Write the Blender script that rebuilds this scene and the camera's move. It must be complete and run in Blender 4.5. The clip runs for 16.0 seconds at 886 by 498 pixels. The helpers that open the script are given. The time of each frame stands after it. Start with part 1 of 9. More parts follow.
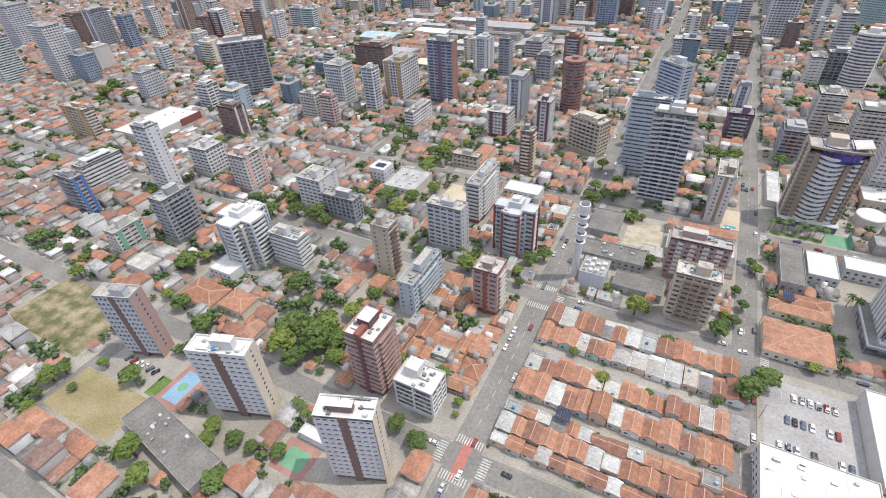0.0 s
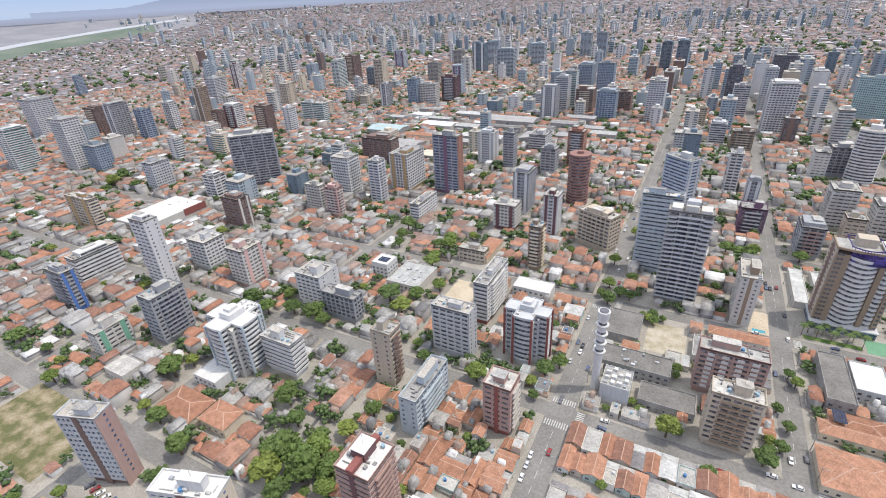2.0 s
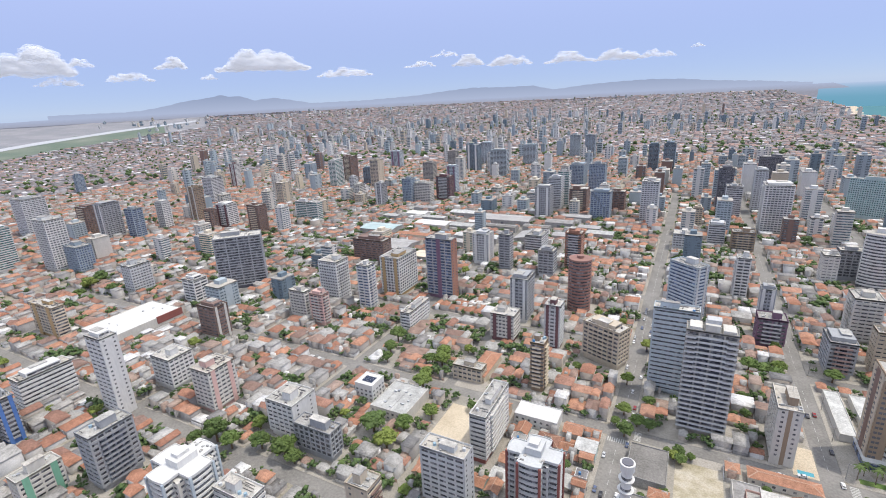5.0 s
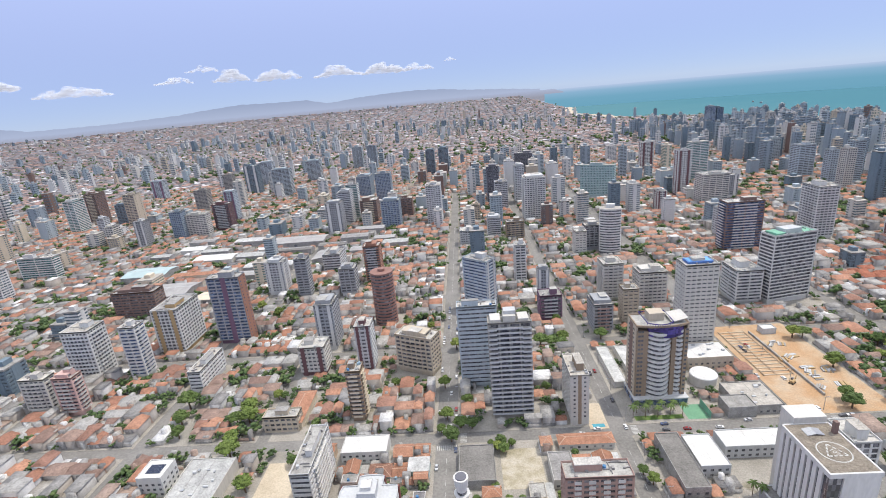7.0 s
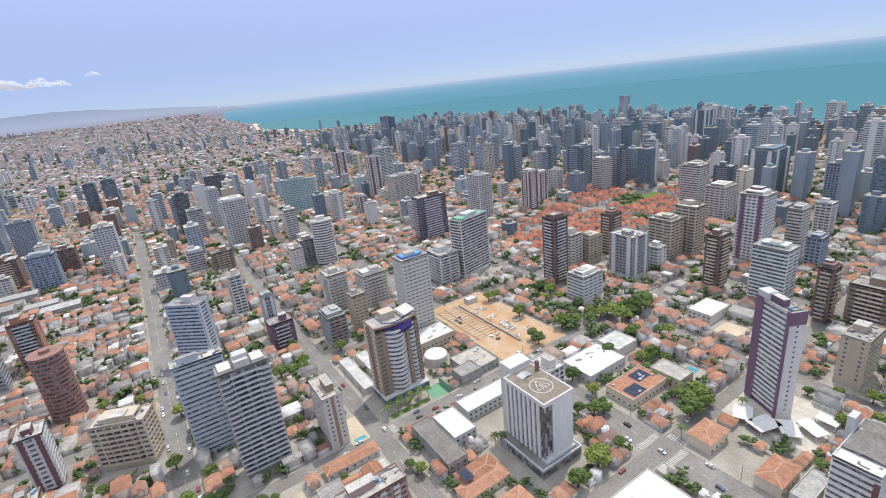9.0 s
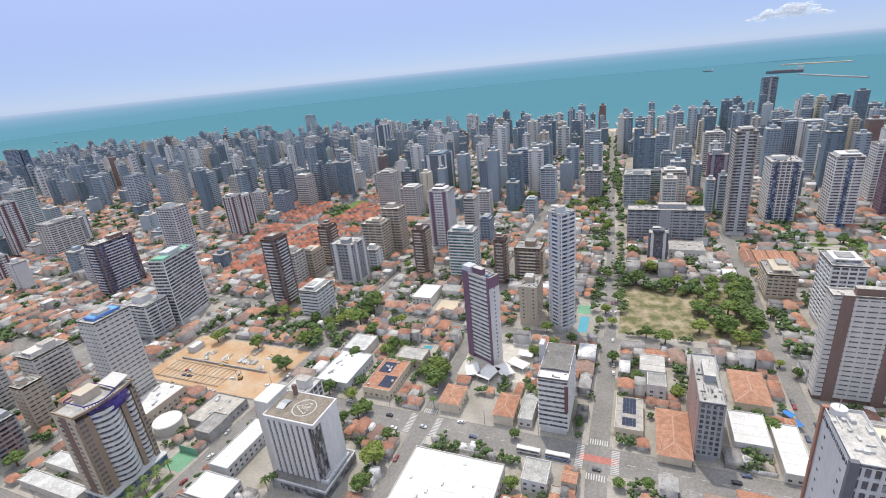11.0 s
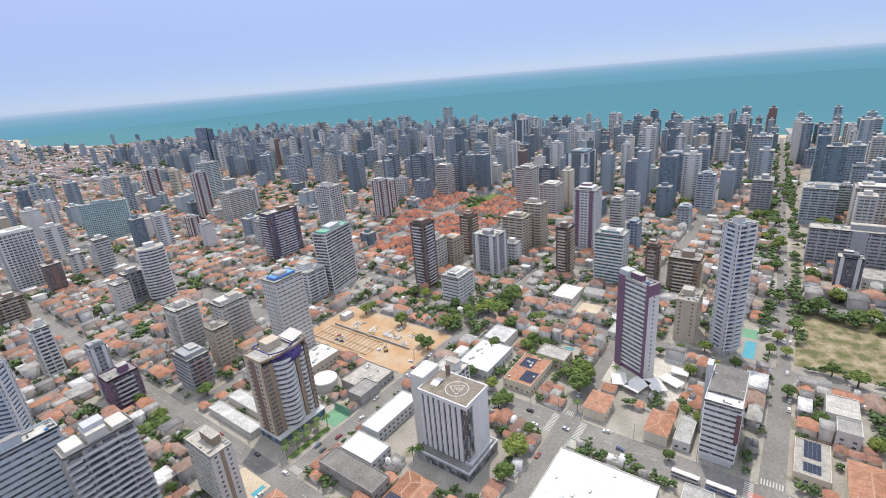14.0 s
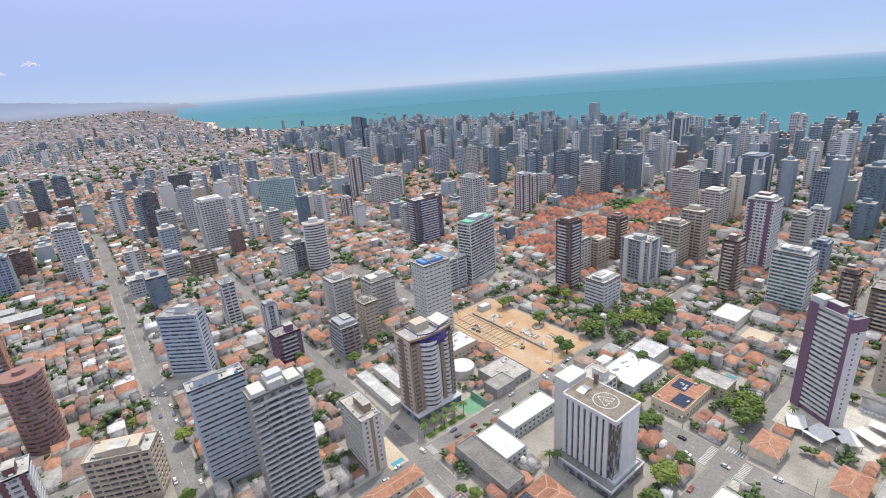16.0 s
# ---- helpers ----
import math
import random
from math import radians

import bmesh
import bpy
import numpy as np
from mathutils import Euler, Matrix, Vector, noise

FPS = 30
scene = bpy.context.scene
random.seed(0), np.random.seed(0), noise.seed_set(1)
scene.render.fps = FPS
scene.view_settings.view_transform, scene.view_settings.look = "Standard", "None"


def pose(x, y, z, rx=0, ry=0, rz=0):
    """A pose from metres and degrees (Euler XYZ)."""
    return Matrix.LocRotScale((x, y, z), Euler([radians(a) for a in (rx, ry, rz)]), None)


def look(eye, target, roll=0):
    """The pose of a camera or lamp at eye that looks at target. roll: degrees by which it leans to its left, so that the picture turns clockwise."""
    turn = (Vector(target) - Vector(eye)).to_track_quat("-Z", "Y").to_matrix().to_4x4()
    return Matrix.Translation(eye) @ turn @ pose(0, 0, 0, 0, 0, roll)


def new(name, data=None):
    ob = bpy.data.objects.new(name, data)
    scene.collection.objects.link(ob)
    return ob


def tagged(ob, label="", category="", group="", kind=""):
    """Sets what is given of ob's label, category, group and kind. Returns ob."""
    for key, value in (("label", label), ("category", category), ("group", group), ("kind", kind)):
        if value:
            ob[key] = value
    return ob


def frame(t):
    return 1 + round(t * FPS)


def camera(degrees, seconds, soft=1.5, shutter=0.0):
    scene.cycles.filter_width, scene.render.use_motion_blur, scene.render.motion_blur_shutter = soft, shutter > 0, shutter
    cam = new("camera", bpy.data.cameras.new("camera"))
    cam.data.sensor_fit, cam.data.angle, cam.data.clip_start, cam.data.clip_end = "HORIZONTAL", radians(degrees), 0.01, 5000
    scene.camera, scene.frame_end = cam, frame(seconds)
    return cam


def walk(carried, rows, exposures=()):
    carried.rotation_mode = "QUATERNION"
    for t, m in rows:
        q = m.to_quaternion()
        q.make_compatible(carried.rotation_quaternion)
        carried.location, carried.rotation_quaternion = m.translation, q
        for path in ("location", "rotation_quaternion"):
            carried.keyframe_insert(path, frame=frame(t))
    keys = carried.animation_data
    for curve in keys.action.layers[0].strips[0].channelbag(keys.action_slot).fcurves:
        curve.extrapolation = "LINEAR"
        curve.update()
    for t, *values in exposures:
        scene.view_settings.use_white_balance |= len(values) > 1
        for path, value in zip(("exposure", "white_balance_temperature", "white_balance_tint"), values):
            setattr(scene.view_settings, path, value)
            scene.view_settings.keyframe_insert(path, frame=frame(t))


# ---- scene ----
cam = camera(85.6, 16.0, soft=1.0)
PATH = [
    (0, (28.10, -67.09, 188.33), (20.341, -53.295, 176.103), -3.52),
    (0.5, (25.21, -62.04, 188.59), (17.215, -47.802, 177.034), -3.41),
    (1, (22.20, -57.17, 188.90), (14.004, -42.539, 178.004), -3.28),
    (1.5, (19.09, -52.20, 189.14), (10.683, -37.172, 178.979), -3.15),
    (2, (16.06, -47.27, 189.42), (7.474, -31.894, 179.936), -3.10),
    (2.5, (13.14, -41.65, 189.51), (4.370, -25.934, 180.793), -3.01),
    (3, (10.29, -36.29, 189.75), (1.368, -20.281, 181.747), -2.95),
    (3.5, (7.76, -31.25, 190.09), (-1.316, -14.952, 182.879), -2.93),
    (3.7, (6.88, -29.17, 190.89), (-2.255, -12.784, 183.959), -2.96),
    (5.8, (2.23, -9.68, 192.36), (-6.101, 7.588, 186.662), -3.99),
    (6, (2.89, -8.19, 192.18), (-4.747, 9.405, 186.508), -4.32),
    (6.5, (1.95, -3.16, 192.48), (-2.599, 15.415, 186.613), -4.70),
    (7, (1.60, 2.17, 192.78), (0.452, 21.176, 186.667), -5.11),
    (7.5, (1.19, 7.31, 192.39), (3.166, 26.202, 186.107), -5.42),
    (8, (1.06, 10.90, 192.03), (5.531, 29.317, 185.625), -5.74),
    (8.5, (1.65, 13.74, 191.69), (8.719, 31.278, 185.158), -6.08),
    (9, (2.05, 15.81, 191.44), (11.880, 31.897, 184.762), -6.26),
    (9.5, (2.19, 17.74, 190.95), (15.105, 31.373, 184.063), -6.41),
    (10, (1.53, 19.41, 190.43), (16.864, 30.147, 183.405), -6.29),
    (10.2, (0.08, 20.05, 189.85), (16.194, 29.558, 182.811), -6.25),
    (12.3, (-7.22, 29.68, 189.14), (10.274, 36.251, 181.994), -5.54),
    (12.5, (-7.84, 31.18, 189.34), (9.668, 37.693, 182.175), -5.49),
    (13, (-10.01, 34.58, 189.28), (7.546, 40.998, 182.163), -5.35),
    (13.5, (-12.83, 39.80, 189.20), (4.211, 47.582, 182.188), -5.17),
    (14, (-16.30, 45.55, 189.19), (-1.400, 57.001, 182.339), -4.80),
    (14.5, (-19.27, 49.97, 189.57), (-6.525, 63.816, 182.798), -4.53),
    (15, (-21.55, 53.40, 189.68), (-9.572, 67.928, 182.938), -4.46),
    (15.5, (-23.38, 56.73, 189.36), (-11.845, 71.624, 182.655), -4.43),
    (16, (-25.25, 59.90, 188.97), (-13.957, 75.005, 182.299), -4.36),
]
walk(cam, [(t, look(eye, target, roll)) for t, eye, target, roll in PATH], exposures=((0.0, -0.12, 6350, 12), (16.0, -0.12, 6350, 12)))

# ---- light: one high tropical sun and a clear, slightly hazy sky ----
SUN_DIR = Vector((0.38, 0.20, 1.0)).normalized()
world = bpy.data.worlds.new("sky")
scene.world = world
world.use_nodes = True
wn = world.node_tree.nodes
sky = wn.new("ShaderNodeTexSky")
sky.sky_type = "NISHITA"
sky.sun_disc = False
sky.sun_elevation = math.asin(SUN_DIR.z)
sky.sun_rotation = math.atan2(SUN_DIR.x, SUN_DIR.y)
sky.air_density, sky.dust_density, sky.ozone_density, sky.altitude = 0.55, 0.0, 4.0, 1500
wn["Background"].inputs["Strength"].default_value = 0.05
world.node_tree.links.new(sky.outputs[0], wn["Background"].inputs["Color"])
# the even, milky brightness of humid air over the clear sky
veil, both = wn.new("ShaderNodeBackground"), wn.new("ShaderNodeAddShader")
dome, updown, glow = wn.new("ShaderNodeTexCoord"), wn.new("ShaderNodeSeparateXYZ"), wn.new("ShaderNodeMapRange")
glow.inputs["From Min"].default_value, glow.inputs["From Max"].default_value = 0.0, 0.9
glow.inputs["To Min"].default_value, glow.inputs["To Max"].default_value = 0.51, 2.1
world.node_tree.links.new(dome.outputs["Generated"], updown.inputs[0])
world.node_tree.links.new(updown.outputs[2], glow.inputs[0])
world.node_tree.links.new(glow.outputs[0], veil.inputs["Strength"])
milky = wn.new("ShaderNodeValToRGB")       # bluish low down, whiter round the high sun
milky.color_ramp.elements[0].color, milky.color_ramp.elements[1].color = (0.55, 0.63, 0.95, 1), (0.66, 0.68, 0.70, 1)
milky.color_ramp.elements[0].position, milky.color_ramp.elements[1].position = 0.3, 0.75
world.node_tree.links.new(updown.outputs[2], milky.inputs[0])
world.node_tree.links.new(milky.outputs[0], veil.inputs["Color"])
world.node_tree.links.new(wn["Background"].outputs[0], both.inputs[0])
world.node_tree.links.new(veil.outputs[0], both.inputs[1])
world.node_tree.links.new(both.outputs[0], wn["World Output"].inputs["Surface"])
sun_data = bpy.data.lights.new("sun", "SUN")
sun_data.energy, sun_data.angle, sun_data.color = 3.1, radians(0.6), (1.0, 0.925, 0.80)
sun = new("sun", sun_data)
sun.matrix_world = look(SUN_DIR * 900, (0, 0, 0))

# ---- materials ----
def ramp(nt, stops, interp="LINEAR"):
    r = nt.nodes.new("ShaderNodeValToRGB")
    r.color_ramp.interpolation = interp
    els = r.color_ramp.elements
    while len(els) < len(stops):
        els.new(0.5)
    for e, (p, c) in zip(els, stops):
        e.position, e.color = p, (*c, 1)
    return r


def surface(name, colors, rough=0.85, var=0.25, coarse=0.12, fine=1.5, bump=0.15, metal=0.0, pick="object", spec=0.3, streak=0.0):
    """A painted or mineral surface: one colour or a palette picked per object or per island, with stains and grain."""
    m = bpy.data.materials.new(name)
    m.use_nodes = True
    nt = m.node_tree
    n, ln = nt.nodes, nt.links
    b = n["Principled BSDF"]
    b.inputs["Roughness"].default_value, b.inputs["Metallic"].default_value = rough, metal
    b.inputs["Specular IOR Level"].default_value = spec
    co = n.new("ShaderNodeTexCoord")
    if len(colors) > 1:
        if pick == "island":
            src = n.new("ShaderNodeNewGeometry").outputs["Random Per Island"]
        else:
            src = n.new("ShaderNodeObjectInfo").outputs["Random"]
        k = len(colors)
        r = ramp(nt, [(i / k, c) for i, c in enumerate(colors)], "CONSTANT")
        ln.new(src, r.inputs[0])
        base = r.outputs[0]
    else:
        rgb = n.new("ShaderNodeRGB")
        rgb.outputs[0].default_value = (*colors[0], 1)
        base = rgb.outputs[0]
    mp = n.new("ShaderNodeMapping")
    mp.inputs["Scale"].default_value = (1, 1, 1 - streak)
    ln.new(co.outputs["Object"], mp.inputs[0])
    n1, n2 = n.new("ShaderNodeTexNoise"), n.new("ShaderNodeTexNoise")
    n1.inputs["Scale"].default_value, n2.inputs["Scale"].default_value = coarse, fine
    n1.inputs["Detail"].default_value = n2.inputs["Detail"].default_value = 3
    add = n.new("ShaderNodeMath")
    add.operation = "ADD"
    ln.new(mp.outputs[0], n1.inputs[0]), ln.new(mp.outputs[0], n2.inputs[0])
    ln.new(n1.outputs[0], add.inputs[0]), ln.new(n2.outputs[0], add.inputs[1])
    mr = n.new("ShaderNodeMapRange")
    mr.inputs["From Min"].default_value, mr.inputs["From Max"].default_value = 0.65, 1.35
    mr.inputs["To Min"].default_value, mr.inputs["To Max"].default_value = 1 - var, 1 + var * 0.5
    ln.new(add.outputs[0], mr.inputs[0])
    mul = n.new("ShaderNodeMix")
    mul.data_type, mul.blend_type = "RGBA", "MULTIPLY"
    mul.inputs[0].default_value = 1.0
    ln.new(base, mul.inputs[6]), ln.new(mr.outputs[0], mul.inputs[7])
    ln.new(mul.outputs[2], b.inputs["Base Color"])
    if bump:
        bp = n.new("ShaderNodeBump")
        bp.inputs["Strength"].default_value, bp.inputs["Distance"].default_value = bump, 0.1
        ln.new(n2.outputs[0], bp.inputs["Height"])
        ln.new(bp.outputs[0], b.inputs["Normal"])
    return m


def tiled(name, colors, step=0.45, pick="object", var=0.42):
    """Clay roof tiles: courses as relief and tone, with patches of weathering."""
    m = surface(name, colors, rough=0.9, var=var, coarse=0.3, fine=1.6, bump=0.0, pick=pick, spec=0.2)
    nt = m.node_tree
    n, ln = nt.nodes, nt.links
    w = n.new("ShaderNodeTexWave")
    w.inputs["Scale"].default_value, w.inputs["Distortion"].default_value = 1 / step / 6.28 * 2.2, 0.6
    ln.new(n["Texture Coordinate"].outputs["Object"], w.inputs[0])
    bp = n.new("ShaderNodeBump")
    bp.inputs["Strength"].default_value, bp.inputs["Distance"].default_value = 0.6, 0.12
    ln.new(w.outputs[1], bp.inputs["Height"])
    ln.new(bp.outputs[0], n["Principled BSDF"].inputs["Normal"])
    return m


def mixed(name, a, b_, scale, sharp=0.12, rough=0.95, third=None, bump=0.2, at=0.5):
    """Ground of two or three kinds in patches."""
    m = bpy.data.materials.new(name)
    m.use_nodes = True
    nt = m.node_tree
    n, ln = nt.nodes, nt.links
    b = n["Principled BSDF"]
    b.inputs["Roughness"].default_value = rough
    b.inputs["Specular IOR Level"].default_value = 0.2
    co = n.new("ShaderNodeTexCoord")
    n1, n2 = n.new("ShaderNodeTexNoise"), n.new("ShaderNodeTexNoise")
    n1.inputs["Scale"].default_value, n1.inputs["Detail"].default_value = scale, 6
    n2.inputs["Scale"].default_value, n2.inputs["Detail"].default_value = 1.3, 4
    ln.new(co.outputs["Object"], n1.inputs[0]), ln.new(co.outputs["Object"], n2.inputs[0])
    stops = [(at - sharp, a), (at + sharp, b_)] + ([(min(at + 0.2, 0.98), third)] if third else [])
    r = ramp(nt, stops)
    ln.new(n1.outputs[0], r.inputs[0])
    mr = n.new("ShaderNodeMapRange")
    mr.inputs["From Min"].default_value, mr.inputs["From Max"].default_value = 0.3, 0.7
    mr.inputs["To Min"].default_value, mr.inputs["To Max"].default_value = 0.78, 1.12
    ln.new(n2.outputs[0], mr.inputs[0])
    mul = n.new("ShaderNodeMix")
    mul.data_type, mul.blend_type = "RGBA", "MULTIPLY"
    mul.inputs[0].default_value = 1.0
    ln.new(r.outputs[0], mul.inputs[6]), ln.new(mr.outputs[0], mul.inputs[7])
    ln.new(mul.outputs[2], b.inputs["Base Color"])
    bp = n.new("ShaderNodeBump")
    bp.inputs["Strength"].default_value, bp.inputs["Distance"].default_value = bump, 0.15
    ln.new(n2.outputs[0], bp.inputs["Height"])
    ln.new(bp.outputs[0], b.inputs["Normal"])
    return m


def paint(name, c, var=0.16):
    return surface(name, [c], rough=0.75, var=var, coarse=0.09, fine=0.9, bump=0.05, streak=0.75)


WHITE = paint("white_paint", (0.64, 0.635, 0.61))
OFFWHITE = paint("off_white_paint", (0.58, 0.56, 0.51))
CREAM = paint("cream_paint", (0.66, 0.58, 0.45))
BEIGE = paint("beige_paint", (0.52, 0.45, 0.35))
TAN = paint("tan_tile", (0.31, 0.235, 0.165))
OCHRE = paint("ochre_paint", (0.47, 0.33, 0.17))
BROWN = paint("brown_tile", (0.22, 0.15, 0.125))
MAROON = paint("maroon_tile", (0.165, 0.088, 0.092))
REDTILE = paint("red_tile", (0.27, 0.10, 0.085))
TERRA = paint("terracotta_facing", (0.35, 0.185, 0.13))
PINK = paint("pink_paint", (0.62, 0.42, 0.37))
LGREY = paint("light_grey_paint", (0.52, 0.53, 0.53))
GREY = paint("grey_paint", (0.34, 0.35, 0.36))
DGREY = paint("dark_grey_paint", (0.15, 0.15, 0.17))
# blue, slate, pale and sea greys have a blue haze cast put into them
BLUEGREY = paint("blue_grey_paint", (0.30, 0.355, 0.395))
TAUPE = paint("taupe_render", (0.36, 0.345, 0.315))
HAZE_SLATE = paint("haze_tinted_slate_paint", (0.17, 0.225, 0.265))
TEAL = paint("pale_teal_paint", (0.40, 0.50, 0.50))
PALEGREY = paint("pale_blue_grey_paint", (0.46, 0.515, 0.55))
HAZE_GREY = paint("haze_tinted_grey_paint", (0.40, 0.46, 0.485))
ROSE = paint("rose_brick", (0.42, 0.29, 0.25))
ROOFBROWN = surface("stained_roof_felt", [(0.25, 0.215, 0.17)], rough=0.9, var=0.45, coarse=0.3, fine=1.2)
PLUM = paint("plum_tile", (0.20, 0.12, 0.17))
BLUE = paint("blue_paint", (0.10, 0.20, 0.46))
PURPLE = paint("violet_glass_frame", (0.08, 0.06, 0.22))
GREENP = paint("green_paint", (0.20, 0.42, 0.30))
CONCRETE = surface("concrete", [(0.36, 0.35, 0.33)], rough=0.9, var=0.4, coarse=0.25, fine=1.6)
ROOF_GREY = surface("roof_screed", [(0.42, 0.41, 0.38), (0.34, 0.33, 0.31), (0.52, 0.50, 0.46), (0.46, 0.43, 0.38)], rough=0.9, var=0.45, coarse=0.2, fine=1.2)
ROOF_WHITE = surface("white_roof_coat", [(0.66, 0.65, 0.62)], rough=0.7, var=0.22, coarse=0.15, fine=0.9)
SHEET = surface("fibre_cement_sheet", [(0.30, 0.29, 0.28), (0.22, 0.21, 0.21), (0.40, 0.38, 0.35), (0.44, 0.44, 0.42), (0.54, 0.54, 0.52)], rough=0.8, var=0.45, coarse=0.2, fine=1.0)
DARKSHEET = surface("weathered_grey_sheet", [(0.21, 0.20, 0.185)], rough=0.9, var=0.45, coarse=0.12, fine=1.0)
TILE = tiled("clay_roof_tile", [(0.42, 0.215, 0.135), (0.36, 0.185, 0.12), (0.46, 0.25, 0.165), (0.30, 0.165, 0.12), (0.44, 0.23, 0.15)])
RIDGE = surface("pale_ridge_tile", [(0.52, 0.34, 0.25)], var=0.35, coarse=0.5, fine=2)
TILE_RED = tiled("bright_clay_tile", [(0.37, 0.15, 0.095), (0.31, 0.125, 0.085), (0.40, 0.175, 0.115), (0.27, 0.12, 0.09)], pick="island")
FAR_ROOF = surface("clay_roofs", [(0.36, 0.178, 0.115), (0.32, 0.162, 0.11), (0.40, 0.20, 0.13), (0.28, 0.155, 0.115), (0.44, 0.235, 0.155), (0.34, 0.19, 0.14), (0.24, 0.16, 0.13), (0.37, 0.36, 0.34), (0.30, 0.21, 0.17), (0.41, 0.23, 0.16)], var=0.4, coarse=0.25, fine=1.0, bump=0.0, pick="island")
FLAT_ROOF = surface("flat_roofs", [(0.36, 0.35, 0.33), (0.27, 0.26, 0.25), (0.46, 0.45, 0.43), (0.21, 0.205, 0.20), (0.40, 0.38, 0.35), (0.70, 0.69, 0.67), (0.31, 0.30, 0.285), (0.36, 0.27, 0.22)], var=0.4, coarse=0.25, fine=1.0, bump=0.0, pick="island")
# greyed colours for far roofs and walls, with distance haze put into them
HAZED_ROOF = surface("haze_greyed_roofs", [(0.35, 0.235, 0.205), (0.26, 0.245, 0.25), (0.37, 0.245, 0.205), (0.32, 0.31, 0.32), (0.31, 0.215, 0.19), (0.28, 0.265, 0.27), (0.38, 0.27, 0.235), (0.62, 0.61, 0.62), (0.24, 0.225, 0.23), (0.34, 0.235, 0.20), (0.22, 0.215, 0.21)], var=0.25, coarse=0.25, fine=1.0, bump=0.0, pick="island")
HAZED_WALL = surface("haze_greyed_walls", [(0.32, 0.30, 0.30), (0.26, 0.245, 0.25), (0.40, 0.385, 0.39), (0.29, 0.255, 0.245)], var=0.2, bump=0.0, pick="island")
FAR_WALL = surface("plastered_walls", [(0.48, 0.46, 0.43), (0.38, 0.35, 0.32), (0.55, 0.545, 0.53), (0.34, 0.325, 0.31), (0.43, 0.385, 0.335)], var=0.25, bump=0.0, pick="island")
HOUSE_WALL = surface("house_plaster", [(0.68, 0.65, 0.58), (0.56, 0.50, 0.42), (0.74, 0.73, 0.70), (0.50, 0.47, 0.43), (0.60, 0.46, 0.34), (0.45, 0.55, 0.52)], var=0.3, coarse=0.3, fine=1.2)
ASPHALT = surface("asphalt", [(0.235, 0.225, 0.21)], rough=0.92, var=0.35, coarse=0.06, fine=0.7, bump=0.1)
CARPARK = surface("worn_concrete_paving", [(0.38, 0.37, 0.36)], rough=0.92, var=0.3, coarse=0.08, fine=0.9)
PAVING = mixed("block_paving", (0.295, 0.277, 0.24), (0.39, 0.362, 0.32), 0.05, third=(0.235, 0.215, 0.155))
GROUND = mixed("urban_ground", (0.28, 0.25, 0.20), (0.38, 0.35, 0.30), 0.02, third=(0.18, 0.19, 0.11))
SAND = mixed("pale_sand", (0.50, 0.42, 0.31), (0.58, 0.50, 0.38), 0.05)
ORANGE = mixed("orange_earth", (0.46, 0.29, 0.16), (0.50, 0.38, 0.26), 0.06, third=(0.40, 0.35, 0.29))
OCHREGROUND = mixed("dry_field", (0.27, 0.23, 0.12), (0.36, 0.30, 0.18), 0.06, third=(0.19, 0.20, 0.08))
SCRUB = mixed("dry_scrub", (0.13, 0.135, 0.06), (0.255, 0.215, 0.13), 0.13, sharp=0.06, third=(0.36, 0.31, 0.215), at=0.47)
BARE = mixed("bare_sandy_lot", (0.30, 0.27, 0.17), (0.46, 0.41, 0.32), 0.11, sharp=0.1, third=(0.50, 0.46, 0.38), at=0.42)
GRASS = mixed("lawn", (0.09, 0.16, 0.04), (0.16, 0.22, 0.07), 0.2)
LINE = surface("road_paint", [(0.52, 0.52, 0.49)], rough=0.7, var=0.35, coarse=0.5, fine=3)
REDLINE = surface("red_road_paint", [(0.42, 0.17, 0.14)], rough=0.8, var=0.3, coarse=0.5, fine=3)
COURT_RED = surface("red_court_paint", [(0.38, 0.21, 0.18)], var=0.3)
COURT_BLUE = surface("blue_court_paint", [(0.24, 0.38, 0.50)], var=0.2)
COURT_GREEN = surface("green_court_paint", [(0.17, 0.35, 0.22)], var=0.2)
TRUNK = surface("bark", [(0.16, 0.11, 0.07)], var=0.3, coarse=1, fine=5)
LEAF = surface("foliage", [(0.115, 0.170, 0.046), (0.150, 0.205, 0.050), (0.098, 0.148, 0.044), (0.195, 0.240, 0.056), (0.122, 0.176, 0.050)], rough=0.7, var=0.55, coarse=1.8, fine=8, bump=0.0, spec=0.25)
FAR_LEAF = surface("far_foliage", [(0.092, 0.145, 0.052), (0.078, 0.125, 0.048), (0.120, 0.168, 0.062)], rough=0.8, var=0.4, coarse=0.3, fine=1.5, pick="island")
PALM = surface("palm_frond", [(0.10, 0.15, 0.04)], rough=0.6, var=0.4, coarse=0.8, fine=3)
STEEL = surface("galvanised_steel", [(0.45, 0.46, 0.47)], rough=0.45, metal=0.7, var=0.2)
PANEL = surface("solar_cells", [(0.02, 0.03, 0.06)], rough=0.15, var=0.2, spec=0.6, bump=0)
TANKBLUE = surface("blue_plastic_tank", [(0.08, 0.22, 0.42), (0.30, 0.42, 0.50), (0.55, 0.56, 0.56)], rough=0.5)
CARPAINT = surface("car_paint", [(0.75, 0.75, 0.75), (0.55, 0.56, 0.57), (0.02, 0.02, 0.025), (0.78, 0.78, 0.77), (0.28, 0.03, 0.03), (0.14, 0.14, 0.15), (0.72, 0.72, 0.71), (0.10, 0.13, 0.22)], rough=0.25, var=0.05, bump=0, spec=0.6)
RUBBER = surface("rubber", [(0.02, 0.02, 0.02)], rough=0.8, bump=0)
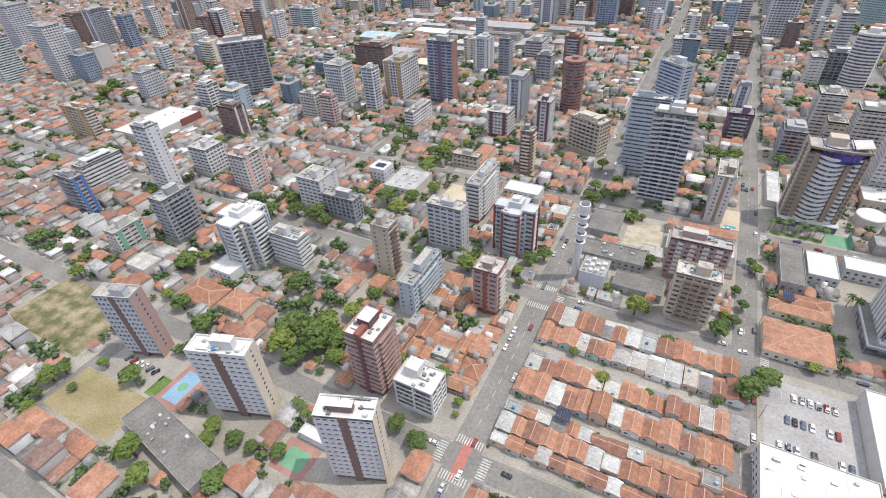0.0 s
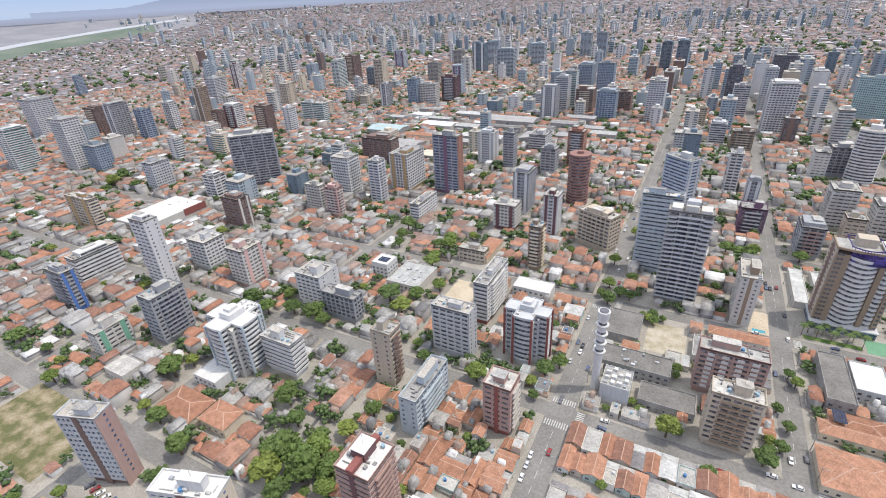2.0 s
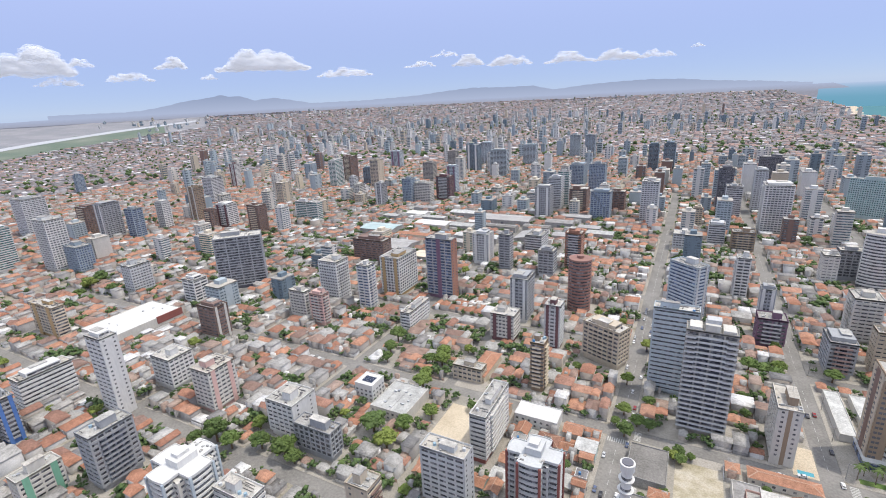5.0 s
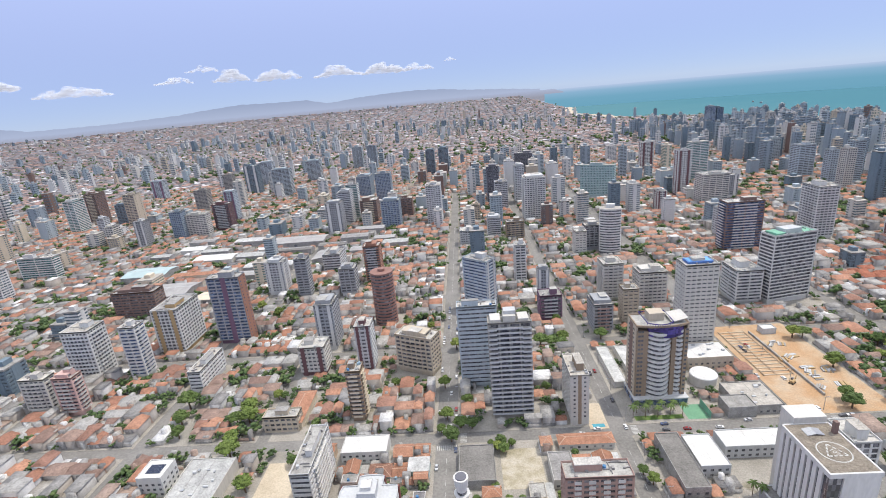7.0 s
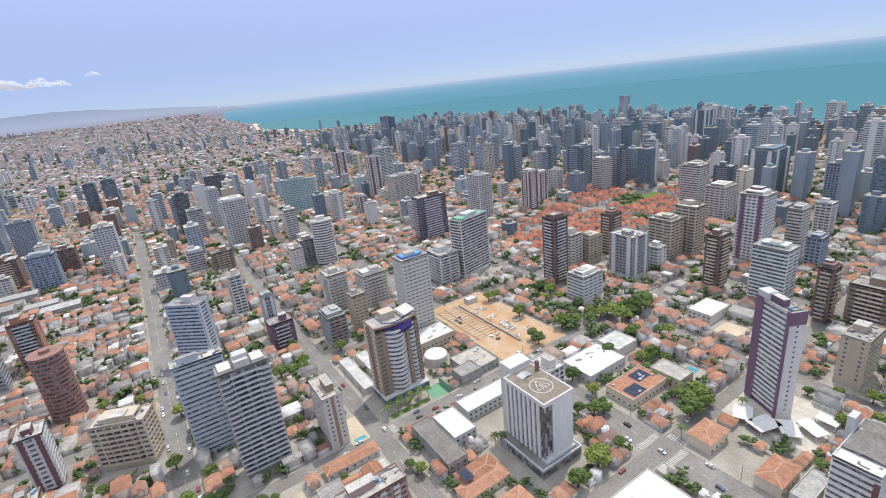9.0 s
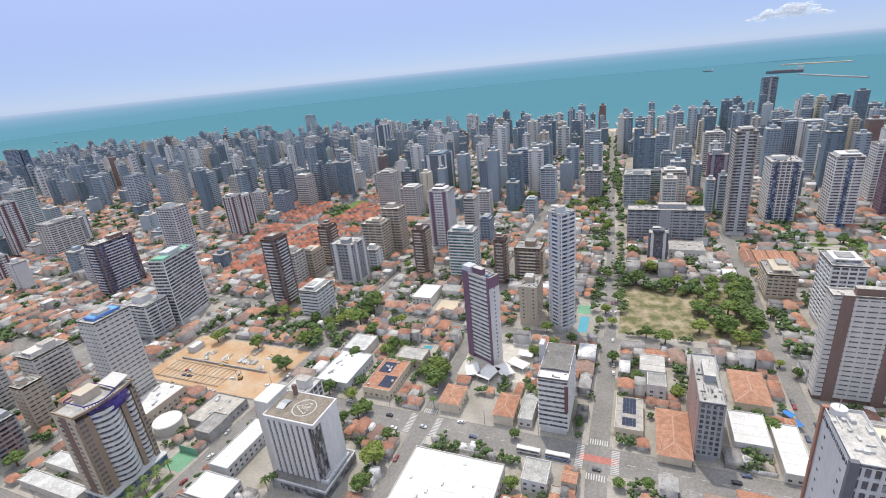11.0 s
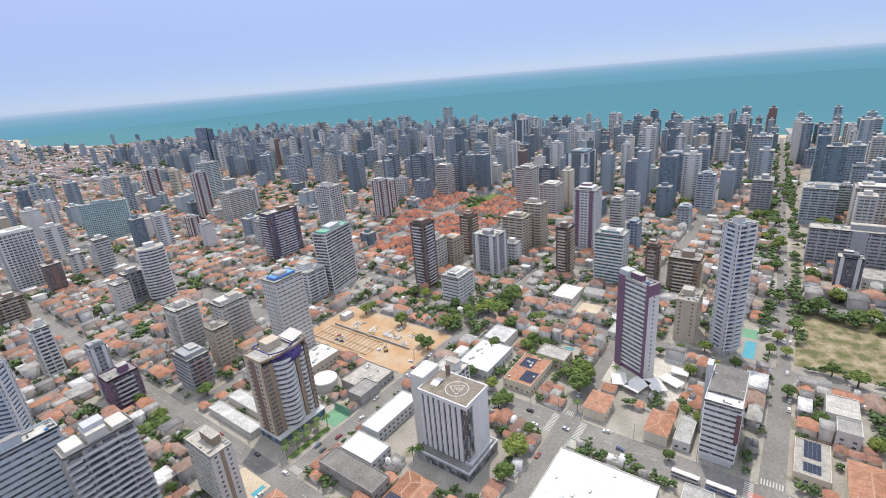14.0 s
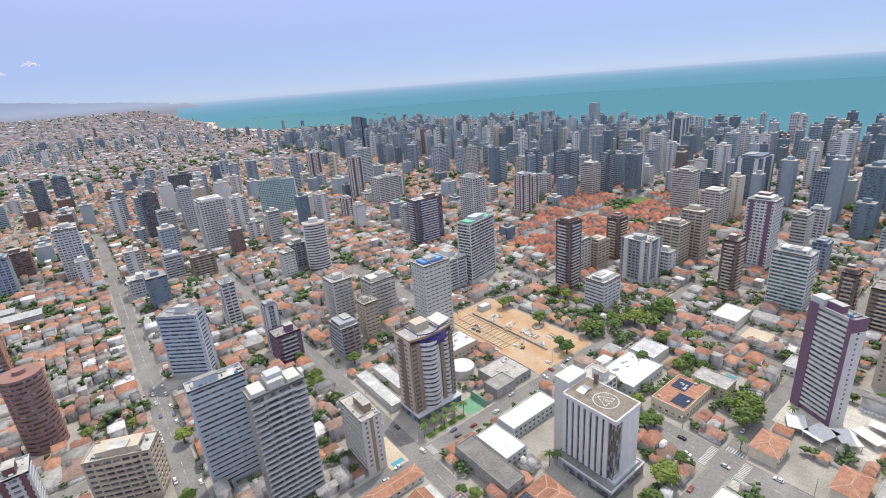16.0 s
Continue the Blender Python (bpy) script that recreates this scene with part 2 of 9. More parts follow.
CLOUD = surface("cloud", [(0.66, 0.67, 0.69)], rough=1.0, var=0.02, coarse=0.002, fine=0.01, bump=0, spec=0.0)
# a pale glow put into the puffs lightens their shaded undersides
CLOUD.node_tree.nodes["Principled BSDF"].inputs["Emission Color"].default_value = (0.80, 0.84, 0.95, 1)
CLOUD.node_tree.nodes["Principled BSDF"].inputs["Emission Strength"].default_value = 0.40
CLOUD.node_tree.nodes["Principled BSDF"].inputs["Alpha"].default_value = 0.22
AWNING = surface("blue_awning", [(0.05, 0.22, 0.55)], rough=0.7)
RUST = paint("rust_brown_tile", (0.29, 0.165, 0.135))


def glassy(name, c, rough=0.12):
    """Glass whose tone changes from window to window, with curtains and blinds behind some."""
    m = surface(name, [c], rough=rough, var=0.4, coarse=0.28, fine=0.5, bump=0, spec=0.6)
    n, ln = m.node_tree.nodes, m.node_tree.links
    cell, snap = n.new("ShaderNodeTexWhiteNoise"), n.new("ShaderNodeVectorMath")
    snap.operation, snap.inputs[1].default_value = "SNAP", (1.55, 1.55, 3.0)
    ln.new(n["Texture Coordinate"].outputs["Object"], snap.inputs[0])
    ln.new(snap.outputs[0], cell.inputs[0])
    r = ramp(m.node_tree, [(0.0, (0.55,) * 3), (0.45, (1.0,) * 3), (0.8, (1.5,) * 3), (0.9, (2.6, 2.5, 2.3))])
    ln.new(cell.outputs[0], r.inputs[0])
    mul = n.new("ShaderNodeMix")
    mul.data_type, mul.blend_type = "RGBA", "MULTIPLY"
    mul.inputs[0].default_value = 1.0
    b = n["Principled BSDF"]
    ln.new(b.inputs["Base Color"].links[0].from_socket, mul.inputs[6]), ln.new(r.outputs[0], mul.inputs[7])
    ln.new(mul.outputs[2], b.inputs["Base Color"])
    return m


GLASS = glassy("dark_window_glass", (0.115, 0.118, 0.13))
GLASS_BLUE = glassy("blue_window_glass", (0.08, 0.11, 0.18))
GLASS_GREEN = glassy("green_window_glass", (0.08, 0.16, 0.16))
# glass of far towers, with a bluish haze tint put into its colour
GLASS_FAR = glassy("haze_tinted_glass", (0.09, 0.125, 0.15), 0.3)
GLASS_VIOLET = glassy("violet_window_glass", (0.045, 0.035, 0.15))
POOL = surface("pool_water", [(0.08, 0.33, 0.40)], rough=0.08, var=0.15, bump=0.05, spec=0.5)


def sea_material():
    m = bpy.data.materials.new("sea_water")
    m.use_nodes = True
    nt = m.node_tree
    n, ln = nt.nodes, nt.links
    b = n["Principled BSDF"]
    b.inputs["Roughness"].default_value = 1.0
    b.inputs["Specular IOR Level"].default_value = 0.0
    co = n.new("ShaderNodeTexCoord")
    sep = n.new("ShaderNodeSeparateXYZ")
    ln.new(co.outputs["Object"], sep.inputs[0])
    n1 = n.new("ShaderNodeTexNoise")
    n1.inputs["Scale"].default_value, n1.inputs["Detail"].default_value = 0.0022, 5
    ln.new(co.outputs["Object"], n1.inputs[0])
    # shoals near the shore are lighter and greener
    mr = n.new("ShaderNodeMapRange")
    mr.inputs["From Min"].default_value, mr.inputs["From Max"].default_value = 1150, 3600
    ln.new(sep.outputs[0], mr.inputs[0])
    mm = n.new("ShaderNodeMath")
    mm.operation = "MULTIPLY_ADD"
    mm.inputs[1].default_value, mm.inputs[2].default_value = 0.35, -0.17
    ln.new(n1.outputs[0], mm.inputs[0])
    ad = n.new("ShaderNodeMath")
    ln.new(mr.outputs[0], ad.inputs[0]), ln.new(mm.outputs[0], ad.inputs[1])
    r = ramp(nt, [(0.0, (0.092, 0.208, 0.235)), (0.3, (0.076, 0.192, 0.232)), (1.0, (0.076, 0.190, 0.236))])
    ln.new(ad.outputs[0], r.inputs[0])
    ln.new(r.outputs[0], b.inputs["Base Color"])
    n2 = n.new("ShaderNodeTexNoise")
    n2.inputs["Scale"].default_value, n2.inputs["Detail"].default_value = 0.08, 4
    ln.new(co.outputs["Object"], n2.inputs[0])
    bp = n.new("ShaderNodeBump")
    bp.inputs["Strength"].default_value, bp.inputs["Distance"].default_value = 0.25, 1.0
    ln.new(n2.outputs[0], bp.inputs["Height"])
    ln.new(bp.outputs[0], b.inputs["Normal"])
    return m


SEA = sea_material()


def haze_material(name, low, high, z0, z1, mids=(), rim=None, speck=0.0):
    """A plain glowing backdrop with the haze of distance painted into its colour."""
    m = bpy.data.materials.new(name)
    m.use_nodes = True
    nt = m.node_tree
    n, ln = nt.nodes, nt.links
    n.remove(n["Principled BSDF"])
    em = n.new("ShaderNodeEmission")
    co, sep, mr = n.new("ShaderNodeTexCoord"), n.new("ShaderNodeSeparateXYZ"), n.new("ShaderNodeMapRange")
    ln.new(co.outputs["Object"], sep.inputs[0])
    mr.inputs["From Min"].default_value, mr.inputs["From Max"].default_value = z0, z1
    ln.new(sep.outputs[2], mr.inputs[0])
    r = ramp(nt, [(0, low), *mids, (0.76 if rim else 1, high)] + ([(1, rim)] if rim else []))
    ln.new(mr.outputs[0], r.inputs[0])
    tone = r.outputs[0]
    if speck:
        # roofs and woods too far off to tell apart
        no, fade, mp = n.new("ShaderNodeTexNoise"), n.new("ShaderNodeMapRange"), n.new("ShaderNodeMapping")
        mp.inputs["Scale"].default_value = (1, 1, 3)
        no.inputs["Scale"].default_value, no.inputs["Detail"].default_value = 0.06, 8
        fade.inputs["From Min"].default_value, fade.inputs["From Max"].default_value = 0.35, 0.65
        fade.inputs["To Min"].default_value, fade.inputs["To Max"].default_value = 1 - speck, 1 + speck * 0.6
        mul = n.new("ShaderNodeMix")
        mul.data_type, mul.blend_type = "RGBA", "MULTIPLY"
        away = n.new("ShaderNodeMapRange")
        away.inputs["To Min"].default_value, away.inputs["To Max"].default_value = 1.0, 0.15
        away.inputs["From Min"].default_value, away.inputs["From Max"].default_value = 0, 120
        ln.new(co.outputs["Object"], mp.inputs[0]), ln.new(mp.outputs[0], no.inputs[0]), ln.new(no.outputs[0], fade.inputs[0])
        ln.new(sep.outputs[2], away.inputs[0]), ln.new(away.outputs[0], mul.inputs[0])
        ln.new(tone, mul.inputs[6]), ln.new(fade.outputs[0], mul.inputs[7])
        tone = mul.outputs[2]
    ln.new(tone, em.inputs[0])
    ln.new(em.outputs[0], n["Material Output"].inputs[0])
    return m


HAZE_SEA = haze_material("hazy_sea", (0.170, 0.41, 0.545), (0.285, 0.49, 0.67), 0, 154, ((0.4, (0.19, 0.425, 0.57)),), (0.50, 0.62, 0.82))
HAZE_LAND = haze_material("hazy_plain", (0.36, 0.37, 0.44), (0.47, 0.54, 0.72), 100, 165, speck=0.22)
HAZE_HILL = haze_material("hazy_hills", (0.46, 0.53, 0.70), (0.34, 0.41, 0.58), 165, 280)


# ---- mesh building ----
class MB:
    def __init__(self):
        self.v, self.f, self.m = [], [], []

    def add(self, verts, faces, m=0):
        k = len(self.v)
        self.v += verts
        self.f += [tuple(i + k for i in f) for f in faces]
        self.m += [m] * len(faces)
        return self

    def box(self, x0, x1, y0, y1, z0, z1, m=0):
        return self.add([(x0, y0, z0), (x1, y0, z0), (x1, y1, z0), (x0, y1, z0), (x0, y0, z1), (x1, y0, z1), (x1, y1, z1), (x0, y1, z1)],
                        [(0, 3, 2, 1), (4, 5, 6, 7), (0, 1, 5, 4), (1, 2, 6, 5), (2, 3, 7, 6), (3, 0, 4, 7)], m)

    def prism(self, ring, z0, z1, m=0):
        k = len(ring)
        return self.add([(x, y, z0) for x, y in ring] + [(x, y, z1) for x, y in ring],
                        [tuple(range(k - 1, -1, -1)), tuple(range(k, 2 * k))] + [(i, (i + 1) % k, k + (i + 1) % k, k + i) for i in range(k)], m)

    def cyl(self, x, y, r, z0, z1, k=12, r1=None, m=0):
        r1 = r if r1 is None else r1
        a = [2 * math.pi * i / k for i in range(k)]
        return self.add([(x + r * math.cos(t), y + r * math.sin(t), z0) for t in a] + [(x + r1 * math.cos(t), y + r1 * math.sin(t), z1) for t in a],
                        [tuple(range(k - 1, -1, -1)), tuple(range(k, 2 * k))] + [(i, (i + 1) % k, k + (i + 1) % k, k + i) for i in range(k)], m)

    def gable(self, x0, x1, y0, y1, z, rise, along="x", th=0.25, m=0):
        """Two slopes with thickness, ridge along the given axis."""
        if along == "x":
            c = (y0 + y1) / 2
            p = [(y0, z), (c, z + rise), (y1, z), (y1, z - th), (c, z + rise - th), (y0, z - th)]
            verts = [(x0, a, b) for a, b in p] + [(x1, a, b) for a, b in p]
        else:
            c = (x0 + x1) / 2
            p = [(x1, z), (c, z + rise), (x0, z), (x0, z - th), (c, z + rise - th), (x1, z - th)]
            verts = [(a, y0, b) for a, b in p] + [(a, y1, b) for a, b in p]
        return self.add(verts, [(0, 6, 7, 1), (1, 7, 8, 2), (2, 8, 9, 3), (5, 4, 10, 11), (4, 3, 9, 10), (0, 5, 11, 6), (0, 1, 4, 5), (1, 2, 3, 4), (6, 11, 10, 7), (7, 10, 9, 8)], m)

    def hip(self, x0, x1, y0, y1, z, rise, m=0):
        w, d = x1 - x0, y1 - y0
        if w >= d:
            a, b = ((x0 + d / 2, (y0 + y1) / 2, z + rise), (x1 - d / 2, (y0 + y1) / 2, z + rise))
            fs = [(0, 1, 5, 4), (1, 2, 5), (2, 3, 4, 5), (3, 0, 4)]
        else:
            a, b = (((x0 + x1) / 2, y0 + w / 2, z + rise), ((x0 + x1) / 2, y1 - w / 2, z + rise))
            fs = [(0, 1, 4), (1, 2, 5, 4), (2, 3, 5), (3, 0, 4, 5)]
        return self.add([(x0, y0, z), (x1, y0, z), (x1, y1, z), (x0, y1, z), a, b], fs + [(0, 3, 2, 1)], m)

    def rim(self, outer, inner, z0, z1, m=0):
        """A standing band between two outlines of the same length."""
        k = len(outer)
        vs = [(x, y, z) for ring_, z in ((outer, z0), (outer, z1), (inner, z1), (inner, z0)) for x, y in ring_]
        return self.add(vs, [(a * k + i, a * k + (i + 1) % k, (a + 1) % 4 * k + (i + 1) % k, (a + 1) % 4 * k + i) for a in range(4) for i in range(k)], m)

    def mesh(self, name, *mats):
        me = bpy.data.meshes.new(name)
        me.from_pydata(self.v, [], self.f)
        for q in mats:
            me.materials.append(q)
        if len(mats) > 1:
            me.polygons.foreach_set("material_index", self.m)
        me.update()
        return me


def part(name, mb, material, parent, label="", loc=None, kind=""):
    me = mb if isinstance(mb, bpy.types.Mesh) else mb.mesh(name, *(material if isinstance(material, tuple) else (material,)))
    ob = new(name, me)
    ob.parent = parent
    if loc is not None:
        ob.location = loc
    return tagged(ob, label, kind=kind)


def thing(name, x, y, z=0.0, rot=0.0, label="", category="", group="", kind=""):
    e = new(name)
    e.empty_display_size = 0.5
    e.location = (x, y, z)
    e.rotation_euler = (0, 0, radians(rot))
    return tagged(e, label, category, group, kind)


def solid(name, mb, material, label, category, group="", kind="", x=0, y=0, z=0, rot=0):
    ob = new(name, mb.mesh(name, *(material if isinstance(material, tuple) else (material,))))
    ob.location = (x, y, z)
    ob.rotation_euler = (0, 0, radians(rot))
    return tagged(ob, label, category, group, kind)


SLAB = 0.18            # height of the kerbed blocks over the roads
TAKEN = []             # x0, x1, y0, y1 of ground that is built on


BUILT = []             # the same for buildings alone


def take(x, y, w, d, margin=1.5):
    BUILT.append((x - w / 2, x + w / 2, y - d / 2, y + d / 2))
    TAKEN.append((x - w / 2 - margin, x + w / 2 + margin, y - d / 2 - margin, y + d / 2 + margin))


def free(x0, x1, y0, y1):
    for a, b, c, d in TAKEN:
        if x0 < b and x1 > a and y0 < d and y1 > c:
            return False
    return True


# ---- the ground, the roads and the sea ----
def coast(y):
    """The shore's x for a given y."""
    pts = ((-3000, 2300), (-1200, 1500), (-450, 1400), (-200, 1300), (300, 1310), (1000, 1330), (1700, 1320), (2080, 1280), (2320, 1150), (2660, 880), (3400, 770), (4000, 880), (4420, 960), (5200, 1000))
    for (ya, xa), (yb, xb) in zip(pts, pts[1:]):
        if y <= yb:
            return xa + (xb - xa) * max(0, y - ya) / (yb - ya) + 14 * math.sin(y * 0.011) + 8 * math.sin(y * 0.031)
    return 1000


shore_y = [-3000 + 60 * i for i in range(137)]
g = MB()
g.add([(-5200, y, 0) for y in shore_y] + [(coast(y) - 40, y, 0) for y in shore_y], [(i, i + 137, i + 138, i + 1) for i in range(136)])
solid("ground", g, GROUND, "dusty urban ground of the city plain", "ground", kind="structure")
g = MB()
g.add([(coast(y) - 42, y, 0.3) for y in shore_y] + [(coast(y) + 22, y, -1.3) for y in shore_y], [(i, i + 137, i + 138, i + 1) for i in range(136)])
solid("beach", g, SAND, "long strip of pale sand beach", "beach", kind="structure")
g = MB()
g.add([(700, -3000, -1), (5600, -3000, -1), (5600, 5200, -1), (700, 5200, -1)], [(0, 1, 2, 3)])
solid("water", g, SEA, "calm turquoise sea", "sea", kind="structure")

# the far plain rises gently inland
def rise(x, y):
    r, az = math.hypot(x, y), math.degrees(math.atan2(x, y))
    if r < 2500:
        return 0.0
    return 122 * ((r - 2500) / 2150) ** 1.05 * min(1.0, max(0.0, (11.5 - az) / 5))


g, far_r = MB(), (2480, 2700, 2950, 3200, 3450, 3700, 3950, 4200, 4420, 4640)
far_a = [-100 + 1.0 * i for i in range(112)]
for a_ in far_a:
    for r_ in far_r:
        x_, y_ = r_ * math.sin(radians(a_)), r_ * math.cos(radians(a_))
        g.v.append((x_, y_, 0.02 + rise(x_, y_)))
n_ = len(far_r)
g.f = [(i * n_ + j, i * n_ + j + 1, (i + 1) * n_ + j + 1, (i + 1) * n_ + j) for i in range(len(far_a) - 1) for j in range(n_ - 1)]
g.m = [0] * len(g.f)
# this far ground has a blue-grey haze tint put into its colour
solid("ground_far_plain", g, mixed("haze_tinted_plain_ground", (0.23, 0.235, 0.25), (0.29, 0.285, 0.30), 0.006, third=(0.18, 0.205, 0.19)), "built-up plain rising towards the hills", "ground", kind="structure")

# glowing backdrops, haze painted in: the sea, the plain and the far hills
def ring(a0, a1, r, z0, z1f, k, r0=None):
    r0 = r0 or r
    g = MB()
    vs, n = [], k + 1
    for i in range(n):
        a = radians(a0 + (a1 - a0) * i / k)
        vs.append((r0 * math.sin(a), r0 * math.cos(a), z0))
    for i in range(n):
        t = a0 + (a1 - a0) * i / k
        a = radians(t)
        vs.append((r * math.sin(a), r * math.cos(a), z1f(t)))
    return g.add(vs, [(i, i + 1, i + 1 + n, i + n) for i in range(k)])


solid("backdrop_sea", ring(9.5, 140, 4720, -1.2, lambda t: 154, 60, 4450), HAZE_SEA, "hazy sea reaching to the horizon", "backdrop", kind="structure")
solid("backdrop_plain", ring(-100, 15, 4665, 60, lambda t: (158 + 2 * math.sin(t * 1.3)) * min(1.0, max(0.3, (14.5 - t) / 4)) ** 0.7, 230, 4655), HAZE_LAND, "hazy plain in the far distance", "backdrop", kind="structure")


SKYLINE = ((-70, 0.05), (-60, 0.05), (-58.6, 0.12), (-56.6, 0.42), (-54.7, 0.82), (-52.6, 1.05), (-51.2, 1.30), (-50.3, 1.10), (-49.3, 1.12), (-48.0, 0.62), (-46.0, 0.82), (-44.2, 0.50), (-42.0, 0.08), (-36, 0.10),
           (-30, 0.36), (-28.3, 0.55), (-25.6, 0.78), (-23.9, 0.90), (-20.5, 0.80), (-17.1, 0.80), (-15.4, 0.40), (-14.6, 0.30), (-11.3, 0.62), (-8, 0.78), (-4.8, 0.84), (-1.7, 0.70), (0.8, 0.42), (5, 0.15), (9, -0.2))


def hills(t):
    for (a, ea), (b, eb) in zip(SKYLINE, SKYLINE[1:]):
        if t <= b:
            e = ea + (eb - ea) * (t - a) / (b - a)
            return 182 + 4690 * math.tan(radians(e)) + 3.5 * abs(math.sin(t * 2.3)) + 2 * abs(math.sin(t * 5.3 + 1))
    return 150


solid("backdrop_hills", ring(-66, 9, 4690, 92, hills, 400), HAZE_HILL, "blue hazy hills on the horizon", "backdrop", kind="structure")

XS = (-640, -530, -424, -318, -212, -20, 80, 190, 300, 405, 510, 620, 730, 840, 950)
YS = (-170, -66, 34, 129, 236, 340, 445, 550, 655, 760, 865, 970)


def road_w(s):
    return {-20: 13.0, 190: 17.0, 80: 11.0}.get(s, 9.0)


def cross_w(s):
    return {34: 10.5, 129: 9.5}.get(s, 9.0)


def ycross(s, x):
    """The cross streets run straight, but for the one that bends northwards on its way east."""
    return s if s != 34 else 23 + 11 * min(1.0, max(0.0, x / 190))


for n_, s in enumerate(XS):
    g = MB()
    w_ = road_w(s) / 2
    far = 3200 if s in (-20, 80) else 1400
    if s == -20:
        # the main avenue drifts slightly to the west as it runs inland
        g.add([(s - w_, -260, 0.03), (s + w_, -260, 0.03), (s + w_, 340, 0.03), (s - w_, 340, 0.03), (s - 8 + w_, far, 0.03), (s - 8 - w_, far, 0.03)], [(0, 1, 2, 3), (3, 2, 4, 5)])
    else:
        g.add([(s - w_, -260, 0.03), (s + w_, -260, 0.03), (s + w_, far, 0.03), (s - w_, far, 0.03)], [(0, 1, 2, 3)])
    solid(f"road_{n_ + 1}", g, ASPHALT, "straight asphalt street between city blocks", "road", kind="structure")
for n_, s in enumerate(YS):
    g = MB()
    w_ = cross_w(s) / 2
    stops = (-1000, 0, 190, 306) if s == 34 else (-1000, 1260)
    for xa, xb in zip(stops, stops[1:]):
        ya, yb = ycross(s, xa), ycross(s, xb)
        g.add([(xa, ya - w_, 0.05), (xb, yb - w_, 0.05), (xb, yb + w_, 0.05), (xa, ya + w_, 0.05)], [(0, 1, 2, 3)])
    solid(f"cross_road_{n_ + 1}", g, ASPHALT, "straight asphalt cross street", "road", kind="structure")

g = MB()
g.add([(-138, 238, SLAB + 0.02), (-130.5, 238, SLAB + 0.02), (-136, 960, SLAB + 0.02), (-143, 960, SLAB + 0.02)], [(0, 1, 2, 3)])
solid("road_lane", g, ASPHALT, "narrow asphalt street between houses", "road", kind="structure")
# the eastward street swings a little to the north on its way to the sea
g = MB()
g.add([(300, 30, SLAB + 0.03), (1262, 77, SLAB + 0.03), (1262, 84.5, SLAB + 0.03), (300, 38, SLAB + 0.03)], [(0, 1, 2, 3)])
solid("road_avenue", g, ASPHALT, "straight asphalt street running down to the sea", "road", kind="structure")
for i in range(24):
    TAKEN.append((304 + i * 40, 346 + i * 40, 30 + i * 1.95, 40 + i * 1.95))
# kerbed blocks between the streets
for i, (a, b) in enumerate(zip(XS, XS[1:])):
    for j, (c, d) in enumerate(zip(YS, YS[1:])):
        g = MB()
        x0, x1, y0, y1 = a + road_w(a) / 2, b - road_w(b) / 2, c + cross_w(c) / 2, d - cross_w(d) / 2
        r = 2.5
        ya, yb = ycross(c, a) - c, ycross(c, b) - c
        yc, yd = ycross(d, b) - d, ycross(d, a) - d
        corner = [(x0 + r, y0 + ya), (x1 - r, y0 + yb), (x1, y0 + r + yb), (x1, y1 - r + yc), (x1 - r, y1 + yc), (x0 + r, y1 + yd), (x0, y1 - r + yd), (x0, y0 + r + ya)]
        g.prism(corner, 0.0, SLAB)
        solid("pavement", g, PAVING, "kerbed city block with worn paving", "pavement", kind="structure")
for s in (-20, 190, 80):
    g = MB()
    w_ = road_w(s) / 2
    for y in range(-200, 700, 8):
        if all(abs(y + 2 - ycross(c, s)) > 11 for c in YS):
            g.add([(s - 0.1 - (0.013 * (y - 340) * 0.1 if s == -20 and y > 340 else 0), y, 0.062), (s + 0.1, y, 0.062), (s + 0.1, y + 4, 0.062), (s - 0.1, y + 4, 0.062)], [(0, 1, 2, 3)])
    solid("trim_lane_marks", g, LINE, "worn white lane dashes on asphalt", "road marking", kind="structure")


def zebra(x, y, along, w_):
    """Bars across a road: along is the road's direction."""
    g = MB()
    k = int(w_ / 1.1)
    for i in range(k):
        o = -w_ / 2 + (i + 0.25) * w_ / k
        if along == "y":
            g.box(x + o, x + o + 0.55, y - 1.9, y + 1.9, 0.05, 0.066)
        else:
            g.box(x - 1.9, x + 1.9, y + o, y + o + 0.55, 0.05, 0.066)
    solid("trim_zebra_crossing", g, LINE, "white zebra crossing on worn asphalt", "zebra crossing", kind="structure")


for x in (-20, 80, 190):
    for y in (34, 129, 236):
        for s in (-1, 1):
            if x != 80:
                zebra(x, ycross(y, x) + s * (cross_w(y) / 2 + 3.2), "y", road_w(x) - 1)
            if s > 0 or y == 34:
                zebra(x + s * (road_w(x) / 2 + 3.2), ycross(y, x), "x", cross_w(y) - 1)
for x, y in ((-20, 23), (190, 34)):
    g = MB()
    g.box(x - 2.2, x + 2.2, y - 9.5, y + 9.5, 0.052, 0.064)
    solid("trim_red_lane", g, REDLINE, "faded red painted cycle lane", "road marking", kind="structure")


def patch(name, x0, x1, y0, y1, mat_, label, category, z=SLAB, h=0.03, mark=True):
    g = MB()
    g.box(x0, x1, y0, y1, z, z + h)
    if mark:
        TAKEN.append((x0, x1, y0, y1))
    return solid(name, g, mat_, label, category, kind="structure")


